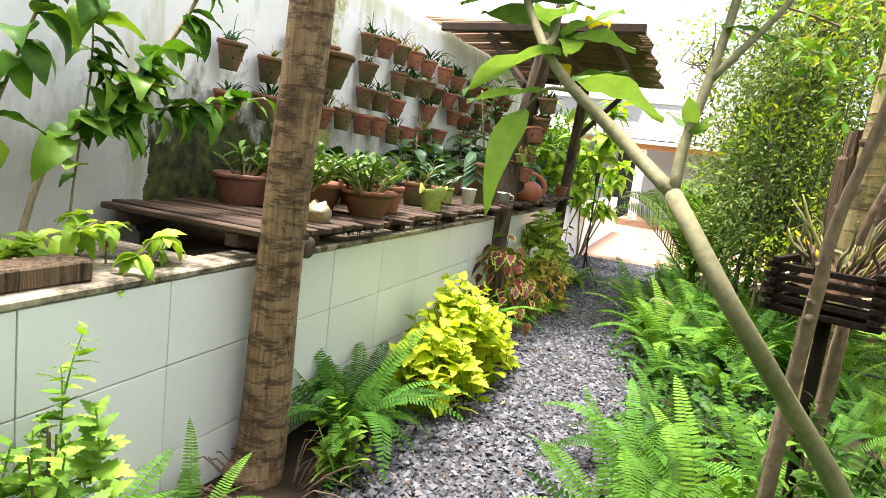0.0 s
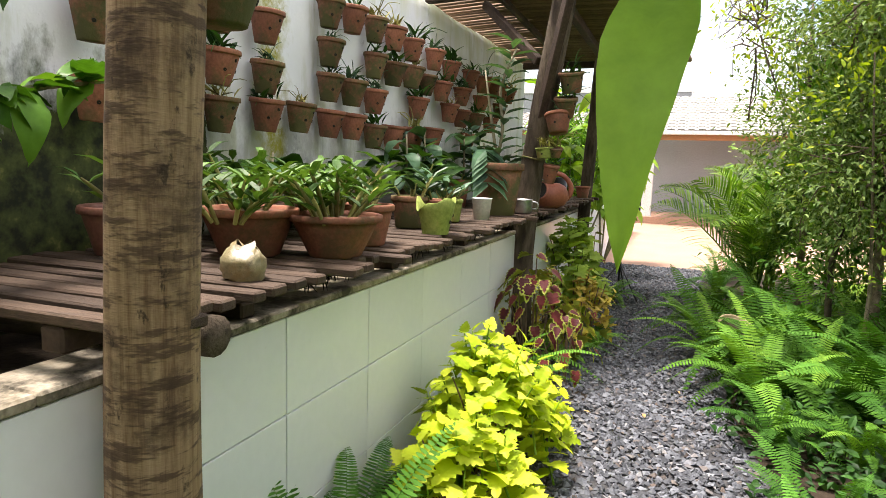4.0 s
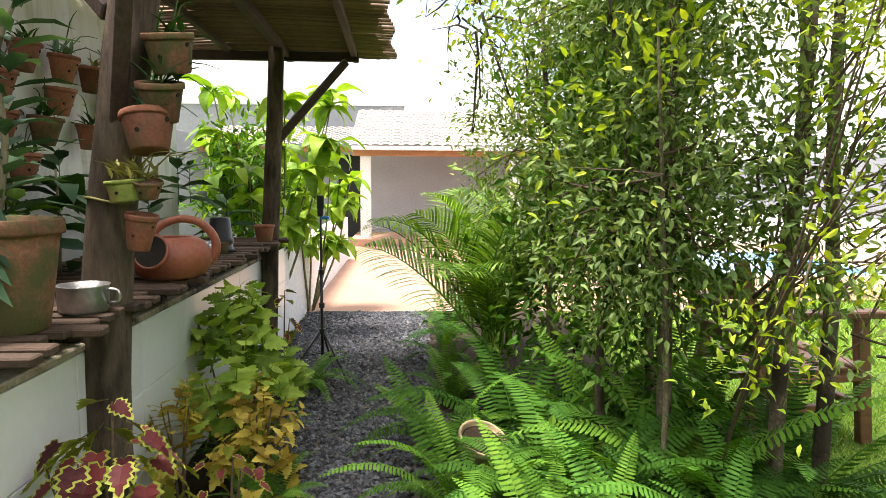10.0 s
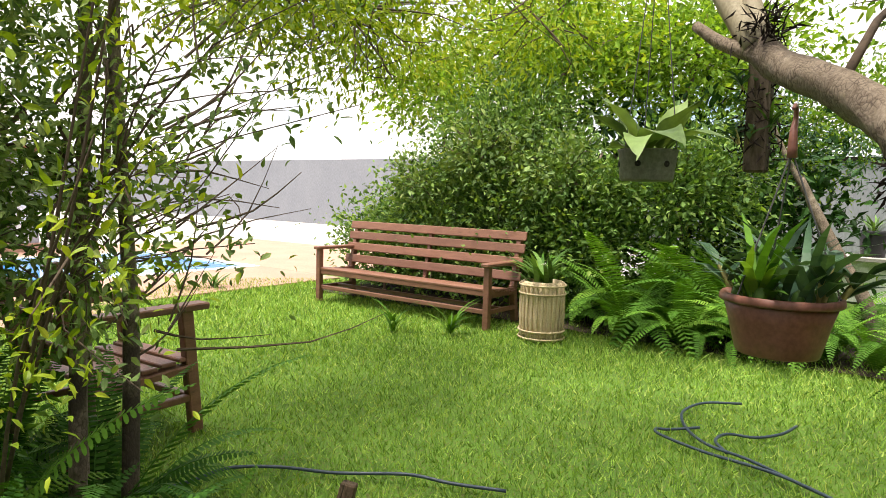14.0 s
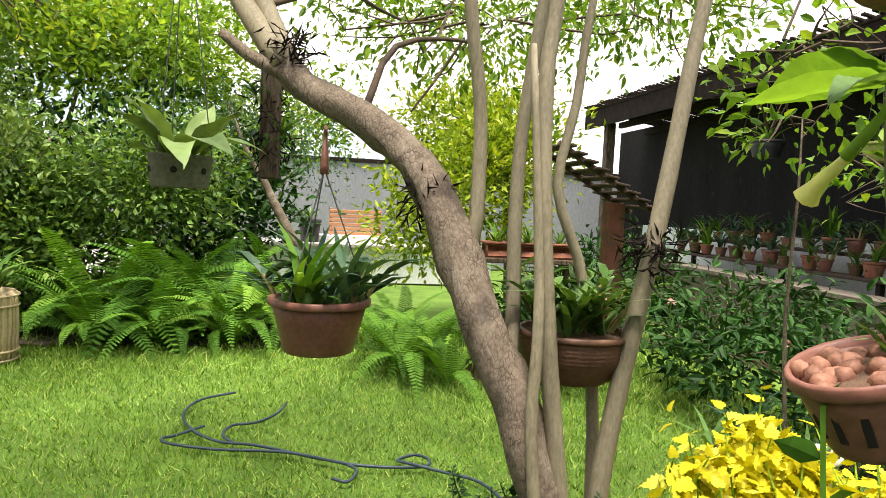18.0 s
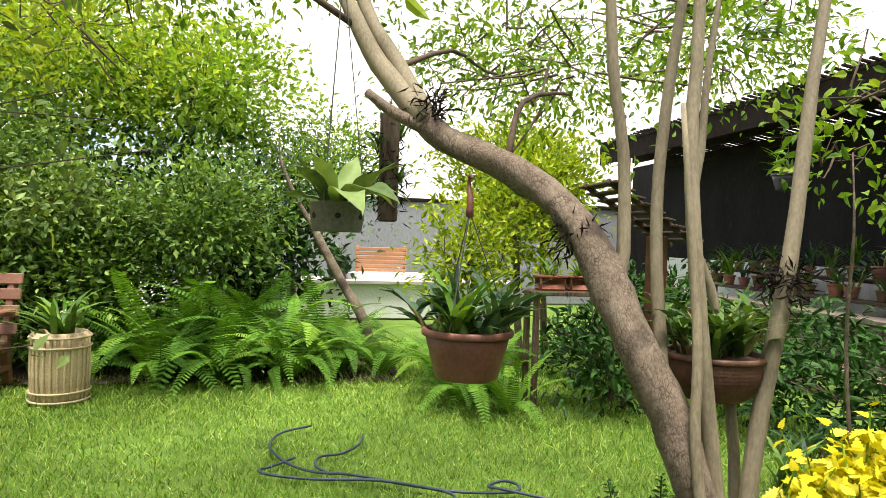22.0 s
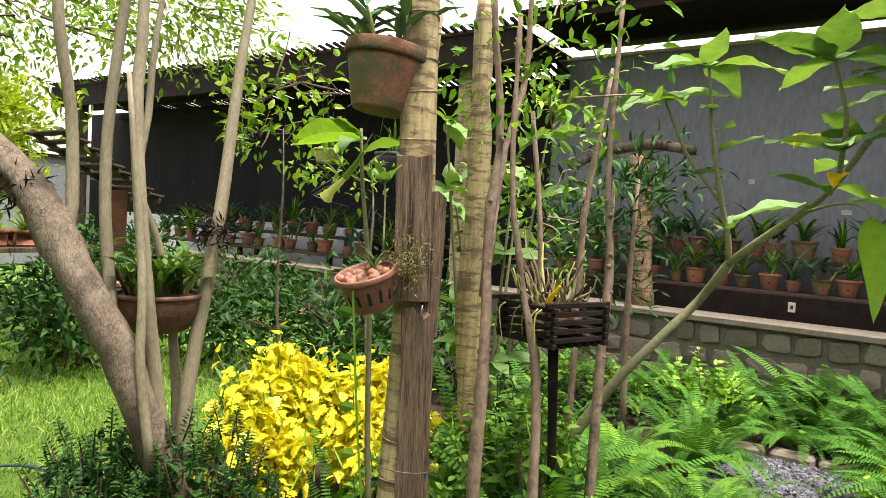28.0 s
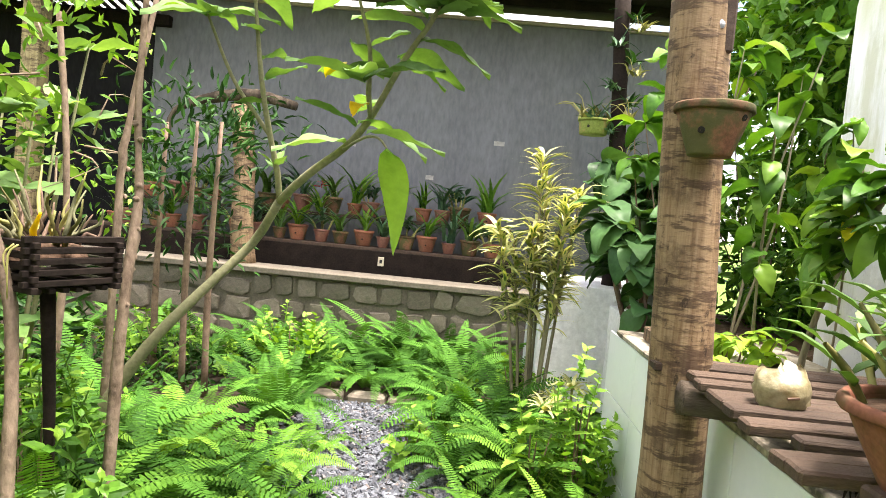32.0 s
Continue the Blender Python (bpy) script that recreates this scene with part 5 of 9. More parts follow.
for k, z in enumerate((0.52, 0.68, 0.83, 0.97)):
    part("back_slat", Geo().box((0.545 + 0.15 * (z - 0.36) / 0.64 - 0.03, 0, z), (0.028, 2.78, 0.105), 0.01, pose(0, 0, 0, 0, 13, 0)).mesh("back_slat", "bench"), bench)

chair = thing("garden_armchair", "heavy brown timber garden armchair among the shrubs", "chair", pose(3.62, 8.66, 0, 0, 0, 3))
for y in (-0.32, 0.32):
    plank("front_leg", (0.05, y, -0.02), (-0.02, y, 0.70), 0.055, 0.075, chair)
    plank("back_leg", (-0.66, y, -0.02), (-0.58, y, 0.42), 0.055, 0.075, chair)
    plank("back_post", (-0.56, y, 0.36), (-0.74, y, 1.02), 0.05, 0.07, chair)
    part("armrest", Geo().box((-0.27, y, 0.72), (0.76, 0.11, 0.04), 0.008).mesh("armrest", "bench"), chair)
    plank("side_rail", (0.0, y, 0.37), (-0.6, y, 0.34), 0.09, 0.04, chair)
    plank("low_rail", (0.02, y, 0.19), (-0.64, y, 0.19), 0.05, 0.04, chair)
for k in range(5):
    part("seat_slat", Geo().box((-0.02 - 0.115 * k, 0, 0.42 - 0.012 * k), (0.10, 0.68, 0.026), 0.006).mesh("seat_slat", "bench"), chair)
for k, z in enumerate((0.55, 0.71, 0.87)):
    part("back_slat", Geo().box((-0.6 - 0.27 * (z - 0.36), 0, z), (0.026, 0.66, 0.11), 0.008, pose(0, 0, 0, 0, -15, 0)).mesh("back_slat", "bench"), chair)
plank("stretcher", (0.02, -0.32, 0.19), (0.02, 0.32, 0.19), 0.05, 0.04, chair)

cane = thing("cane_planter", "tall barrel planter woven from pale cane", "planter", pose(7.36, 8.0, -0.02) @ Matrix.Diagonal((1.2, 1.2, 1.2, 1)))
part("body", Geo().lathe([(0.001, 0), (0.15, 0), (0.165, 0.05), (0.178, 0.2), (0.178, 0.36), (0.17, 0.5), (0.155, 0.5), (0.15, 0.42), (0.001, 0.41)], 28).mesh("body", "wicker", True), cane)
for i in range(26):
    a = 2 * math.pi * i / 26
    part("cane", cached("cane_strip", lambda: Geo().tube([(0.168, 0, 0.02), (0.180, 0, 0.16), (0.183, 0, 0.3), (0.174, 0, 0.49)], 0.011, 5, 0.03).mesh("cane", "wicker", True)), cane, "", Matrix.Rotation(a, 4, "Z"))
for z in (0.03, 0.09, 0.40, 0.47):
    part("band", Geo().tube([(0.192 * math.cos(a), 0.192 * math.sin(a), z) for a in np.linspace(0, 2 * math.pi, 25)], 0.009, 5, 0.05).mesh("band", "wicker", True), cane)

# ---- hose and stake on the lawn ----
HOSE = [[(6.08, 5.53), (5.84, 5.58), (5.71, 5.70), (5.63, 5.84), (5.46, 5.87), (5.34, 5.78)],
        [(6.32, 5.90), (6.19, 6.11), (5.97, 6.18), (5.73, 6.14), (5.54, 6.04), (5.38, 5.88), (5.27, 5.65), (5.12, 5.36), (5.00, 5.17), (4.88, 5.11), (4.78, 5.16), (4.81, 5.24)],
        [(5.62, 6.00), (5.50, 6.15), (5.44, 6.21), (5.34, 6.15), (5.27, 5.89), (5.17, 5.49), (4.96, 5.10), (4.94, 4.75), (5.01, 4.70), (5.09, 4.77), (5.04, 4.87), (4.96, 4.82), (4.85, 4.65), (4.71, 4.47), (4.35, 4.39)],
        [(2.9, 7.75), (3.24, 7.71), (3.43, 7.67), (3.61, 7.51), (3.75, 7.25), (3.94, 6.95), (4.02, 6.74), (4.12, 6.49)]]
hose = thing("garden_hose", "dark blue garden hose lying in loops on the lawn", "hose")
for k, h in enumerate(HOSE):
    part("coil", Geo().tube([(x, y, 0.016 + 0.008 * math.sin(i * 2.2 + k)) for i, (x, y) in enumerate(h)], 0.009, 8, 0, True, 6).mesh("coil", "hose_blue", True), hose)
stake = thing("timber_stake", "sawn end of a grey timber stake in the grass", "stake", pose(3.55, 7.0, -0.02, 12, 10, 30))
part("stake", Geo().box((0, 0, 0.05), (0.07, 0.07, 0.14), 0.006).mesh("stake", "grey_timber"), stake)

# ---- back of the garden: stone wall, charcoal wall, shelves ----
stone_wall = structure("wall_stone", slab(0.12, 12.5, -0.42, -0.13, -0.05, 0.66, "").mesh("wall_stone", "mortar"), "low rubble stone wall with a cement coping", "wall")
structure("trim_stone", slab(0.08, 12.6, -0.48, -0.07, 0.66, 0.715, "").mesh("trim_stone", "stone"), "rough cement coping on the stone wall", "coping")
structure("bed_shelves", slab(0.1, 12.5, -1.6, -0.43, -0.05, 0.45, "").mesh("bed_shelves", "soil"), "dark soil behind the stone wall", "soil")
# Far stretch of the wall: shade under the canopy comes from the darker colour.
structure("wall_black", slab(4.6, 16, -1.85, -1.65, -0.05, 3.35, "").mesh("wall_black", "shade_wall"), "tall charcoal wall behind the far racks, canopy shade put into its colour", "wall")
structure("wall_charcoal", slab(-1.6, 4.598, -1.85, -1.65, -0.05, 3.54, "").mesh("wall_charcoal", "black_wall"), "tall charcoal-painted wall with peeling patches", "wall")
structure("wall_skirt", slab(7.6, 14.6, -1.648, -1.63, 0.5, 1.22, "").mesh("wall_skirt", "white"), "unpainted white strip low on the charcoal wall", "wall")
structure("trim_charcoal", slab(-1.6, 4.598, -1.87, -1.62, 3.543, 3.58, "").mesh("trim", "cream_timber"), "pale timber plate along the top of the charcoal wall", "timber")
structure("wall_board", slab(0.3, 4.6, -0.62, -0.585, 0.70, 0.93, "").mesh("wall_board", "basket_wood"), "blackened board below the pot shelf", "board")
plate = thing("switch_plate", "small cream electric plate on the dark board", "plate", pose(1.62, -0.58, 0.83))
part("plate", Geo().box((0, 0, 0), (0.06, 0.01, 0.09), 0.003).mesh("plate", "cream"), plate)
part("socket", Geo().box((0, 0.006, 0), (0.025, 0.006, 0.035), 0.002).mesh("socket", "plastic_black"), plate)
for k, (x, z) in enumerate(((0.55, 2.2), (1.3, 1.75), (2.2, 2.05))):
    pl = thing("wall_mark", "torn pale patch where a fitting was removed", "patch", pose(x, -1.648, z))
    part("patch", Geo().box((0, 0.002, 0), (0.12 - 0.03 * k, 0.006, 0.05), 0.003).mesh("patch", "pale_paving"), pl)
rack = thing("pot_rack", "dark stepped timber rack crowded with flowerpots", "rack")
for y0, z, x1 in ((-0.72, 0.96, 4.6), (-1.12, 1.25, 4.4)):
    part("board", slab(0.35, x1, y0 - 0.13, y0 + 0.13, z - 0.035, z, "").mesh("board", "beam"), rack)
for x in (0.4, 1.7, 3.0, 4.4):
    plank("upright", (x, -0.72, 0.42), (x, -0.72, 0.92), 0.06, 0.06, rack, "beam")
    plank("upright", (x, -1.12, 0.42), (x, -1.12, 1.21), 0.06, 0.06, rack, "beam")
    plank("cross_rail", (x, -0.62, 0.9), (x, -1.2, 0.9), 0.05, 0.05, rack, "beam")
rack2 = thing("pot_rack", "dark stepped timber rack crowded with flowerpots", "rack")
for y0, z in ((-0.8, 0.86), (-1.15, 1.1)):
    part("board", slab(5.6, 12.2, y0 - 0.14, y0 + 0.14, z - 0.04, z, "").mesh("board", "beam"), rack2)
for x in (5.7, 7.6, 9.6, 11.8):
    plank("upright", (x, -0.8, 0.42), (x, -0.8, 0.83), 0.07, 0.07, rack2, "beam")
    plank("upright", (x, -1.15, 0.42), (x, -1.15, 1.07), 0.07, 0.07, rack2, "beam")
RACK_POTS = []
for i in range(19):
    RACK_POTS.append((0.55 + 0.215 * i + 0.04 * math.sin(i * 3.1), -0.70, 0.962, 0.085 + 0.02 * math.sin(i * 2.3), i))
for i in range(16):
    RACK_POTS.append((0.62 + 0.24 * i + 0.05 * math.sin(i * 1.7), -1.12, 1.252, 0.10 + 0.02 * math.sin(i * 1.9), i + 3))
for i in range(17):
    RACK_POTS.append((5.85 + 0.36 * i + 0.06 * math.sin(i * 2.9), -0.8, 0.862, 0.10 + 0.025 * math.sin(i * 2.7), i + 1))
for i in range(15):
    RACK_POTS.append((5.95 + 0.40 * i, -1.15, 1.102, 0.10 + 0.025 * math.sin(i * 1.3), i + 2))
for x, y, z, s, i in RACK_POTS:
    r = round(s, 2)
    pot("flowerpot", ("small terracotta flowerpot on the dark rack", "mossy terracotta flowerpot on the dark rack", "old brown flowerpot on the dark rack")[i % 3], x, y, z, r, round(r * 0.68, 3), round(r * 1.55, 3), ("terra", "terra_moss", "terra_brown")[i % 3], "pots on the rack", 1 if i % 3 == 0 else 0, 90, soil="litter")

# roof over the racks
eave = thing("rack_canopy", "blackened timber lattice canopy over the pot racks", "canopy")
for y, z in ((-0.3, 3.52), (-1.0, 3.40), (-1.6, 3.3)):
    part("beam", slab(4.4, 14.7, y - 0.05, y + 0.05, z - 0.12, z, "").mesh("beam", "basket_wood"), eave)
for y, z in ((-0.3, 3.718), (-1.3, 3.718)):
    part("beam", slab(-1.6, 4.398, y - 0.04, y + 0.04, z - 0.10, z, "").mesh("beam", "basket_wood"), eave)
part("fascia", slab(4.4, 14.8, -0.26, -0.22, 3.2, 3.62, "").mesh("fascia", "basket_wood"), eave)
lat = Geo().box((0, 0, 0), (0.045, 1.75, 0.03), 0.004, pose(0, 0, 0, 9, 0, 0)).mesh("lath", "basket_wood")
for i in range(79):
    part("lath", lat, eave, "", pose(4.43 + 0.13 * i, -0.95, 3.5 + 0.01 * math.sin(i)))
part("roof_sheet", slab(4.4, 14.7, -1.75, -0.2, 3.56, 3.6, "").mesh("roof_sheet", "basket_wood"), eave, "blackened roof boards")
part("roof_sheet", slab(-1.6, 4.398, -1.88, -0.2, 3.72, 3.75, "").mesh("roof_sheet", "basket_wood"), eave, "blackened roof boards")
for x, mt in ((5.2, "palm2"), (14.2, "log")):
    part("post", slab(x - 0.09, x + 0.09, -0.62, -0.44, 0.4, 3.3, "").mesh("post", mt), eave)
lp = thing("palm_log", "upright palm log with a bent dead branch", "log")
part("trunk", Geo().tube([(2.9, -0.36, 0.65), (2.95, -0.36, 1.1), (2.97, -0.38, 1.6), (3.05, -0.4, 2.2)], [0.12, 0.105, 0.1, 0.1], 14, 0.02).mesh("trunk", "palm", True), lp)
part("branch", Geo().tube([(2.5, -0.3, 2.22), (2.9, -0.36, 2.3), (3.3, -0.4, 2.26), (3.7, -0.4, 2.1), (3.75, -0.4, 1.8)], [0.04, 0.06, 0.055, 0.03, 0.02], 10, 0.05).mesh("branch", "log", True), lp)

# white planter at the end of the path, sloping slab, bottle
pbx = thing("masonry_planter", "white masonry planter box at the end of the path", "planter")
part("box", slab(-0.75, 0.2, -0.05, 0.95, 0, 0.92, "").mesh("box", "white"), pbx)
part("box", slab(-1.6, -0.3, 0.95, 2.5, 0, 0.80, "").mesh("box", "white"), pbx)
part("slab", Geo().box((-0.55, 1.3, 1.0), (0.5, 0.9, 0.05), 0.008, pose(0, 0, 0, 18, 10, 0)).mesh("slab", "white"), pbx, "tilted white slab")
part("soil", slab(-1.5, -0.4, 1.05, 2.5, 0.8, 0.83, "").mesh("soil", "litter"), pbx)
vent = thing("pipe_end", "white plastic pipe end lying on the low wall", "pipe", pose(-0.25, 2.9, 0.93, 0, 90, 60))
part("pipe", Geo().lathe([(0.04, -0.08), (0.045, -0.08), (0.045, 0.08), (0.04, 0.08), (0.04, -0.08)], 16).mesh("pipe", "plastic_white", True), vent)
ep = thing("epiphyte_post", "dark mossy upright trunk carrying climbing plants", "post")
part("trunk", Geo().tube([(-0.36, 0.62, 0.9), (-0.34, 0.62, 1.5), (-0.28, 0.6, 2.3), (-0.22, 0.6, 3.2)], [0.07, 0.066, 0.06, 0.06], 12, 0.06).mesh("trunk", "basket_wood", True), ep)
hb = pot("hanging_pot", "mossy hanging clay pot with a spidery orchid", -0.10, 0.62, 2.07, 0.12, 0.105, 0.12, "green_clay", "", 1, 60, soil="litter")

# ---- boards, palm stem and hung pots beside the lawn ----
def rough_board(name, w, d, h, m, label="", seed=0.0):
    """A split weathered board with waved faces and a ragged top."""
    prof = [(-0.5, -0.5), (-0.17, -0.54), (0.17, -0.5), (0.5, -0.46), (0.53, 0.0), (0.5, 0.5), (0.17, 0.45), (-0.17, 0.55), (-0.5, 0.5), (-0.54, 0.0)]
    n, k = 16, len(prof)
    v = []
    for r in range(n + 1):
        for i, (px, py) in enumerate(prof):
            z = h * r / n + (0.025 * noise.noise(Vector((px * 9, py * 9, seed))) if r == n else 0)
            e = 0.10 * noise.noise(Vector((px * 2 + seed, py * 2, z * 7))) + 0.06 * noise.noise(Vector((px * 11, py * 11 + seed, z * 3)))
            v.append((px * w * (1 + e), py * d * (1 + 1.6 * e), z))
    q = [[r * k + i, r * k + (i + 1) % k, (r + 1) * k + (i + 1) % k, (r + 1) * k + i] for r in range(n) for i in range(k)]
    v += [(0, 0, 0), (0, 0, h * 0.99)]
    t = [[(i + 1) % k, i, len(v) - 2] for i in range(k)] + [[n * k + i, n * k + (i + 1) % k, len(v) - 1] for i in range(k)]
    part(name, Geo().add(v, t, q).mesh(name, "grey_timber"), bpst, label, m)


bpst = thing("board_post", "palm stem with weathered grey boards strapped to it", "post")
part("palm_stem", Geo().tube([(2.10, 4.62, -0.02), (2.105, 4.60, 0.5), (2.115, 4.56, 1.1), (2.135, 4.545, 1.59), (2.15, 4.54, 1.9), (2.18, 4.52, 2.6)], [0.07, 0.062, 0.056, 0.054, 0.053, 0.052], 16, 0.012).mesh("palm_stem", "palm2", True), bpst)
for k in range(13):
    z = 0.7 + 0.11 * k + 0.012 * math.sin(k * 2.7)
    u = np.array([np.interp(z, (-0.02, 0.5, 1.1, 1.59, 1.9, 2.6), c) for c in ((2.10, 2.105, 2.115, 2.135, 2.15, 2.18), (4.62, 4.60, 4.56, 4.545, 4.54, 4.52), (0.07, 0.062, 0.056, 0.054, 0.053, 0.052))])
    part("leaf_scar", Geo().tube([(u[0] + (u[2] + 0.001) * math.cos(a), u[1] + (u[2] + 0.001) * math.sin(a), z + 0.008 * math.sin(a + k)) for a in np.linspace(0, 6.2832, 17)], 0.0017, 4, 0.1, False, 1).mesh("leaf_scar", "palm"), bpst)
rough_board("front_board", 0.085, 0.03, 0.86, pose(2.045, 4.60, 0.33, 0, 1, 35), "upright grey board", 1.3)
rough_board("upper_log", 0.095, 0.05, 0.40, pose(2.085, 4.605, 1.22, 0, 2, 32), "split grey log", 4.1)
rough_board("rear_board", 0.07, 0.05, 0.40, pose(2.064, 4.568, 1.12, 0, -1, 40), "", 7.7)
part("hook", Geo().tube([(2.04, 4.61, 1.18), (2.035, 4.622, 1.185), (2.034, 4.625, 1.20), (2.037, 4.618, 1.212)], 0.0025, 5).mesh("hook", "steel", True), bpst, "steel hook")
for z in (0.74,):
    part("wire_tie", Geo().tube([(2.095 + 0.088 * math.cos(a), 4.575 + 0.088 * math.sin(a), z + 0.01 * math.sin(a)) for a in np.linspace(0, 6.28, 15)], 0.0015, 4).mesh("wire_tie", "wire", True), bpst)
part("moss", Geo().leaves(np.array([2.07, 4.65, 1.33]) + rng.standard_normal((420, 3)) * [0.03, 0.018, 0.035], rng.standard_normal((420, 3)) + [0, 0.5, -0.3], rng.standard_normal((420, 3)), 0.018, 0.004, "simple").mesh("moss", "moss"), bpst, "tuft of dry moss")
pot("hanging_pot", "weathered clay pot hung high on the palm stem", 2.245, 4.60, 1.755, 0.124, 0.082, 0.185, "terra_moss", "pots on the palm stem", 0, 0, 6, -4, soil="soil", rim=0.22)
nutp = pot("slotted_pot", "slotted brown orchid pot full of nut shells", 2.165, 4.675, 1.20, 0.085, 0.062, 0.105, "terra_brown", "pots on the palm stem", 0, 0, -20, 4, soil="litter", rim=0.18)
for i in range(14):
    a = 2 * math.pi * i / 14
    part("slot", cached("slot", lambda: Geo().box((0, 0, 0), (0.004, 0.010, 0.05), 0.001).mesh("slot", "hole")), nutp, "", Matrix.Rotation(a, 4, "Z") @ pose(0.0705, 0, 0.05, 0, 9, 0))
nutg = Geo().lathe([(0.001, -0.012), (0.012, -0.008), (0.016, 0.0), (0.012, 0.009), (0.001, 0.013)], 9, wob=0.05).mesh("nut_shell", "nut", True)
for i in range(30):
    r, a = 0.068 * math.sqrt(rng.random()), rng.random() * 6.28
    part("nut_shell", nutg, nutp, "", pose(r * math.cos(a), r * math.sin(a), 0.088 + 0.012 * rng.random(), *(rng.random(3) * 180)))

basket = thing("slatted_basket", "square blackened slat basket of leafless orchid canes", "basket", pose(1.966, 3.905, 1.035, 0, 0, -22))
for k in range(5):
    z = 0.012 + 0.03 * k
    for s in (-1, 1):
        part("slat", cached("bslx", lambda: Geo().box((0, 0, 0), (0.30, 0.018, 0.018), 0.002).mesh("slat", "basket_wood")), basket, "", pose(0, s * 0.125, z))
        part("slat", cached("bsly", lambda: Geo().box((0, 0, 0), (0.018, 0.30, 0.018), 0.002).mesh("slat", "basket_wood")), basket, "", pose(s * 0.125, 0, z + 0.0152))
for k in range(6):
    part("floor_slat", cached("bslx2", lambda: Geo().box((0, 0, 0), (0.25, 0.02, 0.014), 0.002).mesh("floor_slat", "basket_wood")), basket, "", pose(0, -0.1 + 0.04 * k, 0.005))
part("fill", Geo().lathe([(0.115, 0.08), (0.08, 0.12), (0.04, 0.135), (0.001, 0.14)], 12, wob=0.08).mesh("fill", "litter"), basket)
bst = thing("basket_stump", "dark stump carrying the slatted basket", "stump")
part("stump", Geo().tube([(1.97, 3.84, -0.02), (1.95, 3.86, 0.5), (1.96, 3.9, 1.035)], [0.018, 0.015, 0.02], 9, 0.06).mesh("stump", "basket_wood", True), bst)
for i in range(34):
    a, tl = rng.random() * 6.28, rng.uniform(0.07, 0.20)
    b = np.array([0.10 * math.cos(a) * rng.random(), 0.10 * math.sin(a) * rng.random(), 0.12])
    d = np.array([math.cos(a) * 0.55, math.sin(a) * 0.55, rng.uniform(0.5, 1.2)])
    bend = 0.009 * rng.standard_normal(3)
    part("cane", Geo().tube([b, b + d * tl * 0.35 + bend, b + d * tl * 0.7 - bend, b + d * tl + [0, 0, 0.02]], [0.004, 0.006, 0.005, 0.002], 6, 0.12).mesh("cane", ("cane", "brown_stem", "trumpet_bark")[i % 3], True), basket)
for i in range(6):
    a = rng.uniform(0.2, 3.0)
    b = np.array([0.13 * math.cos(a), 0.135, 0.13])
    part("root", Geo().tube([b, b + [0.01, 0.02, -0.03], b + [0.02 * rng.standard_normal(), 0.02, -0.06 - 0.1 * rng.random()]], [0.003, 0.003, 0.001], 5).mesh("root", "cane", True), basket, "pale hanging orchid root")
part("cane", Geo().tube([(-0.02, 0.05, 0.13), (-0.09, 0.10, 0.17), (-0.16, 0.13, 0.22)], [0.008, 0.009, 0.004], 7, 0.08).mesh("cane", "yellow_leaf", True), basket, "yellowing orchid cane")

# ---- hanging bowls in the tree ----
hp = pot("hanging_bowl", "brown plastic hanging bowl under the leaning tree", 3.74, 5.34, 0.94, 0.168, 0.12, 0.185, "terra_brown", "", 0, soil="litter", rim=0.14)
for a in (0.4, 2.5, 4.6):
    part("wire", Geo().tube([(0.163 * math.cos(a), 0.163 * math.sin(a), 0.18), (0.02, 0.0, 0.62)], 0.0025, 4, smooth=1).mesh("wire", "wire"), hp)
part("hanger", Geo().tube([(0.02, 0, 0.60), (0.02, 0, 0.68), (0.045, 0, 0.72), (0.03, 0, 0.76), (-0.005, 0, 0.745)], [0.016, 0.012, 0.008, 0.007, 0.006], 7).mesh("hanger", "terra_brown", True), hp, "brown plastic hook")
op = thing("orchid_tub", "grey mossy tub hanging from a branch, with broad leaves", "pot", pose(3.9, 5.83, 1.47))
part("body", Geo().lathe([(0.001, 0), (0.090, 0), (0.095, 0.008), (0.105, 0.105), (0.109, 0.113), (0.102, 0.113), (0.095, 0.09)], 20, wob=0.008).mesh("body", "grey_tub", True), op)
part("soil", Geo().lathe([(0.098, 0.095), (0.001, 0.108)], 14, wob=0.04).mesh("soil", "litter"), op)
for a in (0.5, 2.6, 4.7):
    part("wire", Geo().tube([(0.104 * math.cos(a), 0.104 * math.sin(a), 0.112), (0.0, 0.0, 1.0)], 0.002, 4, smooth=1).mesh("wire", "wire"), op)
for a in range(-60, 300, 60):
    part("drainage_hole", Geo().lathe([(0.001, 0.002), (0.011, 0.001), (0.012, -0.004)], 10).mesh("drainage_hole", "hole"), op, "", Matrix.Rotation(radians(a), 4, "Z") @ pose(0.1015, 0, 0.06, 0, 95, 0))
fp = pot("ribbed_pot", "ribbed brown pot wedged between the tree stems", 3.33, 4.59, 0.955, 0.165, 0.11, 0.15, "terra_ribbed", "", 0, soil="litter", ribs=1, rim=0.12)

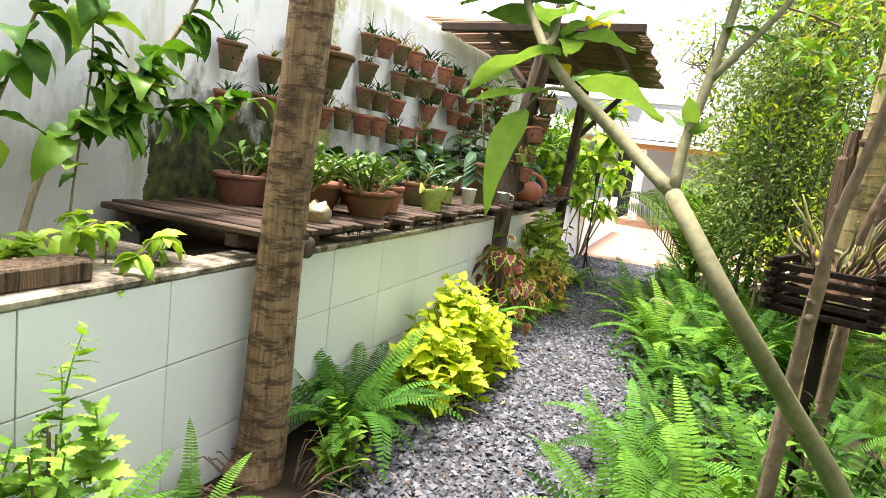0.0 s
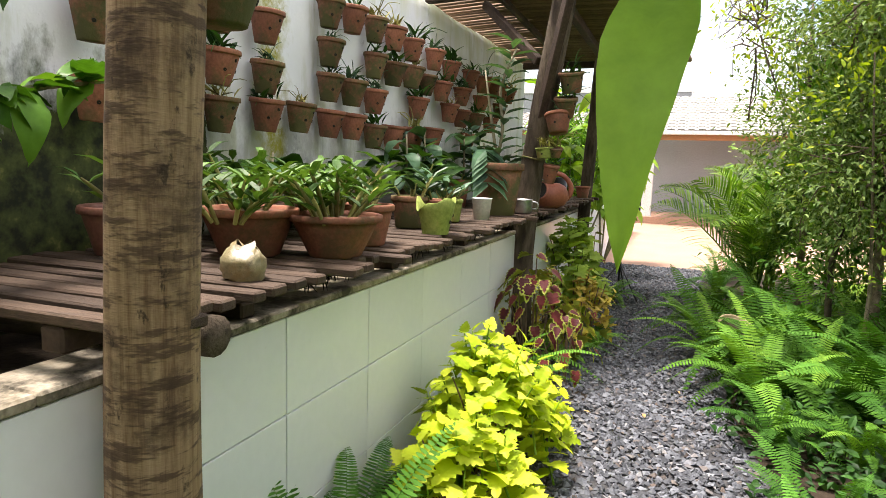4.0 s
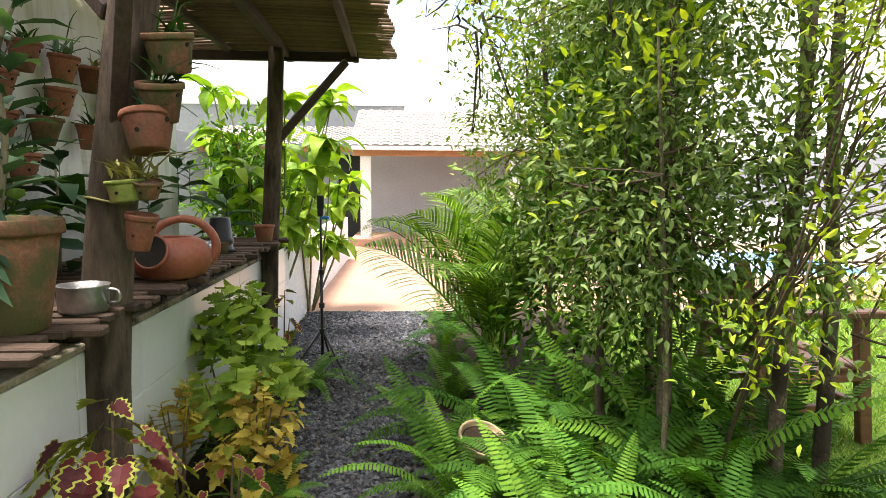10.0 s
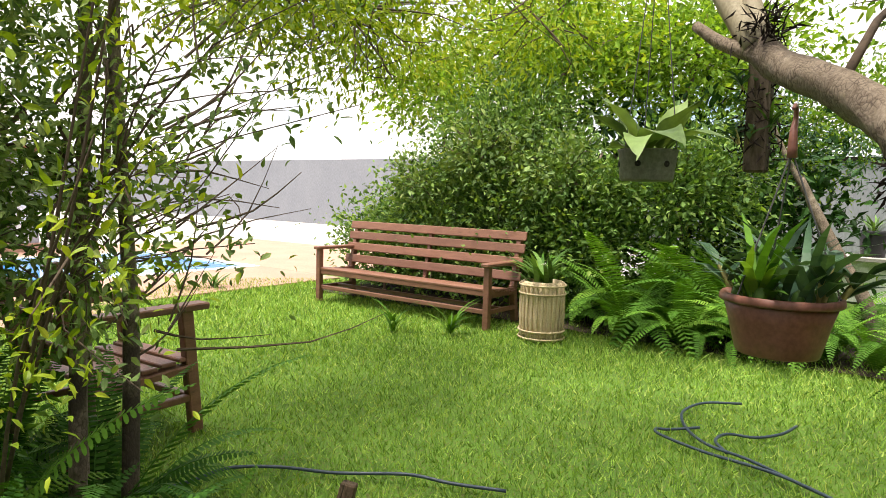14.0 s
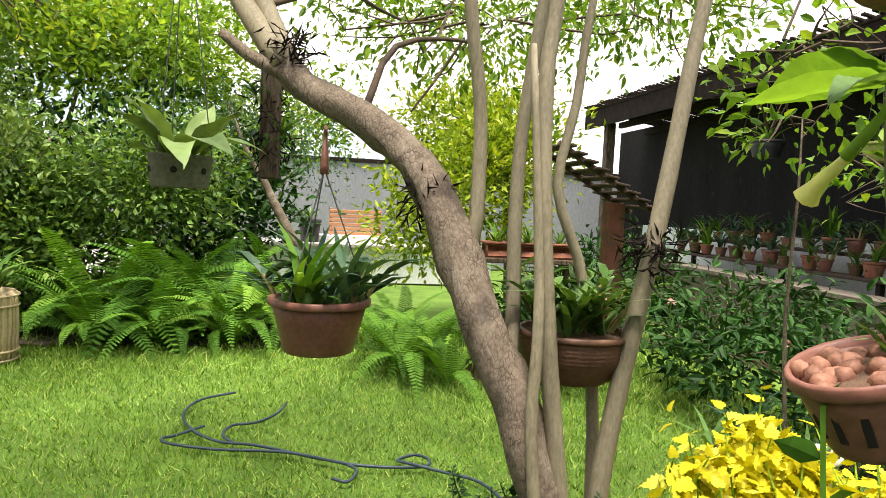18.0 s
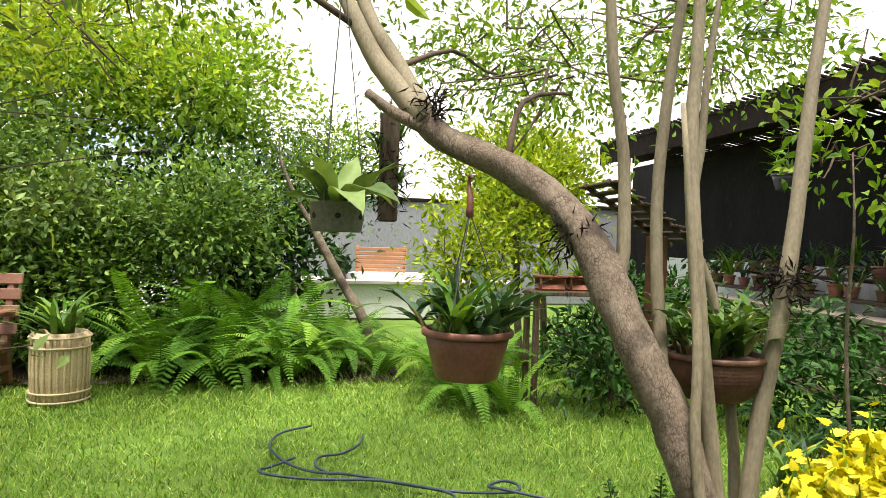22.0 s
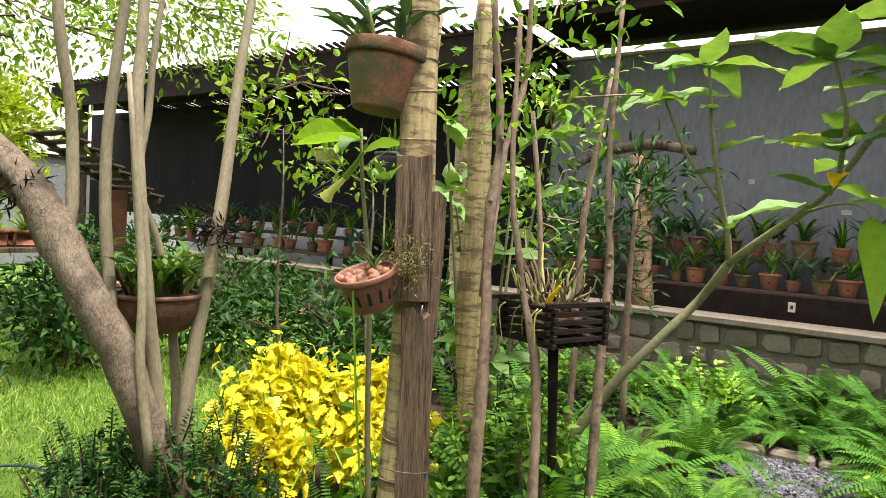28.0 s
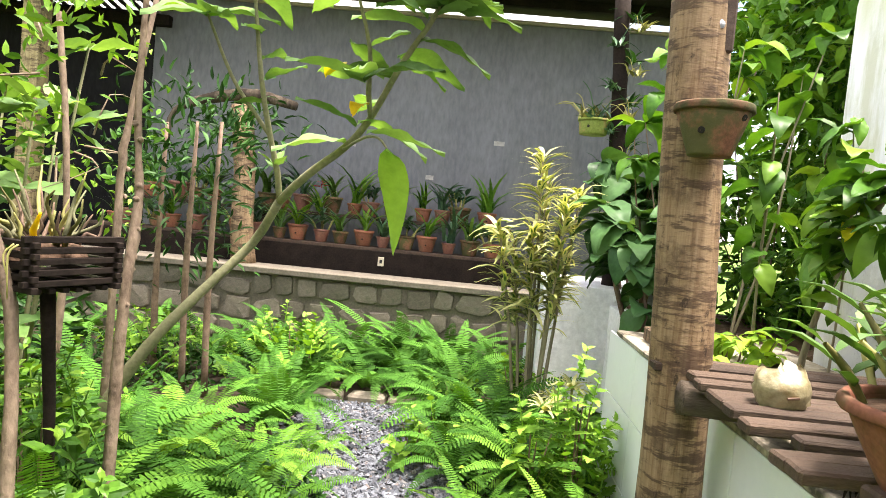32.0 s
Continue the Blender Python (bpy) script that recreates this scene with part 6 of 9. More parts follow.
# ---- far beds: plank table, small roofed shelter, cream vase ----
tb = thing("plank_table", "grey plank table with a row of long terracotta troughs", "table")
part("top", slab(6.7, 7.05, 3.1, 4.05, 0.99, 1.03, "").mesh("top", "grey_timber"), tb)
for x, y in ((6.75, 3.15), (7.0, 3.15), (6.75, 4.0), (7.0, 4.0)):
    plank("leg", (x, y, -0.02), (x, y, 0.99), 0.05, 0.05, tb, "grey_timber")
for k, y in enumerate((3.28, 3.56, 3.84)):
    tr = thing("trough", "long terracotta plastic trough of grassy leaves", "trough", pose(6.86, y, 1.03), "troughs on the table")
    part("body", Geo().box((0, 0, 0.06), (0.17, 0.24, 0.12), 0.015).mesh("body", "terra", True), tr)
    part("rim", Geo().box((0, 0, 0.125), (0.19, 0.26, 0.018), 0.005).mesh("rim", "terra"), tr)
sh = thing("shelter", "small open shelter with a slatted dark roof", "shelter")
part("post", slab(7.06, 7.20, 2.58, 2.74, 0, 1.55, "").mesh("post", "terra"), sh, "reddish square pillar")
for k in range(9):
    part("roof_slat", Geo().box((7.15 - 0.02 * k, 2.45 + 0.11 * k, 1.52 + 0.06 * k), (0.8, 0.10, 0.02), 0.004, pose(0, 0, 0, 10, 0, 0)).mesh("roof_slat", "beam"), sh)
for x in (6.85, 7.35):
    member("rafter", (x, 2.38, 1.46), (x - 0.14, 3.4, 2.02), 0.04, 0.05, "beam", sh)
vs = thing("cream_vase", "cream textured concrete vase of strappy leaves", "vase", pose(7.35, 2.45, -0.02))
part("body", Geo().lathe([(0.001, 0), (0.15, 0), (0.165, 0.02), (0.155, 0.25), (0.17, 0.5), (0.16, 0.52), (0.14, 0.48), (0.001, 0.45)], 20, wob=0.02).mesh("body", "cream"), vs)
pot("low_pot", "cream low pot at the edge of the bed", 4.6, 2.6, -0.02, 0.16, 0.12, 0.2, "cream")
pot("black_pot", "black plastic pot on the far white wall", 13.3, 5.5, 0.68, 0.2, 0.16, 0.4, "plastic_black")
for x, z, rt, h, mt, lb in ((6.13, 2.0, 0.22, 0.24, "plastic_black", "black plastic hanging pot under the canopy"), (9.0, 2.26, 0.22, 0.22, "plastic_black", "black plastic hanging pot under the canopy"), (7.26, 2.11, 0.18, 0.2, "green_clay", "olive plastic hanging pot under the canopy")):
    hb = pot("hanging_pot", lb, x, -0.3, z, rt, rt * 0.75, h, mt, "pots under the canopy")
    for a in (0.3, 2.4, 4.5):
        part("wire", Geo().tube([(rt * math.cos(a), rt * math.sin(a), h), (0, 0.06, 3.3 - z)], 0.003, 4, smooth=1).mesh("wire", "wire"), hb)

# stepping stones and terracotta pot sunk among the ferns
for i, (x, y, a, b) in enumerate(((1.75, 1.12, 0.28, 0.16), (1.38, 1.0, 0.16, 0.24), (1.1, 0.85, 0.3, 0.18))):
    st = thing("stepping_stone", "flat brown stepping stone in the gravel", "stone", pose(x, y, 0.02, 0, 0, 15 * i), "stepping stones")
    part("stone", Geo().box((0, 0, 0), (a, b, 0.06), 0.015).mesh("stone", "brown_slab"), st)
pot("flowerpot", "pale clay pot lying among the ferns", 1.42, 7.95, 0.05, 0.12, 0.08, 0.2, "wicker", "", 0, 0, 20, 15)

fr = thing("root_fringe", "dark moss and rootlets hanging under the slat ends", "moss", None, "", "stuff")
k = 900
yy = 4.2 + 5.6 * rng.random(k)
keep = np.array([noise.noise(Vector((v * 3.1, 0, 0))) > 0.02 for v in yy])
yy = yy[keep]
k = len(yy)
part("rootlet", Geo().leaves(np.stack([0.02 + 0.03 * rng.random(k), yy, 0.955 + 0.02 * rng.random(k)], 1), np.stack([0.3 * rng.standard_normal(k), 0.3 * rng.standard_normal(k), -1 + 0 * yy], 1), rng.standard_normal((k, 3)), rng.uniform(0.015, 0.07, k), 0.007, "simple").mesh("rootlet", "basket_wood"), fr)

# ---- plants ----
def frond_mesh(L, n, w, arch, mat, name="frond"):
    """A fern frond: a thin rib with close pairs of blunt leaflets that shorten to the tip."""
    s = np.linspace(0.04, 1, n)
    x = L * 0.84 * s ** 1.12
    z = L * (1.12 * s - arch * s ** 2.1)
    sway = 0.05 * L * math.sin(arch * 20) * s ** 2
    c = np.stack([x, sway, z], 1)
    tan = unit(np.gradient(c, axis=0))
    G = Geo().tube(np.vstack([[0, 0, 0], c[::4], c[-1:]]), np.linspace(0.0042, 0.001, len(c[::4]) + 2), 3, 0, False, 1)
    env = w * np.minimum(1, s * 4 + 0.35) * (1 - s ** 2.4) ** 0.75 + 0.008
    up = np.cross(tan, np.array([0, 1.0, 0])) * -1
    for sd in (-1, 1):
        ax = tan * 0.22 + np.array([0, sd, 0]) + up * 0.10 - np.array([0, 0, 0.16]) + 0.035 * rng.standard_normal((n, 3))
        G.leaves(c + tan * (0.25 * L / n if sd > 0 else 0), ax, up + 0.08 * rng.standard_normal((n, 3)), env, np.maximum(0.007, L / n * 0.68), "pinna", 0.6)
    return G.mesh(name, mat)


FR = {m: [frond_mesh(1.0, 38, 0.090 + 0.006 * k, 0.5 + 0.19 * k, m) for k in range(5)] for m in ("fern", "fern_dark")}


def fern(x, y, n, size, mat="fern", z=0.0, label="lush green sword fern with arching fronds", up=0.0):
    ob = thing("fern", label, "fern", pose(x, y, z))
    for i in range(n):
        u = i / n
        a = i * 137.5 + 14 * rng.standard_normal()
        s = 1.06 * size * rng.uniform(0.7, 1.12)
        part("frond", FR[mat][int(rng.integers(5))], ob, "", Matrix.Rotation(radians(a), 4, "Z") @ pose(0.02, 0, 0, 12 * rng.standard_normal(), -(up * 0.8 + 26 * (1 - u) * rng.random() - 6) + 12 * u, 0) @ Matrix.Diagonal((s, s, s, 1)))
    return ob


def shoot_mesh(n, h, L, W, kind, mat, tilt=0.55, name="shoot", curl=1.0):
    """A leafy shoot: a stem with opposite pairs of leaves that grow smaller upwards."""
    G = Geo().tube([(0, 0, 0), (0.004, 0.003, h * 0.5), (0, 0, h)], [0.004, 0.003, 0.002], 4, 0, False, 2)
    p, a, nr, ls = [], [], [], []
    for i in range(n):
        u = i / max(1, n - 1)
        ang = (i // 2) * 1.57 + (i % 2) * math.pi + 0.25 * rng.standard_normal()
        d = np.array([math.cos(ang), math.sin(ang), tilt * (0.1 + 1.3 * u) + 0.15 * rng.standard_normal()])
        p.append((0.004 * math.cos(ang), 0.004 * math.sin(ang), h * (0.15 + 0.85 * u)))
        a.append(d)
        nr.append(np.array([-d[0] * d[2], -d[1] * d[2], 1.0]) + 0.2 * rng.standard_normal(3))
        ls.append(L * (1.05 - 0.55 * u) * rng.uniform(0.85, 1.15))
    ls = np.array(ls)
    G.leaves(np.array(p), np.array(a), np.array(nr), ls, ls * W / L, kind, curl)
    return G.mesh(name, mat)


SH = {}


def shoots(key, *a):
    if key not in SH:
        SH[key] = [shoot_mesh(*a) for _ in range(4)]
    return SH[key]


def bush(name, label, x, y, z, rx, ry, h, n, meshes, smin=0.8, smax=1.2, group="", cat="plant", inner=None, low=0.0):
    """A dome of leafy shoots standing on the ground."""
    ob = thing(name, label, cat, pose(x, y, z), group)
    for i in range(n):
        a = i * 2.39996
        r = math.sqrt((i + 0.5) / n)
        top = h * (low + (1 - low) * math.sqrt(max(0.0, 1 - r * r * 0.9))) * rng.uniform(0.75, 1.05)
        s = rng.uniform(smin, smax)
        px, py = r * rx * math.cos(a), r * ry * math.sin(a)
        part("shoot", meshes[i % len(meshes)], ob, "", pose(px, py, max(0.0, top - 0.14 * s), -38 * r * math.sin(a) + 9 * rng.standard_normal(), 38 * r * math.cos(a) + 9 * rng.standard_normal(), 360 * rng.random()) @ Matrix.Diagonal((s, s, s, 1)))
    G = Geo()
    for i in range(max(3, n // 4)):
        a, r = rng.random() * 6.28, math.sqrt(rng.random()) * 0.8
        G.tube([(0.15 * r * rx * math.cos(a), 0.15 * r * ry * math.sin(a), -0.02), (r * rx * math.cos(a) * 0.6, r * ry * math.sin(a) * 0.6, h * 0.45), (r * rx * math.cos(a), r * ry * math.sin(a), h * 0.75)], [0.006, 0.005, 0.003], 4, 0, False, 2)
    part("stem_tuft", G.mesh("stem_tuft", "brown_stem"), ob)
    # inner: leaf colour, mostly darker than the shoots, painting shade inside the dome
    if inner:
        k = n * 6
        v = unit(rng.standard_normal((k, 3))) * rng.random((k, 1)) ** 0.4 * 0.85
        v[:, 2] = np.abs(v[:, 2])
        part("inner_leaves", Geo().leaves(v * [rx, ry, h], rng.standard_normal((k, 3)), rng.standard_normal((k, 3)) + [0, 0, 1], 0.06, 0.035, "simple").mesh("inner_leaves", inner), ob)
    return ob


def crown(blobs, per, L, W, mat, kind="simple", name="crown", hang=0.0, clump=0.22):
    """Leaves in ragged clumps inside a set of ellipsoids (x, y, z, rx, ry, rz, share)."""
    G = Geo()
    for x, y, z, rx, ry, rz, sh in blobs:
        nc = max(4, int(per * sh / 26))
        d = unit(rng.standard_normal((nc, 3))) * rng.random((nc, 1)) ** 0.45
        cc = np.array([x, y, z]) + d * [rx, ry, rz]
        k = 26
        p = (cc[:, None] + rng.standard_normal((nc, k, 3)) * clump * np.array([1, 1, 0.8]) * rng.uniform(0.5, 1.2, (nc, 1, 1))).reshape(-1, 3)
        out = unit(p - np.array([x, y, z - rz * 0.3]))
        ax = out + 0.9 * rng.standard_normal(p.shape) + np.array([0, 0, -hang])
        nr = rng.standard_normal(p.shape) * 0.7 + np.array([0, 0, 1])
        ls = L * rng.uniform(0.6, 1.25, len(p))
        G.leaves(p, ax, nr, ls, ls * W / L, kind)
    return G.mesh(name, mat)


def twigs(blobs, n, mat="twig", r0=0.008, name="twig_spray", drop=0.0):
    """Thin branching twigs that fill a crown."""
    G = Geo()
    for x, y, z, rx, ry, rz, sh in blobs:
        for i in range(max(2, int(n * sh))):
            d = unit(rng.standard_normal(3))
            b = np.array([x, y, z]) + d * [rx, ry, rz] * rng.uniform(0.1, 0.5)
            e = np.array([x, y, z]) + d * [rx, ry, rz] * rng.uniform(0.8, 1.1) + [0, 0, -drop * rng.random()]
            mid = (b + e) / 2 + 0.12 * rng.standard_normal(3)
            G.tube([b, mid, e], [r0, r0 * 0.6, r0 * 0.2], 4, 0.1, False, 2)
    return G.mesh(name, mat)


def limbs(ob, lines, mat, name="limb", sides=10, wob=0.04):
    for k, (pts, rad) in enumerate(lines):
        part(name if k else "trunk", Geo().tube(pts, rad, sides, wob).mesh(name if k else "trunk", mat, True), ob)


# leaning tree over the lawn
tree = thing("leaning_tree", "leaning rough-barked tree with smooth upright stems", "tree")
limbs(tree, [([(3.06, 4.55, -0.05), (3.13, 4.63, 0.35), (3.20, 4.75, 0.78), (3.24, 4.80, 0.93), (3.31, 4.89, 1.14), (3.40, 4.96, 1.36), (3.54, 5.06, 1.58), (3.68, 5.21, 1.72), (3.85, 5.38, 1.82), (3.96, 5.50, 1.93)], [0.085, 0.075, 0.068, 0.066, 0.064, 0.062, 0.058, 0.055, 0.053, 0.05])], "tree_bark", sides=14, wob=0.10)
for pts, rad, mt in (([(3.94, 5.49, 1.92), (4.07, 5.61, 2.10), (4.16, 5.70, 2.25), (4.3, 5.85, 2.6), (4.55, 6.1, 3.2)], [0.05, 0.045, 0.04, 0.034, 0.02], "smooth_bark"),
                     ([(3.92, 5.46, 1.90), (4.13, 5.59, 2.20), (4.31, 5.72, 2.49), (4.7, 5.8, 3.1), (5.3, 5.9, 3.6)], [0.04, 0.036, 0.032, 0.026, 0.016], "smooth_bark"),
                     ([(3.94, 5.50, 1.90), (3.98, 5.62, 1.96), (4.02, 5.72, 2.04)], [0.03, 0.024, 0.018], "tree_bark"),
                     ([(3.39, 4.93, 1.25), (3.40, 4.89, 1.43), (3.43, 4.89, 1.77), (3.45, 4.93, 2.07), (3.5, 4.96, 2.7), (3.6, 5.1, 3.4)], [0.022, 0.022, 0.021, 0.02, 0.016, 0.008], "smooth_bark"),
                     ([(3.27, 4.80, 0.98), (3.34, 4.78, 1.15), (3.40, 4.77, 1.40), (3.44, 4.75, 1.70), (3.48, 4.69, 2.10), (3.5, 4.6, 2.7), (3.6, 4.5, 3.5)], [0.022, 0.022, 0.022, 0.021, 0.02, 0.016, 0.008], "smooth_bark"),
                     ([(3.10, 4.58, -0.05), (3.13, 4.64, 0.4), (3.16, 4.68, 0.70), (3.17, 4.72, 1.03), (3.20, 4.75, 1.41), (3.25, 4.75, 1.80), (3.28, 4.72, 2.04), (3.35, 4.65, 2.7), (3.3, 4.5, 3.6)], [0.028, 0.027, 0.026, 0.025, 0.024, 0.023, 0.021, 0.017, 0.008], "smooth_bark"),
                     ([(3.17, 4.58, -0.05), (3.18, 4.56, 0.4), (3.20, 4.53, 0.74), (3.21, 4.46, 1.13), (3.22, 4.40, 1.43), (3.29, 4.30, 1.84), (3.34, 4.23, 2.11), (3.5, 4.0, 2.8), (3.6, 3.8, 3.5)], [0.032, 0.03, 0.029, 0.028, 0.026, 0.024, 0.022, 0.017, 0.008], "smooth_bark"),
                     ([(3.08, 4.75, 0.5), (3.12, 4.78, 0.86), (3.14, 4.77, 1.11), (3.17, 4.77, 1.34), (3.22, 4.8, 1.9)], [0.018, 0.017, 0.016, 0.014, 0.008], "smooth_bark"),
                     ([(3.22, 4.54, 0.0), (3.30, 4.52, 0.77), (3.38, 4.53, 1.13), (3.40, 4.56, 1.31), (3.43, 4.63, 1.53), (3.49, 4.56, 1.80), (3.55, 4.50, 2.14), (3.7, 4.3, 2.9)], [0.02, 0.019, 0.018, 0.017, 0.016, 0.015, 0.013, 0.006], "smooth_bark"),
                     ([(3.7, 5.22, 1.74), (3.9, 5.1, 2.02), (4.2, 4.8, 2.14), (4.6, 4.6, 2.2)], [0.014, 0.011, 0.008, 0.004], "twig"),
                     ([(4.1, 5.63, 2.15), (4.4, 5.3, 2.35), (4.9, 5.0, 2.4), (5.4, 4.6, 2.5)], [0.014, 0.011, 0.008, 0.004], "twig"),
                     ([(4.2, 5.75, 2.35), (4.2, 6.2, 2.6), (4.1, 6.8, 2.75), (3.8, 7.4, 2.8)], [0.016, 0.012, 0.009, 0.004], "twig")):
    part("limb", Geo().tube(pts, rad, 10, 0.025).mesh("limb", mt, True), tree)
for c in ((3.93, 5.47, 1.97), (3.5, 5.02, 1.47), (3.22, 4.42, 1.36)):
    part("root_tuft", Geo().leaves(np.array(c) + rng.standard_normal((140, 3)) * 0.035, rng.standard_normal((140, 3)), rng.standard_normal((140, 3)), 0.07, 0.005, "simple").mesh("root_tuft", "basket_wood"), tree, "tuft of dark orchid roots")
TB = [(6.2, 4.2, 2.9, 0.9, 0.9, 0.4, 0.8), (5.2, 3.4, 2.8, 0.8, 0.8, 0.4, 0.7), (4.3, 4.0, 2.6, 0.6, 0.6, 0.35, 0.5), (4.6, 6.1, 3.2, 0.9, 0.9, 0.6, 1), (5.3, 5.6, 3.5, 1.0, 1.0, 0.6, 1), (3.5, 5.0, 3.1, 0.5, 0.6, 0.6, 0.5), (3.4, 4.3, 3.1, 0.5, 0.6, 0.7, 0.5), (4.6, 4.6, 2.35, 0.7, 0.8, 0.35, 0.5), (5.2, 4.8, 2.6, 0.7, 0.8, 0.4, 0.5), (3.9, 7.2, 2.8, 0.7, 0.8, 0.4, 0.6), (4.7, 6.8, 2.9, 0.8, 0.7, 0.5, 0.7)]
part("twig_growth", twigs(TB, 26), tree)
part("crown", crown(TB, 1900, 0.055, 0.024, "tree_leaf", "blade", clump=0.16, hang=0.3), tree)

# hedge of small trees between path and lawn
HB = [(2.1, 7.6, 1.35, 0.42, 0.5, 0.65, 1), (2.2, 8.5, 1.6, 0.5, 0.8, 1.0, 1.6), (2.15, 7.8, 2.5, 0.6, 0.8, 0.7, 1.5), (2.5, 8.8, 2.5, 0.6, 0.8, 0.8, 1.1), (2.7, 7.7, 3.1, 0.8, 0.9, 0.5, 1.0), (1.95, 9.2, 1.8, 0.5, 0.7, 1.0, 1), (3.4, 9.2, 3.1, 0.9, 0.8, 0.5, 0.6), (2.5, 7.3, 1.5, 0.25, 0.3, 0.7, 0.5)]
hedge = thing("hedge_trees", "loose row of small-leaved shrubs and saplings along the path", "shrub")
for x, y, z in ((2.45, 7.35, 0.95), (2.6, 7.3, 1.35)):
    for k in range(9):
        e = np.array([x - 0.1 + 0.07 * k, y - 0.85 - 0.05 * k + 0.25 * (k % 3), z - 0.05 + 0.12 * k])
        m = (e + [x, y, z]) / 2 + 0.07 * rng.standard_normal(3) + [0, 0, 0.08]
        part("twig", Geo().tube([(x, y, z), (x, y - 0.2, z + 0.1), m, e], [0.005, 0.004, 0.0025, 0.0012], 5, 0.06, False, 2).mesh("twig", "twig"), hedge)
        t = np.linspace(0.0, 1, 36)[:, None]
        part("twig_foliage", Geo().leaves(m * (1 - t) + e * t + 0.035 * rng.standard_normal((36, 3)), rng.standard_normal((36, 3)) + [0.2, -0.2, 0.3], rng.standard_normal((36, 3)) * 0.6 + [0, 0, 1], rng.uniform(0.03, 0.05, 36), 0.018, "blade", 0.8).mesh("twig_foliage", "hedge"), hedge)
for k, (x, y, h, r) in enumerate(((2.22, 7.6, 2.6, 0.035), (2.60, 7.4, 3.2, 0.034), (2.79, 7.4, 3.2, 0.034), (2.70, 7.55, 3.0, 0.018), (2.05, 7.9, 2.4, 0.025), (2.4, 8.2, 2.8, 0.03), (1.95, 8.6, 2.6, 0.03), (2.6, 8.6, 2.9, 0.035), (2.1, 7.35, 2.0, 0.013), (2.2, 9.0, 2.6, 0.03), (3.0, 8.1, 3.0, 0.02))):
    part("trunk", Geo().tube([(x, y, -0.03), (x + 0.03 * math.sin(k), y + 0.03, h * 0.3), (x + 0.07 * math.sin(k * 2), y + 0.05 * math.cos(k), h * 0.6), (x + 0.12 * math.sin(k * 3), y + 0.1 * math.cos(k * 2), h)], [r, r * 0.85, r * 0.65, r * 0.3], 9, 0.05).mesh("trunk", "tree_bark", True), hedge)
part("twig_growth", twigs(HB + [(1.5, 8.6, 2.4, 0.3, 0.6, 0.6, 1)], 34), hedge)
part("crown", crown(HB, 5200, 0.046, 0.019, "hedge", "blade", clump=0.12, hang=0.4), hedge)
# inner_crown: darker leaf colour stands in for shade inside the hedge
part("inner_crown", crown([(2.25, 8.0, 0.9, 0.35, 0.6, 0.7, 1.3), (2.3, 8.6, 1.8, 0.4, 0.6, 0.8, 1.6), (1.95, 8.9, 0.9, 0.3, 0.5, 0.6, 1), (2.3, 8.2, 1.5, 0.45, 0.5, 0.6, 1.5), (2.4, 8.8, 2.4, 0.4, 0.5, 0.4, 1)], 1000, 0.075, 0.034, "midgreen", "simple", clump=0.17), hedge, "inner leaves in a darker green that puts shade into the colour")
part("new_growth", crown([(1.45, 8.7, 2.6, 0.3, 0.6, 0.4, 0.9), (1.6, 8.4, 2.0, 0.25, 0.5, 0.5, 0.7), (2.0, 7.2, 2.0, 0.5, 0.5, 1.0, 1), (2.1, 7.6, 2.8, 0.7, 0.6, 0.6, 1), (2.3, 8.6, 3.1, 0.9, 0.8, 0.5, 1)], 420, 0.05, 0.022, "yellow_tree", "blade", clump=0.14), hedge, "fresh yellow-green shoot leaves")
bare = Geo()
for i in range(44):
    b = np.array([2.8 + 0.3 * rng.random(), 7.3 + 0.5 * rng.random(), 0.7 + 1.3 * rng.random()])
    d = np.array([rng.uniform(0.1, 0.9), rng.uniform(-0.4, 0.6), rng.uniform(-0.1, 0.7)])
    bare.tube([b, b + d * 0.4 + 0.05 * rng.standard_normal(3), b + d * 0.85 + 0.08 * rng.standard_normal(3)], [0.006, 0.004, 0.0015], 4, 0.1, False, 2)
part("bare_twig_spray", bare.mesh("bare_twig_spray", "twig"), hedge, "tangle of bare twigs")
part("twig_leaves", crown([(3.15, 7.6, 1.3, 0.5, 0.5, 0.6, 1), (3.3, 7.8, 2.1, 0.5, 0.5, 0.5, 1)], 90, 0.045, 0.02, "hedge", "blade", clump=0.2), hedge)

# leafy boughs reaching towards the path and the lawn
NB = [(2.3, 6.58, 1.3, 0.14, 0.16, 0.35, 1), (2.38, 6.6, 1.95, 0.18, 0.2, 0.35, 1.2), (2.2, 6.75, 0.9, 0.15, 0.15, 0.25, 0.7)]
part("bough_foliage", crown(NB, 230, 0.042, 0.018, "yellow_tree", "blade", clump=0.10, hang=0.2), hedge)
for k, (x, z) in enumerate(((2.22, 1.5), (2.3, 2.1), (2.4, 2.3), (2.15, 1.1), (2.35, 1.7))):
    part("bough", Geo().tube([(2.3 + 0.03 * k, 7.3, 0.2 + 0.2 * k), (2.25 + 0.05 * k, 6.95, 0.9 + 0.1 * k), (x, 6.45 + 0.05 * k, z)], [0.008, 0.006, 0.002], 6, 0.06).mesh("bough", "twig", True), hedge)

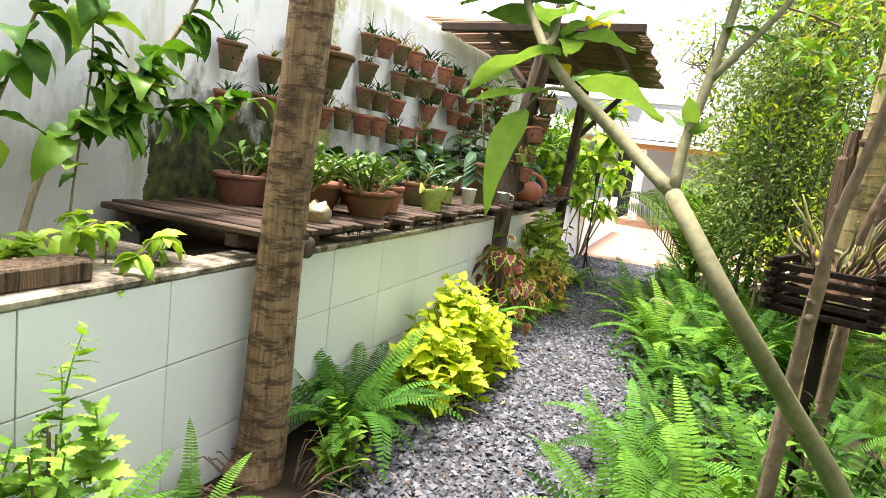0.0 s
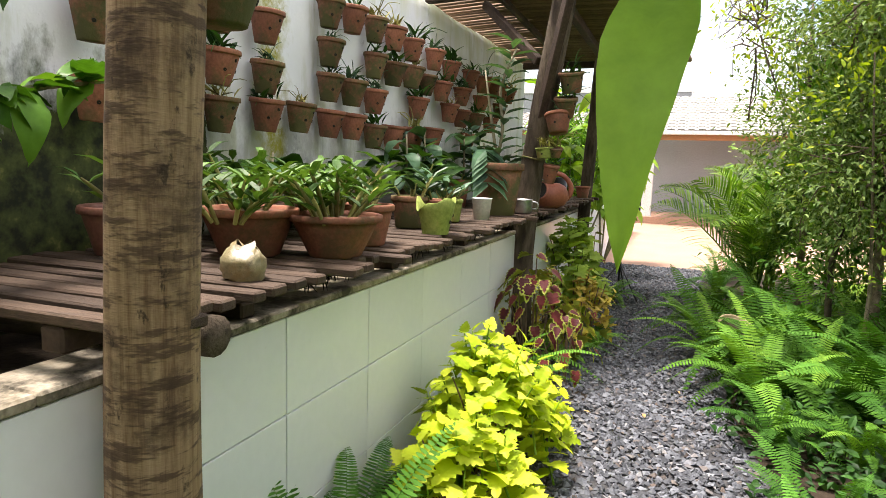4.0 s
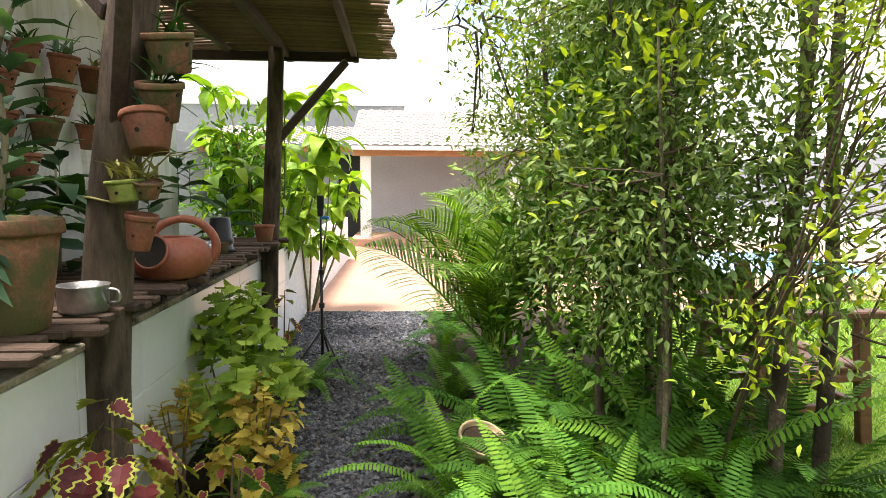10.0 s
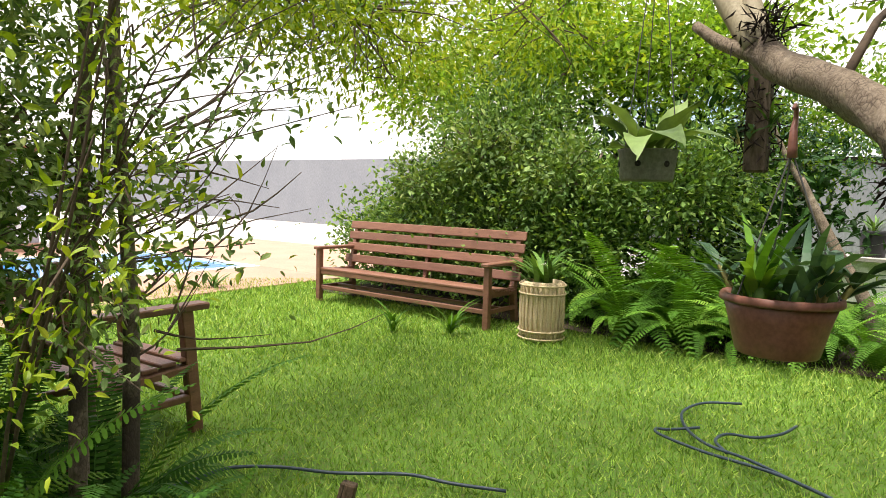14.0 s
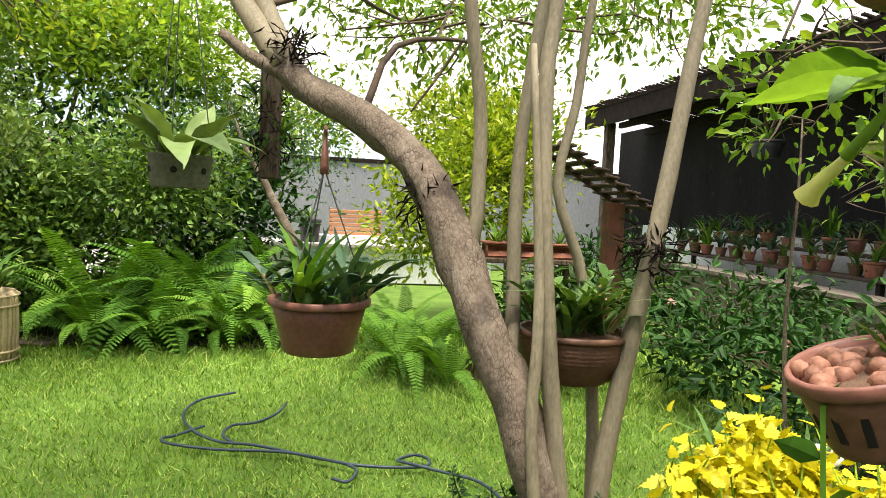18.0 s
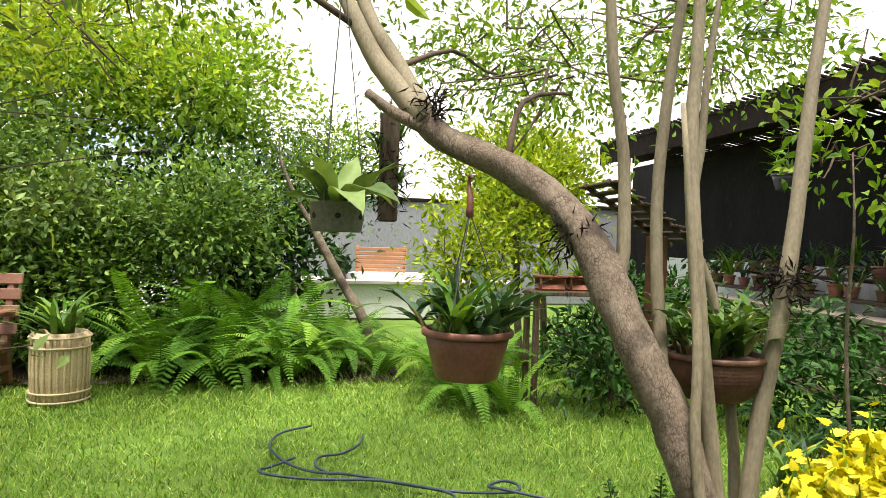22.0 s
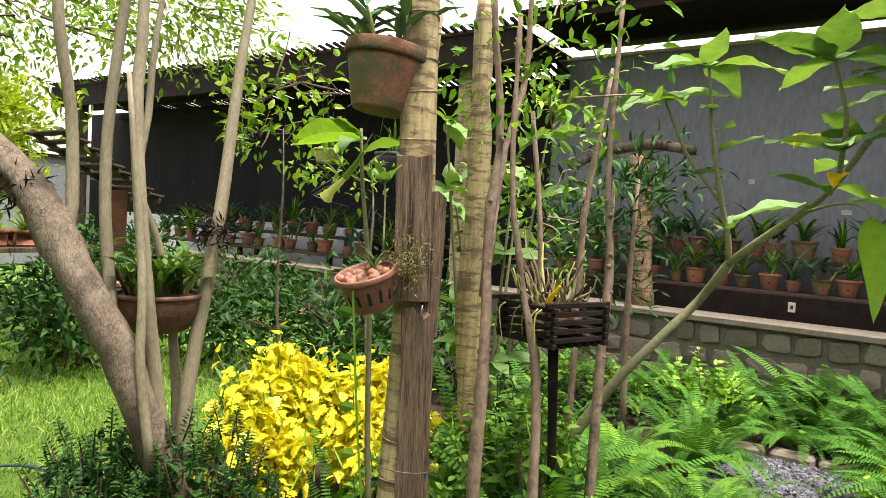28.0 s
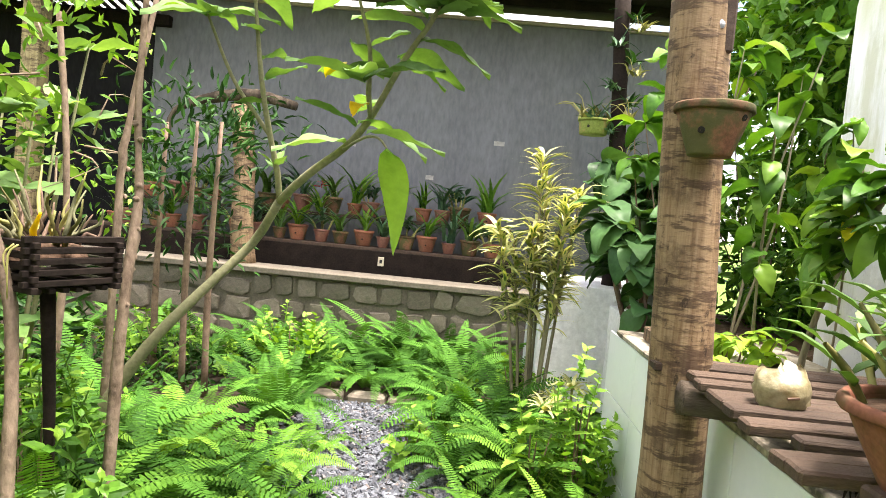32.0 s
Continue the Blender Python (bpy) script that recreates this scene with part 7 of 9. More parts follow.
# overhanging boughs above the walk
OB = [(3.3, 6.5, 2.75, 0.6, 0.7, 0.3, 1), (4.6, 8.0, 2.6, 0.9, 0.8, 0.5, 1.2), (5.6, 8.6, 2.7, 0.9, 0.9, 0.5, 1.2), (6.4, 7.6, 2.9, 0.9, 0.9, 0.5, 1.0), (3.9, 8.2, 2.6, 0.8, 0.7, 0.4, 1.2), (5.0, 9.4, 3.2, 1.1, 1.0, 0.5, 1.3), (2.5, 6.6, 2.6, 0.5, 0.5, 0.35, 0.7)]
part("bough_leaves", crown(OB, 2300, 0.06, 0.025, "yellow_tree", "blade", clump=0.2, hang=0.5), hedge)
part("bough_spray", twigs(OB, 20), hedge)

# areca palm
PF = []
for k in range(3):
    s = np.linspace(0.12, 1, 30)
    c = np.stack([1.15 * (s - 0.2 * s ** 2), 0 * s, 1.15 * (0.95 * s - (0.55 + 0.1 * k) * s ** 2)], 1)
    tan = unit(np.gradient(c, axis=0))
    G = Geo().tube(np.vstack([[0, 0, 0], c[::4]]), np.linspace(0.01, 0.002, len(c[::4]) + 1), 4, 0, False, 1)
    for sd in (-1, 1):
        G.leaves(c, tan * 0.8 + np.array([0, sd, 0.1]) + 0.05 * rng.standard_normal((30, 3)), np.array([0, -sd * 0.5, 1.0]) + 0 * tan, 0.30 * np.sin(np.pi * (0.15 + 0.8 * s)) + 0.04, 0.015, "strap", 0.7)
    PF.append(G.mesh("palm_frond", "palm_leaf"))
for x, y, n, s0 in ((1.72, 9.8, 16, 1.2), (1.68, 9.1, 12, 0.95), (1.95, 10.4, 12, 1.25)):
    ob = thing("areca_palm", "feathery green areca palm arching over the path", "palm", pose(x, y, 0))
    for k in range(5):
        part("stem", Geo().tube([(0.05 * math.cos(k), 0.05 * math.sin(k), -0.03), (0.03 * math.cos(k), 0.03 * math.sin(k), 0.38)], [0.018, 0.013], 7, smooth=1).mesh("stem", "lightgreen", True), ob)
    for i in range(n):
        s = s0 * rng.uniform(0.8, 1.15)
        part("frond", PF[i % 3], ob, "", Matrix.Rotation(radians(i * 137.5), 4, "Z") @ pose(0.03, 0, 0.3, 10 * rng.standard_normal(), -rng.uniform(8, 55), 0) @ Matrix.Diagonal((s, s, s, 1)))
for x, y, z, n, s0 in ((8.75, 9.2, 0.7, 7, 0.55), (8.6, 11.2, 0.4, 6, 0.6)):
    ob = thing("young_palm", "young palm fronds pushing out of the shrubbery", "palm", pose(x, y, 0))
    for i in range(n):
        part("frond", PF[i % 3], ob, "", Matrix.Rotation(radians(i * 137.5), 4, "Z") @ pose(0.03, 0, z, 0, -rng.uniform(0, 35), 0) @ Matrix.Diagonal((s0, s0, s0, 1)))
    part("stem", Geo().tube([(0, 0, 0), (0.02, 0, z)], [0.02, 0.015], 6, smooth=1).mesh("stem", "brown_stem"), ob)

# ferns
for x, y, n, s in ((1.55, 6.8, 30, 0.6), (1.95, 6.7, 34, 0.7), (2.35, 6.85, 30, 0.68), (2.65, 6.75, 18, 0.5), (1.75, 7.05, 20, 0.66), (2.2, 7.0, 20, 0.66), (1.36, 7.5, 18, 0.66), (1.75, 7.4, 22, 0.85), (2.2, 7.4, 22, 0.9), (2.65, 7.4, 22, 0.92), (1.32, 8.2, 16, 0.6),
                   (1.7, 8.2, 20, 0.85), (2.15, 8.1, 18, 0.9), (2.6, 8.2, 18, 0.85), (1.4, 9.0, 14, 0.55), (1.55, 6.2, 16, 0.42), (1.9, 6.15, 18, 0.46), (2.35, 6.2, 16, 0.46), (1.62, 5.4, 14, 0.40), (1.98, 5.35, 14, 0.45), (2.4, 5.5, 14, 0.45), (2.75, 6.1, 10, 0.42), (1.45, 10.6, 12, 0.5), (1.5, 11.3, 12, 0.55), (1.75, 11.75, 12, 0.5), (1.4, 9.8, 10, 0.45)):
    fern(x, y, n, s, "fern_dark" if (x + y) % 0.7 < 0.3 else "fern", up=14)
for x, y, n, s in ((1.55, 3.95, 20, 0.60), (1.62, 3.45, 18, 0.56), (1.95, 3.8, 22, 0.72), (1.8, 4.35, 18, 0.58), (1.52, 4.75, 18, 0.55), (2.0, 2.95, 20, 0.66), (2.35, 3.45, 20, 0.68), (2.55, 2.5, 18, 0.62), (2.85, 3.2, 16, 0.6), (2.25, 4.15, 18, 0.62), (1.5, 3.1, 16, 0.5), (1.5, 2.35, 14, 0.36), (1.62, 2.75, 16, 0.46), (2.0, 3.35, 18, 0.66), (2.15, 2.35, 16, 0.5), (2.05, 3.15, 20, 0.8), (1.85, 3.5, 18, 0.72), (2.35, 3.0, 20, 0.8), (2.5, 3.6, 18, 0.75), (2.65, 4.35, 14, 0.5), (2.9, 4.0, 12, 0.45), (2.1, 4.85, 14, 0.5)):
    fern(x, y, n, s, "fern_dark" if (x * 3 + y) % 0.9 < 0.36 else "fern", label="bright green fern crowding the path edge", up=14)
for x, y, n, s in ((0.24, 4.32, 26, 0.62), (0.12, 4.6, 14, 0.5), (0.14, 6.35, 18, 0.6), (0.16, 6.0, 14, 0.55), (0.38, 7.1, 12, 0.42), (0.5, 7.6, 12, 0.4), (0.28, 8.1, 12, 0.4), (0.42, 9.3, 14, 0.45), (0.25, 3.3, 12, 0.4), (0.3, 2.75, 16, 0.5), (0.7, 2.5, 18, 0.52), (0.42, 2.25, 28, 0.72), (0.62, 1.85, 26, 0.70), (0.32, 2.6, 24, 0.66), (0.95, 0.35, 22, 0.6), (1.6, 0.3, 22, 0.6), (2.3, 0.35, 20, 0.55), (0.3, 1.95, 14, 0.5), (0.16, 2.45, 12, 0.46), (0.62, 3.05, 12, 0.38), (1.8, 1.85, 16, 0.5), (1.4, 1.05, 20, 0.5), (1.0, 1.15, 18, 0.48), (1.8, 1.15, 20, 0.52), (1.2, 0.7, 20, 0.55)):
    fern(x, y, n, s, "fern_dark" if 3.5 < y < 5 or y < 2.6 else "fern", label="green fern growing at the foot of the tiled wall", up=12)
for x, y, n, s in ((0.4, 0.45, 14, 0.62), (0.85, 0.2, 16, 0.66), (1.3, 0.25, 18, 0.7), (1.65, 0.5, 18, 0.66), (2.05, 0.25, 16, 0.6), (2.6, 0.3, 14, 0.55), (0.75, 0.8, 14, 0.6), (1.15, 0.7, 14, 0.62), (2.0, 0.85, 14, 0.6), (1.9, 1.45, 14, 0.6), (1.85, 2.0, 14, 0.55), (0.75, 1.3, 14, 0.6), (0.7, 1.95, 12, 0.6), (2.6, 0.9, 14, 0.55), (3.3, 0.5, 12, 0.55), (4.0, 0.4, 12, 0.55)):
    fern(x, y, n, s, "fern_dark", label="dark fern in front of the stone wall", up=16)
for x, y, n, s in ((7.95, 7.35, 22, 0.95), (7.95, 6.75, 22, 0.95), (8.0, 6.15, 22, 0.9), (8.5, 7.5, 20, 1.25), (8.55, 6.9, 22, 1.35), (8.5, 6.3, 22, 1.3), (8.9, 7.2, 16, 1.45), (8.95, 6.5, 16, 1.4), (8.35, 5.6, 18, 0.95), (8.9, 5.8, 14, 1.1), (8.2, 5.2, 14, 0.75), (8.45, 8.1, 14, 0.8), (6.9, 4.6, 18, 0.85), (7.3, 4.25, 16, 0.9), (7.7, 4.6, 16, 0.8), (6.6, 4.25, 12, 0.6)):
    fern(x, y, n + 2, s, "fern", label="tall sword fern filling the far bed", up=16)

# lime and golden coleus
def leafy_shoots(ob, n, rx, ry, h, mat, size, low=0.0, nl=10):
    """Shoots that carry each leaf as a mesh of its own."""
    blades = cached("blades" + mat, lambda: [Geo().leaves([(0.1, 0, 0)], [[1, 0, 0.0]], [[0, 0, 1]], 1.0, 0.86 + 0.06 * k, "heart", 0.7 + 0.5 * k).mesh("leaf", mat) for k in range(3)])
    stalk = cached("stalk", lambda: Geo().tube([(0, 0, -0.05), (0.004, 0.003, 0.08), (0, 0, 0.16)], [0.005, 0.004, 0.002], 5, 0, False, 2).mesh("shoot", "lightgreen"))
    for i in range(n):
        a, r = i * 2.39996, math.sqrt((i + 0.5) / n)
        top = h * (low + (1 - low) * math.sqrt(max(0.0, 1 - r * r * 0.9))) * rng.uniform(0.8, 1.05)
        sb = part("shoot", stalk, ob, "", pose(r * rx * math.cos(a), r * ry * math.sin(a), max(0.03, top - 0.15), -38 * r * math.sin(a) + 8 * rng.standard_normal(), 38 * r * math.cos(a) + 8 * rng.standard_normal(), 360 * rng.random()))
        for j in range(nl):
            u = j / (nl - 1)
            s = size * (1.1 - 0.55 * u) * rng.uniform(0.85, 1.15)
            part("leaf", blades[j % 3], sb, "", pose(0, 0, 0.02 + 0.14 * u, 0, 0, (j // 2) * 90 + (j % 2) * 180 + 14 * rng.standard_normal()) @ pose(0, 0, 0, 12 * rng.standard_normal(), 12 - 50 * u * u + 9 * rng.standard_normal(), 0) @ Matrix.Diagonal((s, s, s, 1)))


for x, y, rx, ry, h, n in ((0.40, 4.98, 0.26, 0.30, 0.46, 30), (0.36, 5.45, 0.28, 0.34, 0.64, 36), (0.42, 5.85, 0.2, 0.22, 0.44, 14)):
    ob = bush("coleus", "mound of lime-yellow coleus leaves beside the path", x, y, 0, rx, ry, h, 0, (), 0.9, 1.1, "lime coleus", "coleus")
    leafy_shoots(ob, n, rx, ry, h, "lime", 0.104, 0.0, 8)
for x, y, rx, ry, h, n in ((3.2, 4.2, 0.28, 0.28, 0.66, 22), (3.4, 3.85, 0.34, 0.32, 0.86, 28), (3.1, 3.5, 0.32, 0.3, 0.80, 22), (2.86, 3.75, 0.26, 0.24, 0.64, 15)):
    ob = bush("golden_coleus", "dense mound of golden-yellow leaves", x, y, 0, rx, ry, h, 0, (), 0.8, 1.2, "golden coleus", "coleus")
    leafy_shoots(ob, n, rx, ry, h, "yellow", 0.084, 0.5, 4)
    k = 1500
    v = unit(rng.standard_normal((k, 3))) * rng.random((k, 1)) ** 0.4 * 0.85
    v[:, 2] = 0.38 + 0.6 * np.abs(v[:, 2])
    part("inner_foliage", Geo().leaves(v * [rx, ry, h], rng.standard_normal((k, 3)), rng.standard_normal((k, 3)) + [0, 0, 1], 0.058, 0.042, "heart").mesh("inner_foliage", "yellow"), ob)
for x, y, rx, ry, h, n in ((0.17, 8.42, 0.24, 0.34, 0.95, 22), (0.3, 8.0, 0.2, 0.24, 0.66, 10), (0.3, 9.0, 0.2, 0.22, 0.45, 7)):
    ob = bush("coleus", "tall pale green coleus leaning on the wall", x, y, 0, rx, ry, h, 0, (), 0.9, 1.3, "", "coleus")
    leafy_shoots(ob, n, rx, ry, h, "coleus_green", 0.13, 0.2, 7)
MLG = shoots("groundshoot", 9, 0.20, 0.088, 0.058, "heart", "ground_leaf", 0.4)
for x, y, rx, ry, h, n in ((2.0, 1.05, 0.45, 0.3, 0.55, 26), (2.9, 1.2, 0.5, 0.3, 0.5, 22), (0.72, 1.75, 0.22, 0.2, 0.4, 13), (0.35, 1.45, 0.22, 0.2, 0.5, 12), (0.8, 2.25, 0.14, 0.14, 0.3, 8), (2.45, 3.1, 0.4, 0.4, 0.5, 16), (0.2, 2.88, 0.15, 0.2, 0.78, 18), (0.38, 2.75, 0.12, 0.14, 0.5, 8), (0.42, 3.98, 0.1, 0.1, 0.3, 6), (0.95, 2.35, 0.1, 0.1, 0.3, 5)):
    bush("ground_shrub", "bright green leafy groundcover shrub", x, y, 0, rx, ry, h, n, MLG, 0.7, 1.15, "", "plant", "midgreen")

# coleus with maroon centres, each leaf with its own coloured middle
CLE = [Geo().leaves([(0.12, 0, 0)], [[1, 0, 0.0]], [[0, 0, 1]], 1.0, 0.72 + 0.05 * k, "heart", 0.9 + 0.5 * k).mesh("leaf", "coleus_edge") for k in range(3)]
CLM = [Geo().leaves([(0.15, 0, 0.02)], [[1, 0, 0.0]], [[0, 0, 1]], 0.84, 0.55 + 0.04 * k, "heart", 0.9 + 0.4 * k).mesh("leaf_middle", "maroon") for k in range(3)]


def edged_coleus(x, y, rx, ry, h, n, size):
    ob = thing("coleus", "coleus with maroon leaves edged in yellow-green", "coleus", pose(x, y, 0), "maroon coleus")
    for i in range(n):
        a, r = i * 2.39996, math.sqrt((i + 0.5) / n)
        z = h * math.sqrt(max(0.04, 1 - 0.92 * r * r)) * rng.uniform(0.85, 1.04)
        s = size * rng.uniform(0.7, 1.15) * (0.75 + 0.35 * r)
        lf = part("leaf", CLE[i % 3], ob, "", pose(r * rx * math.cos(a), r * ry * math.sin(a), z, 0, 0, math.degrees(a) + 25 * rng.standard_normal()) @ pose(0, 0, 0, 12 * rng.standard_normal(), 8 + 48 * r + 10 * rng.standard_normal(), 0) @ Matrix.Diagonal((s, s, s, 1)))
        part("leaf_middle", CLM[i % 3], lf, "maroon leaf middle")
        if i % 5 == 0:
            part("stem", Geo().tube([(0.1 * rx * math.cos(a), 0.1 * ry * math.sin(a), -0.02), (0.6 * r * rx * math.cos(a), 0.6 * r * ry * math.sin(a), z * 0.5), (r * rx * math.cos(a), r * ry * math.sin(a), z)], [0.007, 0.006, 0.003], 5).mesh("stem", "brown_stem"), ob)


edged_coleus(0.20, 6.88, 0.24, 0.28, 0.74, 60, 0.125)
edged_coleus(0.44, 6.72, 0.2, 0.22, 0.50, 34, 0.09)
edged_coleus(0.42, 7.35, 0.18, 0.26, 0.42, 26, 0.075)
edged_coleus(0.22, 9.5, 0.12, 0.14, 0.66, 16, 0.09)
YB = shoots("bronze", 10, 0.16, 0.08, 0.055, "heart", "bronze", 0.35)
bush("coleus", "yellow and bronze coleus by the path", 0.42, 7.85, 0, 0.17, 0.28, 0.58, 16, YB, 0.9, 1.3, "", "coleus")
bush("coleus", "yellow and bronze coleus against the wall", 0.12, 7.7, 0, 0.12, 0.2, 0.66, 10, YB, 0.9, 1.3, "", "coleus")

# dark shrub under the tree
DS = shoots("boxy", 30, 0.13, 0.036, 0.017, "simple", "darkgreen", 0.4)
for x, y, rx, ry, h, n in ((3.25, 4.85, 0.34, 0.30, 0.70, 56), (2.98, 4.62, 0.32, 0.28, 0.76, 56), (2.85, 5.0, 0.26, 0.24, 0.58, 32), (2.68, 4.55, 0.22, 0.2, 0.58, 26), (3.5, 4.65, 0.24, 0.24, 0.62, 26)):
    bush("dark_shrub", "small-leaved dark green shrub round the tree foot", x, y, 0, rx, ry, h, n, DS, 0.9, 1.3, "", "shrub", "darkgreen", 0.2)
# shelf orchids and other potted plants
def orchid_mesh(n, h, L, W, mat, lean=0.35):
    G, F = Geo(), Geo()
    for i in range(n):
        a, t = rng.random() * 6.28, rng.uniform(0.4, 1.0)
        b = np.array([0.05 * math.cos(a), 0.05 * math.sin(a), 0.0])
        tip = b + np.array([lean * h * math.cos(a), lean * h * math.sin(a), h * t])
        G.tube([b, (b + tip) / 2 + [0, 0, 0.01], tip], [0.007, 0.008, 0.004], 5, 0.08, False, 2)
        k = int(4 + 3 * t)
        for j in range(k):
            u = 0.3 + 0.7 * j / (k - 1)
            ang = a + (j % 2) * math.pi + 0.5 * rng.standard_normal()
            F.leaves([b + (tip - b) * u], [[math.cos(ang), math.sin(ang), 0.75]], [[-0.6 * math.cos(ang), -0.6 * math.sin(ang), 1]], L * rng.uniform(0.7, 1.15), W, "blade", 1.2)
    return G.mesh("cane_tuft", "cane", True), F.mesh("foliage", mat)


OR = [orchid_mesh(9, 0.19, 0.105, 0.031, "orchid", 0.5) for _ in range(4)]
ORD = [orchid_mesh(5, 0.15, 0.14, 0.04, "bluegreen") for _ in range(3)]
STR = []
for k in range(3):
    a = rng.random(16) * 6.28
    d = np.stack([np.cos(a), np.sin(a), rng.uniform(0.7, 2.2, 16)], 1)
    STR.append(Geo().leaves(np.zeros((16, 3)) + 0.015 * rng.standard_normal((16, 3)), d, np.stack([-np.cos(a), -np.sin(a), 0.6 + 0 * a], 1), rng.uniform(0.18, 0.3, 16), 0.022, "strap", 1.0).mesh("leaves", ("midgreen", "orchid", "bluegreen")[k]))


def plant(name, label, x, y, z, me, s=1.0, rz=0, cat="plant", group=""):
    ob = thing(name, label, cat, pose(x, y, z, 0, 0, rz), group)
    if isinstance(me, tuple):
        part("cane_tuft", me[0], ob, "jointed yellow-green canes", Matrix.Diagonal((s, s, s, 1)))
        me = me[1]
    part("foliage", me, ob, "", Matrix.Diagonal((s, s, s, 1)))
    return ob


for i, (nm, lab, x, y, rt, rb, h, mt) in enumerate(SHELF):
    dark = y > 5.6
    plant("orchid", "orchid with thick canes and fleshy green leaves" if not dark else "orchid with stiff blue-green leaves", x, y, SZ + h * 0.86, (ORD if dark else OR)[i % 3], rng.uniform(0.85, 1.15) if not dark else rng.uniform(0.8, 1.2), 77 * i, "orchid", "orchids on the shelf")
for i, (x, y) in enumerate(((0.06, 4.66), (-0.1, 4.85), (-0.4, 4.75), (-0.45, 5.3), (-0.2, 4.5))):
    plant("orchid", "orchid with thick canes and fleshy green leaves", x, y, SZ + 0.11, OR[i % 4], 0.95, 50 * i, "orchid", "orchids on the shelf")
big_l = shoot_mesh(9, 0.22, 0.26, 0.15, "blade", "midgreen", 0.5, "foliage")
for x, y, z, s, r in ((-0.55, 5.05, 1.05, 1.0, 0), (-0.6, 5.5, 1.0, 0.9, 80), (-0.52, 6.75, 1.15, 1.1, 30), (-0.45, 7.6, 1.1, 1.1, 120), (-0.55, 6.35, 1.15, 0.9, 200)):
    plant("broadleaf", "broad-leaved green plant growing up behind the pots", x, y, z, big_l, s, r)
for i in range(9):
    plant("broadleaf", "broad dark leaves crowding the shaded shelf", -0.62 + 0.16 * (i % 3), 7.2 + 0.36 * i, 1.0 + 0.28 * (i % 2), cached("dk_l", lambda: shoot_mesh(10, 0.3, 0.24, 0.13, "blade", "bluegreen", 0.5, "foliage")), rng.uniform(0.8, 1.2), 70 * i)
# climbing orchid in the large pot
cl = thing("climbing_orchid", "tall grey-green orchid climbing from the large pot", "orchid", pose(-0.06, 6.84, SZ + 0.28))
part("stem", Geo().tube([(0, 0, 0), (0.03, 0.02, 0.25), (0.0, 0.05, 0.5), (0.08, 0.1, 0.75)], [0.012, 0.011, 0.009, 0.005], 6, 0.05).mesh("stem", "smooth_bark", True), cl)
part("stem", Geo().tube([(0.02, 0, 0), (-0.05, 0.05, 0.3), (-0.12, 0.1, 0.62)], [0.012, 0.01, 0.005], 6, 0.05).mesh("stem", "smooth_bark", True), cl)
G = Geo()
for j in range(34):
    u = j / 34
    a = j * 2.4
    G.leaves([(0.02 + 0.05 * u, 0.05 * u, 0.75 * u + 0.05)], [[math.cos(a), math.sin(a), 0.35]], [[0, 0, 1]], 0.19, 0.06, "blade", 1.0)
part("foliage", G.mesh("foliage", "bluegreen"), cl)
G = Geo()
rib = np.array([[-0.04 + 0.006 * i, -0.10 - 0.012 * i, 0.12 - 0.004 * i * i] for i in range(8)])
for i, p in enumerate(rib):
    for sd in (-1, 1):
        G.leaves([p], [[0.35 + sd * 0.6, -0.5 + sd * 0.55, -0.5]], [[0.3, -0.3, 1]], 0.17, 0.075, "blade", 1.1)
part("pendent_leaves", G.mesh("pendent_leaves", "bluegreen"), cl, "drooping grey-green paired leaves")

# small growth in the wall pots
TUFT = []
for k in range(4):
    n = 12
    a = rng.random(n) * 6.28
    d = np.stack([np.cos(a) * 0.8, np.sin(a) * 0.8, rng.uniform(0.2, 1.4, n)], 1)
    G = Geo().leaves(0.02 * rng.standard_normal((n, 3)) * [1, 1, 0], d, np.stack([0 * a, 0 * a, 1 + 0 * a], 1), rng.uniform(0.04, 0.1, n), rng.uniform(0.008, 0.025, n), "blade", 1.0)
    for _ in range(3):
        e = rng.standard_normal(3) * [0.06, 0.06, 0.04] + [0.05, 0, 0.05]
        G.tube([(0, 0, 0), e * 0.5 + [0, 0, 0.03], e], [0.002, 0.002, 0.001], 3, 0, False, 2)
    TUFT.append(G.mesh("foliage", ("bluegreen", "darkgreen", "cane", "darkgreen")[k]))
for i, (y, z, k) in enumerate(WALL_POTS):
    if (i * 7) % 10 < 8:
        plant("wall_orchid", "small orchid with dry roots in a wall pot", -0.66, y, z + 0.135, TUFT[i % 4], rng.uniform(0.8, 1.5) * (1.25 if y > 6.5 else 1), 60 * i, "orchid", "orchids in the wall pots")
for x, y, z in ((0.30, 7.16, 1.75), (0.27, 7.12, 1.65), (0.25, 7.13, 1.43), (0.33, 7.18, 1.9), (0.2, 7.12, 1.43)):
    plant("post_orchid", "small orchid tied on the dark post", x, y, z, TUFT[int(10 * z) % 4], 1.4, 100 * x, "orchid", "orchids on the dark post")
for i, (x, y, z, s, k) in enumerate(RACK_POTS):
    plant("potted_plant", ("strappy green seedling in a flowerpot", "stiff upright green leaves in a flowerpot", "grey-green succulent tuft in a flowerpot")[k % 3], x, y, z + s * 1.45, STR[k % 3] if k % 4 else ORD[k % 3], rng.uniform(1.1, 1.9), 50 * i, "plant", "plants on the rack")
plant("bromeliad", "bromeliad with a crimson centre on the rack", 2.35, -0.95, 1.25, STR[0], 1.3)
rb = thing("bromeliad_flower", "crimson bromeliad bract among the flowerpots", "flower", pose(2.35, -0.93, 1.5))
part("bract", shoots("red", 8, 0.06, 0.09, 0.03, "blade", "red_leaf", 0.8)[0], rb)

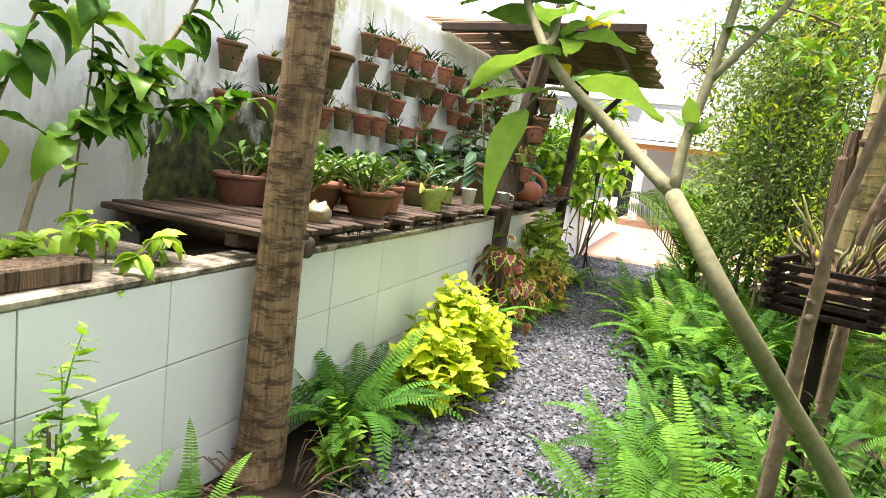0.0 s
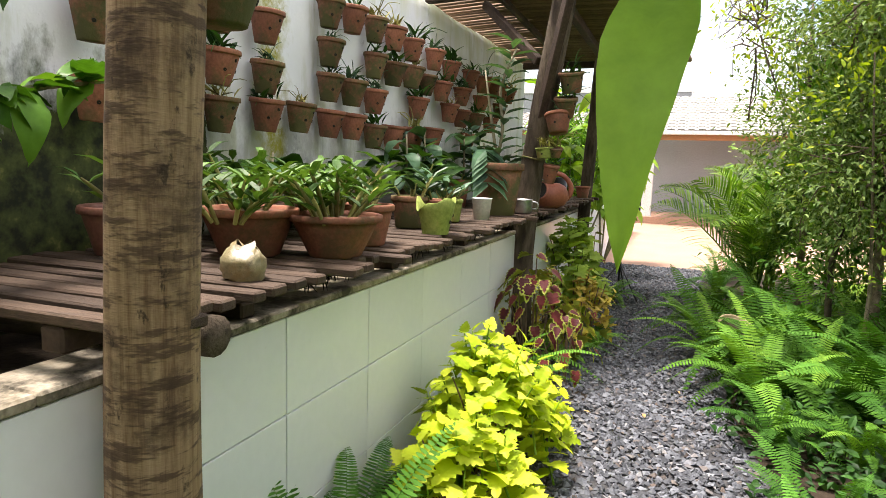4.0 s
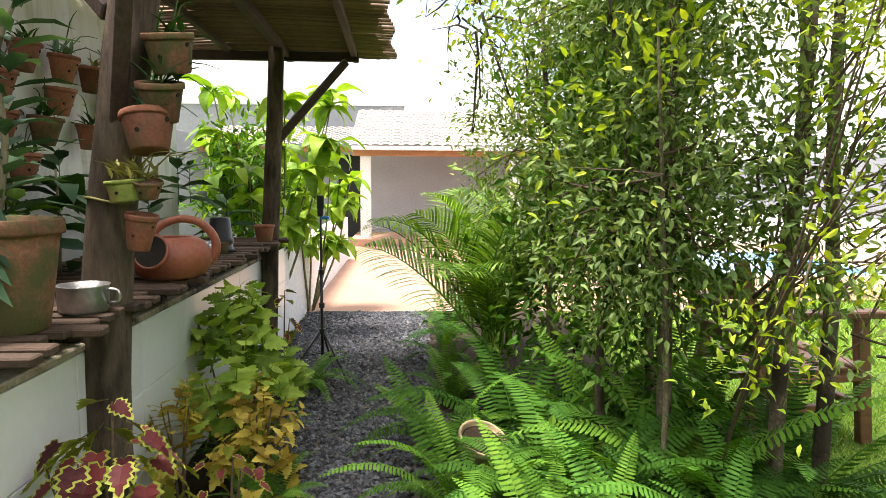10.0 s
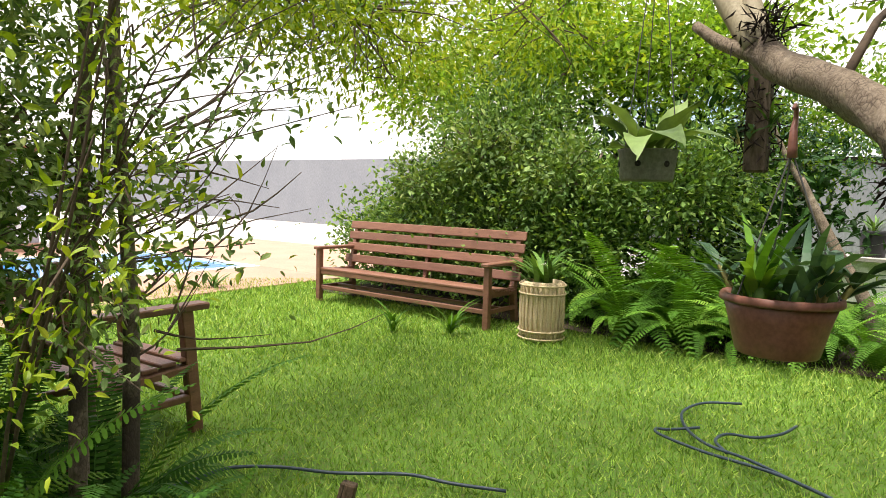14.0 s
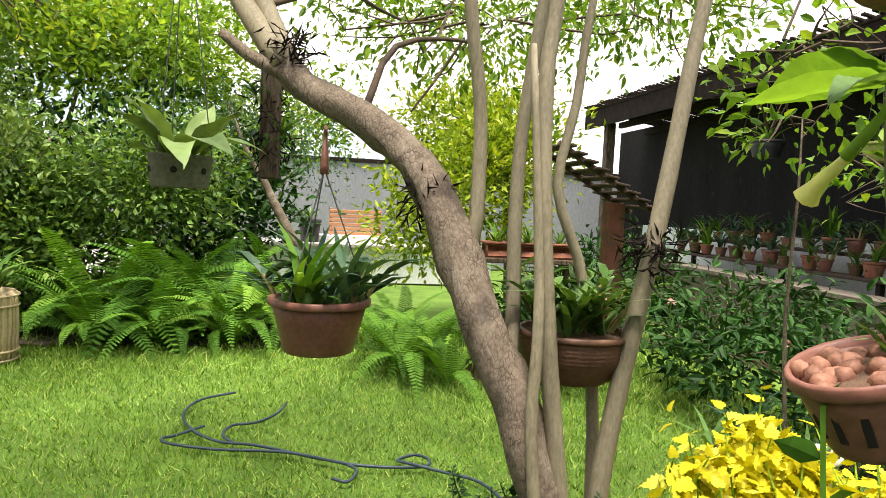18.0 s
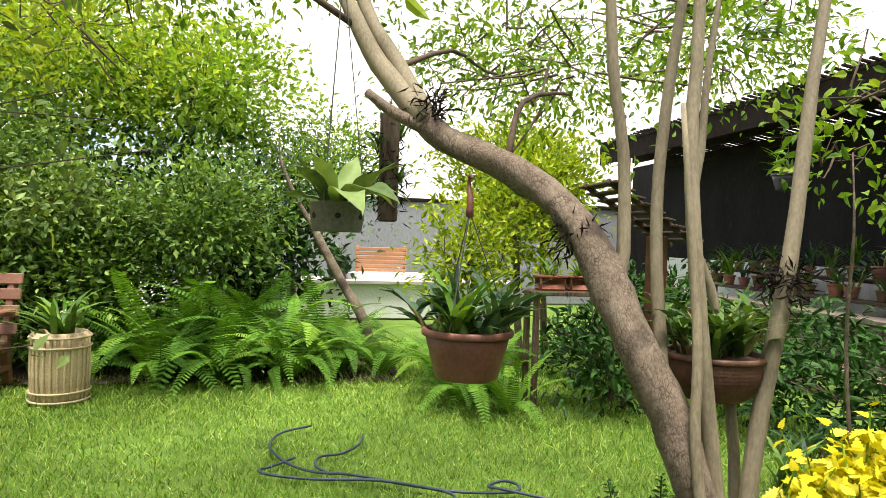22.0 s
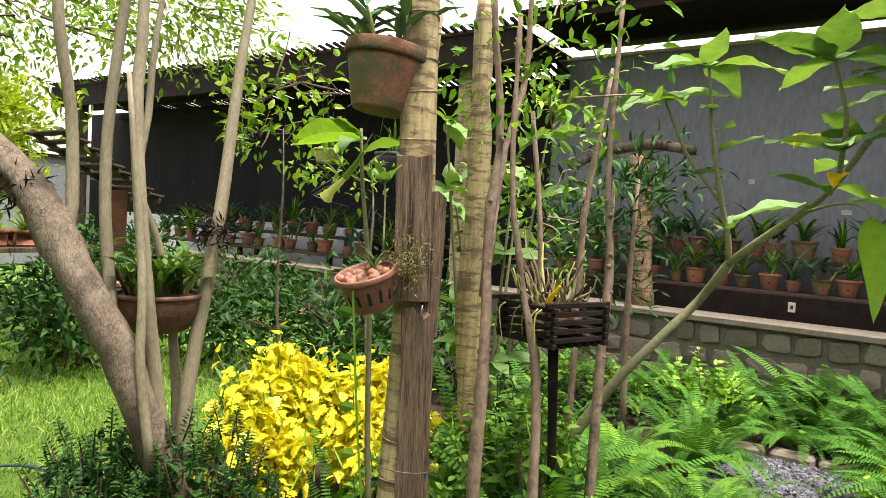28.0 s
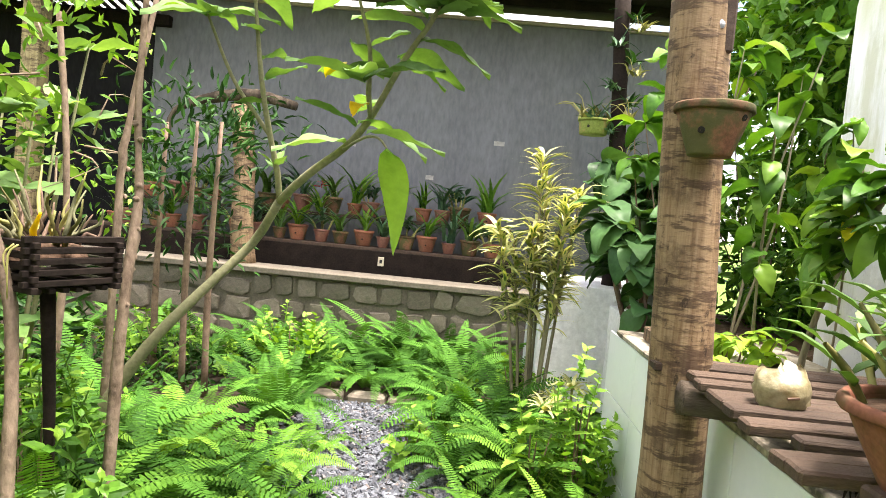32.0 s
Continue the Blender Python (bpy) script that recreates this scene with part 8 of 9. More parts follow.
# trumpet tree by the path
tr = thing("trumpet_tree", "angel's trumpet tree with grey-green forked stems", "tree")
TL = [([(2.28, 3.42, -0.03), (2.12, 3.36, 0.42), (1.95, 3.30, 0.74), (1.79, 3.22, 0.96), (1.64, 3.11, 1.16), (1.51, 3.22, 1.34)], [0.028, 0.026, 0.023, 0.020, 0.019, 0.018]),
      ([(1.51, 3.22, 1.34), (1.42, 3.32, 1.41), (1.34, 3.36, 1.475), (1.235, 3.38, 1.56), (1.14, 3.46, 1.66), (1.03, 3.58, 1.83), (0.92, 3.66, 1.99), (0.85, 3.72, 2.2)], [0.016, 0.016, 0.0155, 0.014, 0.012, 0.010, 0.008, 0.004]),
      ([(1.51, 3.22, 1.34), (1.515, 3.26, 1.45), (1.54, 3.30, 1.58), (1.57, 3.36, 1.78), (1.60, 3.42, 2.1)], [0.013, 0.012, 0.011, 0.010, 0.005]),
      ([(1.54, 3.30, 1.58), (1.60, 3.32, 1.66), (1.68, 3.36, 1.78), (1.76, 3.42, 1.98)], [0.009, 0.008, 0.007, 0.005]),
      ([(1.14, 3.46, 1.66), (1.13, 3.6, 1.72), (1.12, 3.7, 1.84), (1.16, 3.8, 2.0)], [0.010, 0.009, 0.007, 0.004]),
      ([(1.25, 3.37, 1.548), (1.13, 3.6, 1.575), (1.06, 3.75, 1.56), (1.03, 3.77, 1.53)], [0.006, 0.005, 0.004, 0.003])]
limbs(tr, TL, "trumpet_bark", "branch", 10, 0.03)


def big_leaf(L, W, cur, mat, wave):
    """A large soft leaf with a sunk midrib, side veins and a waved edge."""
    v, q, nu, nv = [], [], 11, 7
    for i in range(nu):
        u = i / (nu - 1)
        w = W * math.sin(math.pi * u ** 0.72) ** 0.85 * (1 - 0.22 * u)
        for j in range(nv):
            s = 2 * j / (nv - 1) - 1
            v.append((L * u * math.cos(cur * u), s * w, L * (-math.sin(cur * u) * u * 0.8) + abs(s) * w * 0.28 + wave * math.sin(9 * u + 2 * s) * abs(s) + 0.003 * math.sin(u * 42 + 5 * abs(s))))
    q = [[i * nv + j, i * nv + j + 1, (i + 1) * nv + j + 1, (i + 1) * nv + j] for i in range(nu - 1) for j in range(nv - 1)]
    return Geo().add(v, (), q).mesh("leaf", mat, True)


BL = [big_leaf(0.25, 0.060, 0.12, "trumpet", 0.008), big_leaf(0.26, 0.064, 0.28, "trumpet", 0.010), big_leaf(0.20, 0.050, 0.1, "trumpet", 0.007)]
WLF = big_leaf(0.38, 0.075, 0.12, "trumpet_lit", 0.006)
HLF = big_leaf(0.40, 0.052, 0.55, "trumpet_lit", 0.006)
BY = big_leaf(0.15, 0.045, 0.6, "yellow_leaf", 0.006)


def leaf_at(ob, p, az, pitch, s=1.0, k=0, me=None, roll=0):
    part("leaf", me or BL[k % 3], ob, "yellowing leaf" if me is BY else "", pose(*p, 0, 0, az) @ pose(0, 0, 0, roll, -pitch, 0) @ Matrix.Diagonal((s, s, s, 1)))


for p, n in (((0.85, 3.72, 2.2), 6), ((0.92, 3.66, 1.99), 6), ((1.60, 3.42, 2.1), 6), ((1.76, 3.42, 1.98), 5), ((1.16, 3.8, 2.0), 6), ((1.13, 3.72, 1.74), 4)):
    for i in range(n):
        leaf_at(tr, p, i * 137 + 40 * p[0], rng.uniform(-14, 26), rng.uniform(0.8, 1.2), i, None, rng.uniform(-25, 25))
leaf_at(tr, (1.03, 3.77, 1.53), -98, -34, 1.0, 0, HLF)
for u, a in ((0.0, 40), (0.12, 170), (0.25, 290), (0.38, 60), (0.5, 200), (0.62, 330), (0.74, 100), (0.86, 240), (0.95, 20)):
    leaf_at(tr, (1.235 - 0.36 * u, 3.38 + 0.32 * u, 1.58 + 0.56 * u), a, rng.uniform(-15, 30), rng.uniform(0.85, 1.2), int(a) + 2, None, rng.uniform(-25, 25))
for u, a in ((0.2, 20), (0.4, 150), (0.6, 260), (0.8, 80)):
    leaf_at(tr, (1.54 + 0.04 * u, 3.3 + 0.1 * u, 1.62 + 0.4 * u), a, rng.uniform(-10, 30), rng.uniform(0.6, 0.9), int(a), None, rng.uniform(-25, 25))
leaf_at(tr, (1.10, 3.74, 1.58), 185, -6, 1.0, 0)
for p, a, q in (((0.90, 3.67, 2.02), 200, 8), ((0.88, 3.69, 2.06), 235, -5), ((0.98, 3.62, 1.90), 190, -8), ((1.02, 3.59, 1.84), 215, -20), ((0.93, 3.65, 1.97), 165, 12), ((1.06, 3.55, 1.79), 20, 6), ((0.96, 3.63, 1.93), 10, 14), ((0.86, 3.71, 2.15), 185, 0)):
    leaf_at(tr, p, a, q, rng.uniform(0.85, 1.1), int(a), None, rng.uniform(-20, 20))
leaf_at(tr, (1.14, 3.70, 1.60), 20, 22, 0.8, 0)
leaf_at(tr, (1.2, 3.75, 1.77), -60, 20, 0.9, 0, BY)
leaf_at(tr, (1.12, 3.72, 1.66), 80, 0, 0.7, 0, BY)
for a, q, z in ((20, 40, 1.47), (140, 35, 1.47), (260, 50, 1.48), (320, 30, 1.46)):
    leaf_at(tr, (1.52, 3.27, z), a, q, 0.42, 2)


def trumpet_shrub(name, label, base, h, spread, n, mesh_l, smin, smax, mat="trumpet_bark", z0=0.0, lean=(0, 0), cat="shrub", r0=0.014, per=5):
    """An open shrub: several stems with whorls of large leaves."""
    ob = thing(name, label, cat)
    for i in range(n):
        a = i * 2.4
        e = np.array([base[0] + spread * math.cos(a) * rng.uniform(0.3, 1) + lean[0], base[1] + spread * math.sin(a) * rng.uniform(0.3, 1) + lean[1], z0 + h * rng.uniform(0.6, 1.0)])
        b = np.array([base[0] + 0.04 * math.cos(a), base[1] + 0.04 * math.sin(a), z0 - 0.03])
        m = (b + e) / 2 + 0.06 * rng.standard_normal(3)
        part("stem", Geo().tube([b, m, e], [r0, r0 * 0.75, r0 * 0.35], 7, 0.04).mesh("stem", mat, True), ob)
        for p in (e, m * 0.35 + e * 0.65, m):
            for j in range(per):
                leaf_at(ob, p, rng.random() * 360, rng.uniform(-35, 45), rng.uniform(smin, smax), j, mesh_l[j % len(mesh_l)], rng.uniform(-30, 30))
    return ob


DL = [big_leaf(0.17, 0.05, 0.6, "midgreen", 0.005), big_leaf(0.2, 0.055, 0.9, "midgreen", 0.006), big_leaf(0.15, 0.045, 0.3, "midgreen", 0.004)]
LL = [big_leaf(0.2, 0.045, 0.6, "lightgreen", 0.005), big_leaf(0.22, 0.05, 0.9, "lightgreen", 0.006)]
GL = [big_leaf(0.16, 0.062, 0.7, "climber_leaf", 0.004), big_leaf(0.14, 0.057, 0.4, "climber_leaf", 0.004)]
BRANCHES = [([(-0.5, 3.25, 0.76), (-0.5, 3.33, 1.06), (-0.5, 3.42, 1.23), (-0.48, 3.6, 1.43), (-0.46, 3.75, 1.56), (-0.45, 3.9, 1.74), (-0.45, 4.05, 1.98)], 0.016),
            ([(-0.5, 3.55, 1.33), (-0.46, 3.69, 1.38), (-0.42, 3.88, 1.42), (-0.4, 4.1, 1.46), (-0.4, 4.4, 1.52)], 0.009), ([(-0.5, 3.42, 1.23), (-0.45, 3.54, 1.29), (-0.42, 3.62, 1.4), (-0.4, 3.7, 1.6)], 0.008),
            ([(-0.5, 3.46, 0.78), (-0.5, 3.48, 1.09), (-0.48, 3.52, 1.5), (-0.46, 3.5, 1.8)], 0.006), ([(-0.45, 3.0, 0.78), (-0.4, 3.08, 1.2), (-0.35, 3.2, 1.6), (-0.3, 3.3, 1.9)], 0.008)]
bsb = thing("leafy_shrub", "open leafy shrub branching across the white wall", "shrub")
for pts, r in BRANCHES:
    part("branch", Geo().tube(pts, [r] + [r * 0.7] * (len(pts) - 2) + [r * 0.3], 7, 0.05).mesh("branch", "smooth_bark", True), bsb)
    for k in range(6 * len(pts)):
        u = (0.35 + 0.65 * rng.random()) * (len(pts) - 1.001)
        a, b = np.array(pts[int(u)]), np.array(pts[int(u) + 1])
        leaf_at(bsb, tuple(a + (b - a) * (u % 1)), rng.uniform(-110, 110), rng.uniform(-40, 30), rng.uniform(0.5, 1.15), k, DL[k % 3], rng.uniform(-30, 30))
leaf_at(bsb, BRANCHES[0][0][3], 40, 10, 1.0, 0, BY)
trumpet_shrub("leafy_shrub", "green leafy shrub beside the white wall", (-0.5, 2.5), 1.7, 0.4, 6, DL, 0.8, 1.3, "smooth_bark", 0.8, r0=0.008, per=4)
trumpet_shrub("leafy_shrub", "green leafy shrub crowding the raised bed", (-0.55, 1.7), 1.7, 0.5, 8, DL, 0.8, 1.4, "brown_stem", 0.75, r0=0.008, per=5)
trumpet_shrub("leafy_shrub", "green leafy shrub in the raised bed", (-1.3, 1.2), 2.2, 0.6, 8, DL, 0.9, 1.4, "brown_stem", 0.0, r0=0.009, per=5)
trumpet_shrub("leafy_shrub", "light green leafy shrub behind the low wall", (-1.6, 2.2), 2.4, 0.6, 8, LL, 0.9, 1.4, "brown_stem", 0.0, r0=0.009, per=5)
trumpet_shrub("low_shrub", "low tattered-leaf plant in the raised bed", (-0.3, 3.1), 0.2, 0.15, 5, LL, 0.35, 0.55, "brown_stem", 0.8, r0=0.004)
trumpet_shrub("low_shrub", "low tattered-leaf plant in the raised bed", (-0.2, 3.4), 0.22, 0.18, 5, LL, 0.4, 0.6, "brown_stem", 0.8, r0=0.004)
trumpet_shrub("trumpet_bush", "light green trumpet bush beyond the shelf", (-0.25, 11.1), 2.3, 0.8, 14, LL, 1.1, 1.8, per=8)
trumpet_shrub("trumpet_bush", "light green trumpet bush beyond the shelf", (0.0, 12.2), 2.0, 0.7, 9, LL, 1.1, 1.7, per=7)
trumpet_shrub("climber", "broad-leaved dark climber on the mossy trunk", (-0.42, 0.82), 1.0, 0.34, 9, GL, 1.2, 1.9, "brown_stem", 0.88)
trumpet_shrub("climber", "broad-leaved dark plant behind the low wall", (-0.2, 2.1), 0.75, 0.25, 6, GL, 1.2, 1.8, "brown_stem", 0.8)
ts = thing("trumpet_shoot", "slim trumpet stem with large fresh leaves near the boards", "plant")
part("stem", Geo().tube([(2.45, 4.25, -0.03), (2.47, 4.3, 0.6), (2.45, 4.36, 1.2), (2.46, 4.41, 1.55), (2.47, 4.42, 1.74)], [0.012, 0.011, 0.009, 0.007, 0.005], 7).mesh("stem", "trumpet_bark", True), ts)
leaf_at(ts, (2.45, 4.44, 1.72), -10, 4, 1.0, 0, WLF, 30)
leaf_at(ts, (2.45, 4.44, 1.70), 45, -4, 0.6, 0, WLF, 20)
leaf_at(ts, (2.46, 4.43, 1.70), 110, -5, 0.7, 1)
leaf_at(ts, (2.46, 4.41, 1.66), 200, 20, 0.9, 1)
leaf_at(ts, (2.47, 4.42, 1.72), 30, 30, 0.6, 2)
sp = thing("young_shoot", "slim upright shoot of fresh leaves tied to the boards", "plant")
part("stem", Geo().tube([(2.12, 4.70, 1.36), (2.13, 4.69, 1.48), (2.145, 4.68, 1.58)], [0.003, 0.0026, 0.002], 6).mesh("stem", "trumpet_bark", True), sp)
for a, q in ((80, 62), (190, 50), (-20, 40), (130, 30), (10, 70)):
    leaf_at(sp, (2.145, 4.68, 1.54), a, q, 0.38, 2)
fl = thing("trumpet_flower", "pale yellow drooping trumpet flower", "flower", pose(2.44, 4.475, 1.61))
part("corolla", Geo().tube([(0.015, 0.0, -0.02), (0.05, 0.004, -0.05), (0.09, 0.01, -0.085), (0.115, 0.012, -0.11)], [0.006, 0.010, 0.014, 0.024], 8, 0.05, False).mesh("corolla", "petal", True), fl)
part("calyx", Geo().tube([(-0.01, -0.03, 0.05), (0.005, -0.005, 0.0), (0.04, 0.003, -0.04)], [0.005, 0.010, 0.012], 7).mesh("calyx", "lightgreen", True), fl)

# thin stems with leaf tufts round the basket
th = thing("sapling_clump", "clump of knobbly brown saplings round the basket", "shrub")
for pts, r in (([(2.07, 4.24, -0.03), (2.07, 4.21, 0.89), (2.11, 4.15, 1.44), (2.13, 4.08, 1.77), (2.19, 4.09, 2.3)], 0.02), ([(2.1, 4.18, 1.2), (2.19, 3.95, 1.65), (2.19, 3.80, 2.03), (2.19, 3.79, 2.4)], 0.014), ([(1.9, 4.1, -0.03), (1.94, 4.06, 0.89), (2.03, 4.04, 1.25), (2.11, 4.01, 1.64), (2.13, 3.98, 2.2)], 0.015),
                ([(1.86, 3.7, -0.03), (1.87, 3.65, 0.91), (1.88, 3.58, 1.31), (1.93, 3.53, 1.69), (1.93, 3.50, 2.4)], 0.017), ([(2.14, 3.25, -0.03), (2.15, 3.22, 1.25), (2.14, 3.20, 1.6), (2.1, 3.1, 2.2)], 0.016), ([(2.5, 3.52, -0.03), (2.54, 3.53, 1.6), (2.56, 3.53, 2.5)], 0.05), ([(2.3, 3.4, -0.03), (2.3, 3.3, 1.1), (2.45, 3.2, 2.0)], 0.014), ([(2.5, 4.2, -0.03), (2.45, 4.15, 1.0), (2.4, 4.1, 2.2)], 0.012)):
    part("stem", Geo().tube(pts, [r * 1.1, r * 1.0, r * 0.85] + [r * 0.62] * (len(pts) - 3), 8, 0.2, True, 5).mesh("stem", "palm2" if r > 0.04 else "sapling_bark", True), th)
knob = Geo().lathe([(0.001, -0.012), (0.009, -0.006), (0.011, 0.002), (0.006, 0.010), (0.001, 0.013)], 7, wob=0.15).mesh("knob", "sapling_bark", True)
for x, y, z, x1, y1, z1 in ((2.07, 4.21, 0.89, 2.11, 4.15, 1.44), (1.94, 4.06, 0.89, 2.03, 4.04, 1.25), (1.87, 3.65, 0.91, 1.88, 3.58, 1.31), (2.11, 4.15, 1.44, 2.13, 4.08, 1.77), (1.88, 3.58, 1.31, 1.93, 3.53, 1.69), (2.15, 3.22, 1.0, 2.14, 3.20, 1.6)):
    for k in range(5):
        u, a = (k + rng.random()) / 5, rng.random() * 6.28
        part("knob", knob, th, "", pose(x + (x1 - x) * u + 0.012 * math.cos(a), y + (y1 - y) * u + 0.012 * math.sin(a), z + (z1 - z) * u, 40 * rng.standard_normal(), 40 * rng.standard_normal(), 0))
SB = [(2.1, 3.8, 2.25, 0.5, 0.5, 0.35, 1), (2.3, 3.4, 1.75, 0.4, 0.5, 0.4, 0.7), (2.0, 4.1, 1.9, 0.3, 0.3, 0.3, 0.5), (2.45, 3.0, 1.5, 0.4, 0.5, 0.4, 0.8)]
part("leaves", crown(SB, 170, 0.055, 0.024, "midgreen", "blade", clump=0.10), th)
part("young_leaves", crown(SB, 45, 0.05, 0.022, "ground_leaf", "blade", clump=0.10), th)
part("twig_spray", twigs(SB, 5, "sapling_bark", 0.005), th)
dk = thing("dark_shrub", "dark glossy shrub behind the saplings", "shrub")
part("crown", crown([(2.5, 1.6, 1.7, 0.5, 0.5, 0.5, 1), (2.9, 1.3, 1.3, 0.5, 0.4, 0.5, 1)], 420, 0.11, 0.03, "darkgreen", "blade", clump=0.14), dk)
for x, y in ((2.4, 1.6), (2.6, 1.5), (2.9, 1.3)):
    part("stem", Geo().tube([(x, y, -0.03), (x + 0.03, y, 0.8), (x, y + 0.05, 1.8)], [0.025, 0.022, 0.012], 8, 0.05).mesh("stem", "brown_stem", True), dk)

MGS = shoots("midshoot", 12, 0.18, 0.075, 0.045, "blade", "midgreen", 0.4)
for x, y, rx, ry, h, n in ((2.05, 3.78, 0.28, 0.22, 0.84, 26), (2.3, 3.55, 0.28, 0.28, 0.8, 24), (2.45, 4.1, 0.26, 0.22, 0.62, 18), (2.6, 3.2, 0.35, 0.35, 0.6, 20)):
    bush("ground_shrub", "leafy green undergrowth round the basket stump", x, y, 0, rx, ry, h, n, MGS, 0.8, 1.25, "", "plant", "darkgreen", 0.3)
DKB = [big_leaf(0.30, 0.085, 0.6, "darkgreen", 0.008), big_leaf(0.26, 0.075, 0.9, "bluegreen", 0.008)]
for x, y, z, n in ((-0.5, 6.45, 1.15, 8), (-0.55, 6.85, 1.2, 8), (-0.45, 7.35, 1.2, 8), (-0.55, 5.2, 1.05, 7), (-0.5, 8.0, 1.2, 7)):
    bl = thing("broadleaf", "broad dark leaves rising behind the shelf pots", "plant", pose(x, y, z))
    for i in range(n):
        leaf_at(bl, (0, 0, 0.04 * i), i * 137, rng.uniform(-5, 45), rng.uniform(0.7, 1.15), i, DKB[i % 2], rng.uniform(-20, 20))
    part("stem", Geo().tube([(0, 0, 1.0 - z), (0.01, 0, 0), (0, 0.01, 0.04 * n)], [0.01, 0.009, 0.005], 6).mesh("stem", "smooth_bark", True), bl)

# variegated plant beside the low wall
vg = thing("variegated_shrub", "tall cream-and-green variegated shrub", "shrub", pose(0.3, 1.75, 0))
for i in range(9):
    a = i * 2.4
    r = 0.06 + 0.026 * i
    top = (1.72, 1.45, 1.62, 1.3, 1.52, 1.2, 1.38, 1.1, 1.28)[i]
    q = [np.array([0.3 * r * math.cos(a), 0.3 * r * math.sin(a), -0.03]), np.array([0.7 * r * math.cos(a), 0.8 * r * math.sin(a), 0.55 * top]), np.array([1.15 * r * math.cos(a), 1.4 * r * math.sin(a), top])]
    part("stem", Geo().tube(q, [0.012, 0.010, 0.006], 7, 0.05).mesh("stem", "smooth_bark", True), vg)
    for k in range(4):
        c = q[2] - (q[2] - q[1]) * k * 0.26
        n = 17 - k
        b = rng.random(n) * 6.28
        d = np.stack([np.cos(b), np.sin(b), rng.uniform(0.45, 1.5, n) - 0.12 * k], 1)
        up = np.stack([-np.cos(b), -np.sin(b), 0.9 + 0 * b], 1)
        h = np.stack([0 * b, 0 * b, np.linspace(-0.09, 0.03, n)], 1)
        w = part("leaf_whorl", Geo().leaves(h, d, up, 0.19, 0.027, "strap", 1.25).mesh("leaf_whorl", "varieg"), vg, "", pose(*c, 10 * rng.standard_normal(), 10 * rng.standard_normal(), 0))
        part("leaf_middle", Geo().leaves(h + [0, 0, 0.0025], d, up, 0.155, 0.012, "strap", 1.25).mesh("leaf_middle", "varieg_mid"), w, "green leaf centre")
for x, y, z in ((0.12, 2.15, 0.45), (0.28, 2.3, 0.36), (0.2, 2.0, 0.34)):
    n = 22
    b = rng.random(n) * 6.28
    d = np.stack([np.cos(b), np.sin(b), rng.uniform(0.1, 1.2, n)], 1)
    plant("variegated_tuft", "low tuft of cream-edged leaves by the wall", x, y, z - 0.2, Geo().leaves(np.zeros((n, 3)) + [0, 0, 0.2], d, np.stack([-np.cos(b), -np.sin(b), 0.8 + 0 * b], 1), 0.15, 0.02, "strap", 1.2).tube([(0, 0, -z + 0.2), (0, 0, 0.2)], 0.008, 5, smooth=1).mesh("foliage", "varieg"))

# planting across the lawn
def shrub_mass(name, label, blobs, per, L, W, mat, trunks=(), kind="simple", clump=0.25, hang=0.0, tw=12):
    ob = thing(name, label, "shrub")
    part("crown", crown(blobs, per, L, W, mat, kind, "crown", hang, clump), ob)
    part("twig_spray", twigs(blobs, tw), ob)
    for x, y, h, r in trunks:
        part("trunk", Geo().tube([(x, y, -0.03), (x + 0.05, y + 0.04, h * 0.4), (x - 0.04, y + 0.1, h * 0.75), (x + 0.1, y, h)], [r, r * 0.85, r * 0.6, r * 0.3], 8, 0.05).mesh("trunk", "tree_bark", True), ob)
    return ob


shrub_mass("shrubbery", "dense dark green shrubbery behind the bench", [(9.0, 9.0, 1.3, 0.8, 1.1, 1.1, 2), (9.2, 10.6, 1.1, 0.8, 1.0, 1.0, 1.6), (9.4, 9.6, 2.2, 0.9, 1.2, 0.9, 2), (9.0, 11.6, 0.7, 0.7, 0.6, 0.7, 0.8), (8.8, 8.2, 1.1, 0.6, 0.6, 0.9, 1), (9.0, 7.2, 1.6, 0.6, 0.9, 0.7, 1)], 5200, 0.085, 0.046, "shrub_leaf", [(9.3, 9.5, 2.4, 0.06), (9.1, 8.2, 2.0, 0.05)], "simple", 0.22)
shrub_mass("shrubbery", "leafy green shrubs behind the bench", [(8.55, 8.9, 0.6, 0.35, 0.9, 0.5, 1), (8.6, 10.4, 0.55, 0.35, 1.0, 0.5, 1)], 1500, 0.09, 0.055, "shrub_leaf", (), "simple", 0.18)
# dark leaf colour paints the shade deep in the shrubbery and closes its gaps
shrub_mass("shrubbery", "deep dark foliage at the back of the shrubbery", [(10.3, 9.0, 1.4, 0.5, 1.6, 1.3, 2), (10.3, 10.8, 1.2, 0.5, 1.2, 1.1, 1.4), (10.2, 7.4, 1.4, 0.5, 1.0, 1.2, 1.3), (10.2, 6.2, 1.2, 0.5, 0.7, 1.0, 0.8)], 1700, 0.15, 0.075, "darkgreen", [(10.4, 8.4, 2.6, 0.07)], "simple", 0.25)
shrub_mass("shrubbery", "bright young leaves over the shrubbery", [(8.5, 9.6, 2.0, 0.4, 0.7, 0.4, 1), (8.5, 8.4, 1.7, 0.35, 0.5, 0.4, 0.8), (8.7, 10.7, 1.6, 0.4, 0.6, 0.4, 0.7)], 900, 0.095, 0.05, "hedge", (), "blade", 0.14)
mt = thing("hanging_log", "square mossy timber hung from the tree, clad with orchids", "log", pose(4.481, 5.574, 1.531))
part("timber", Geo().box((0, 0, 0.258), (0.087, 0.087, 0.516), 0.008).mesh("timber", "log"), mt)
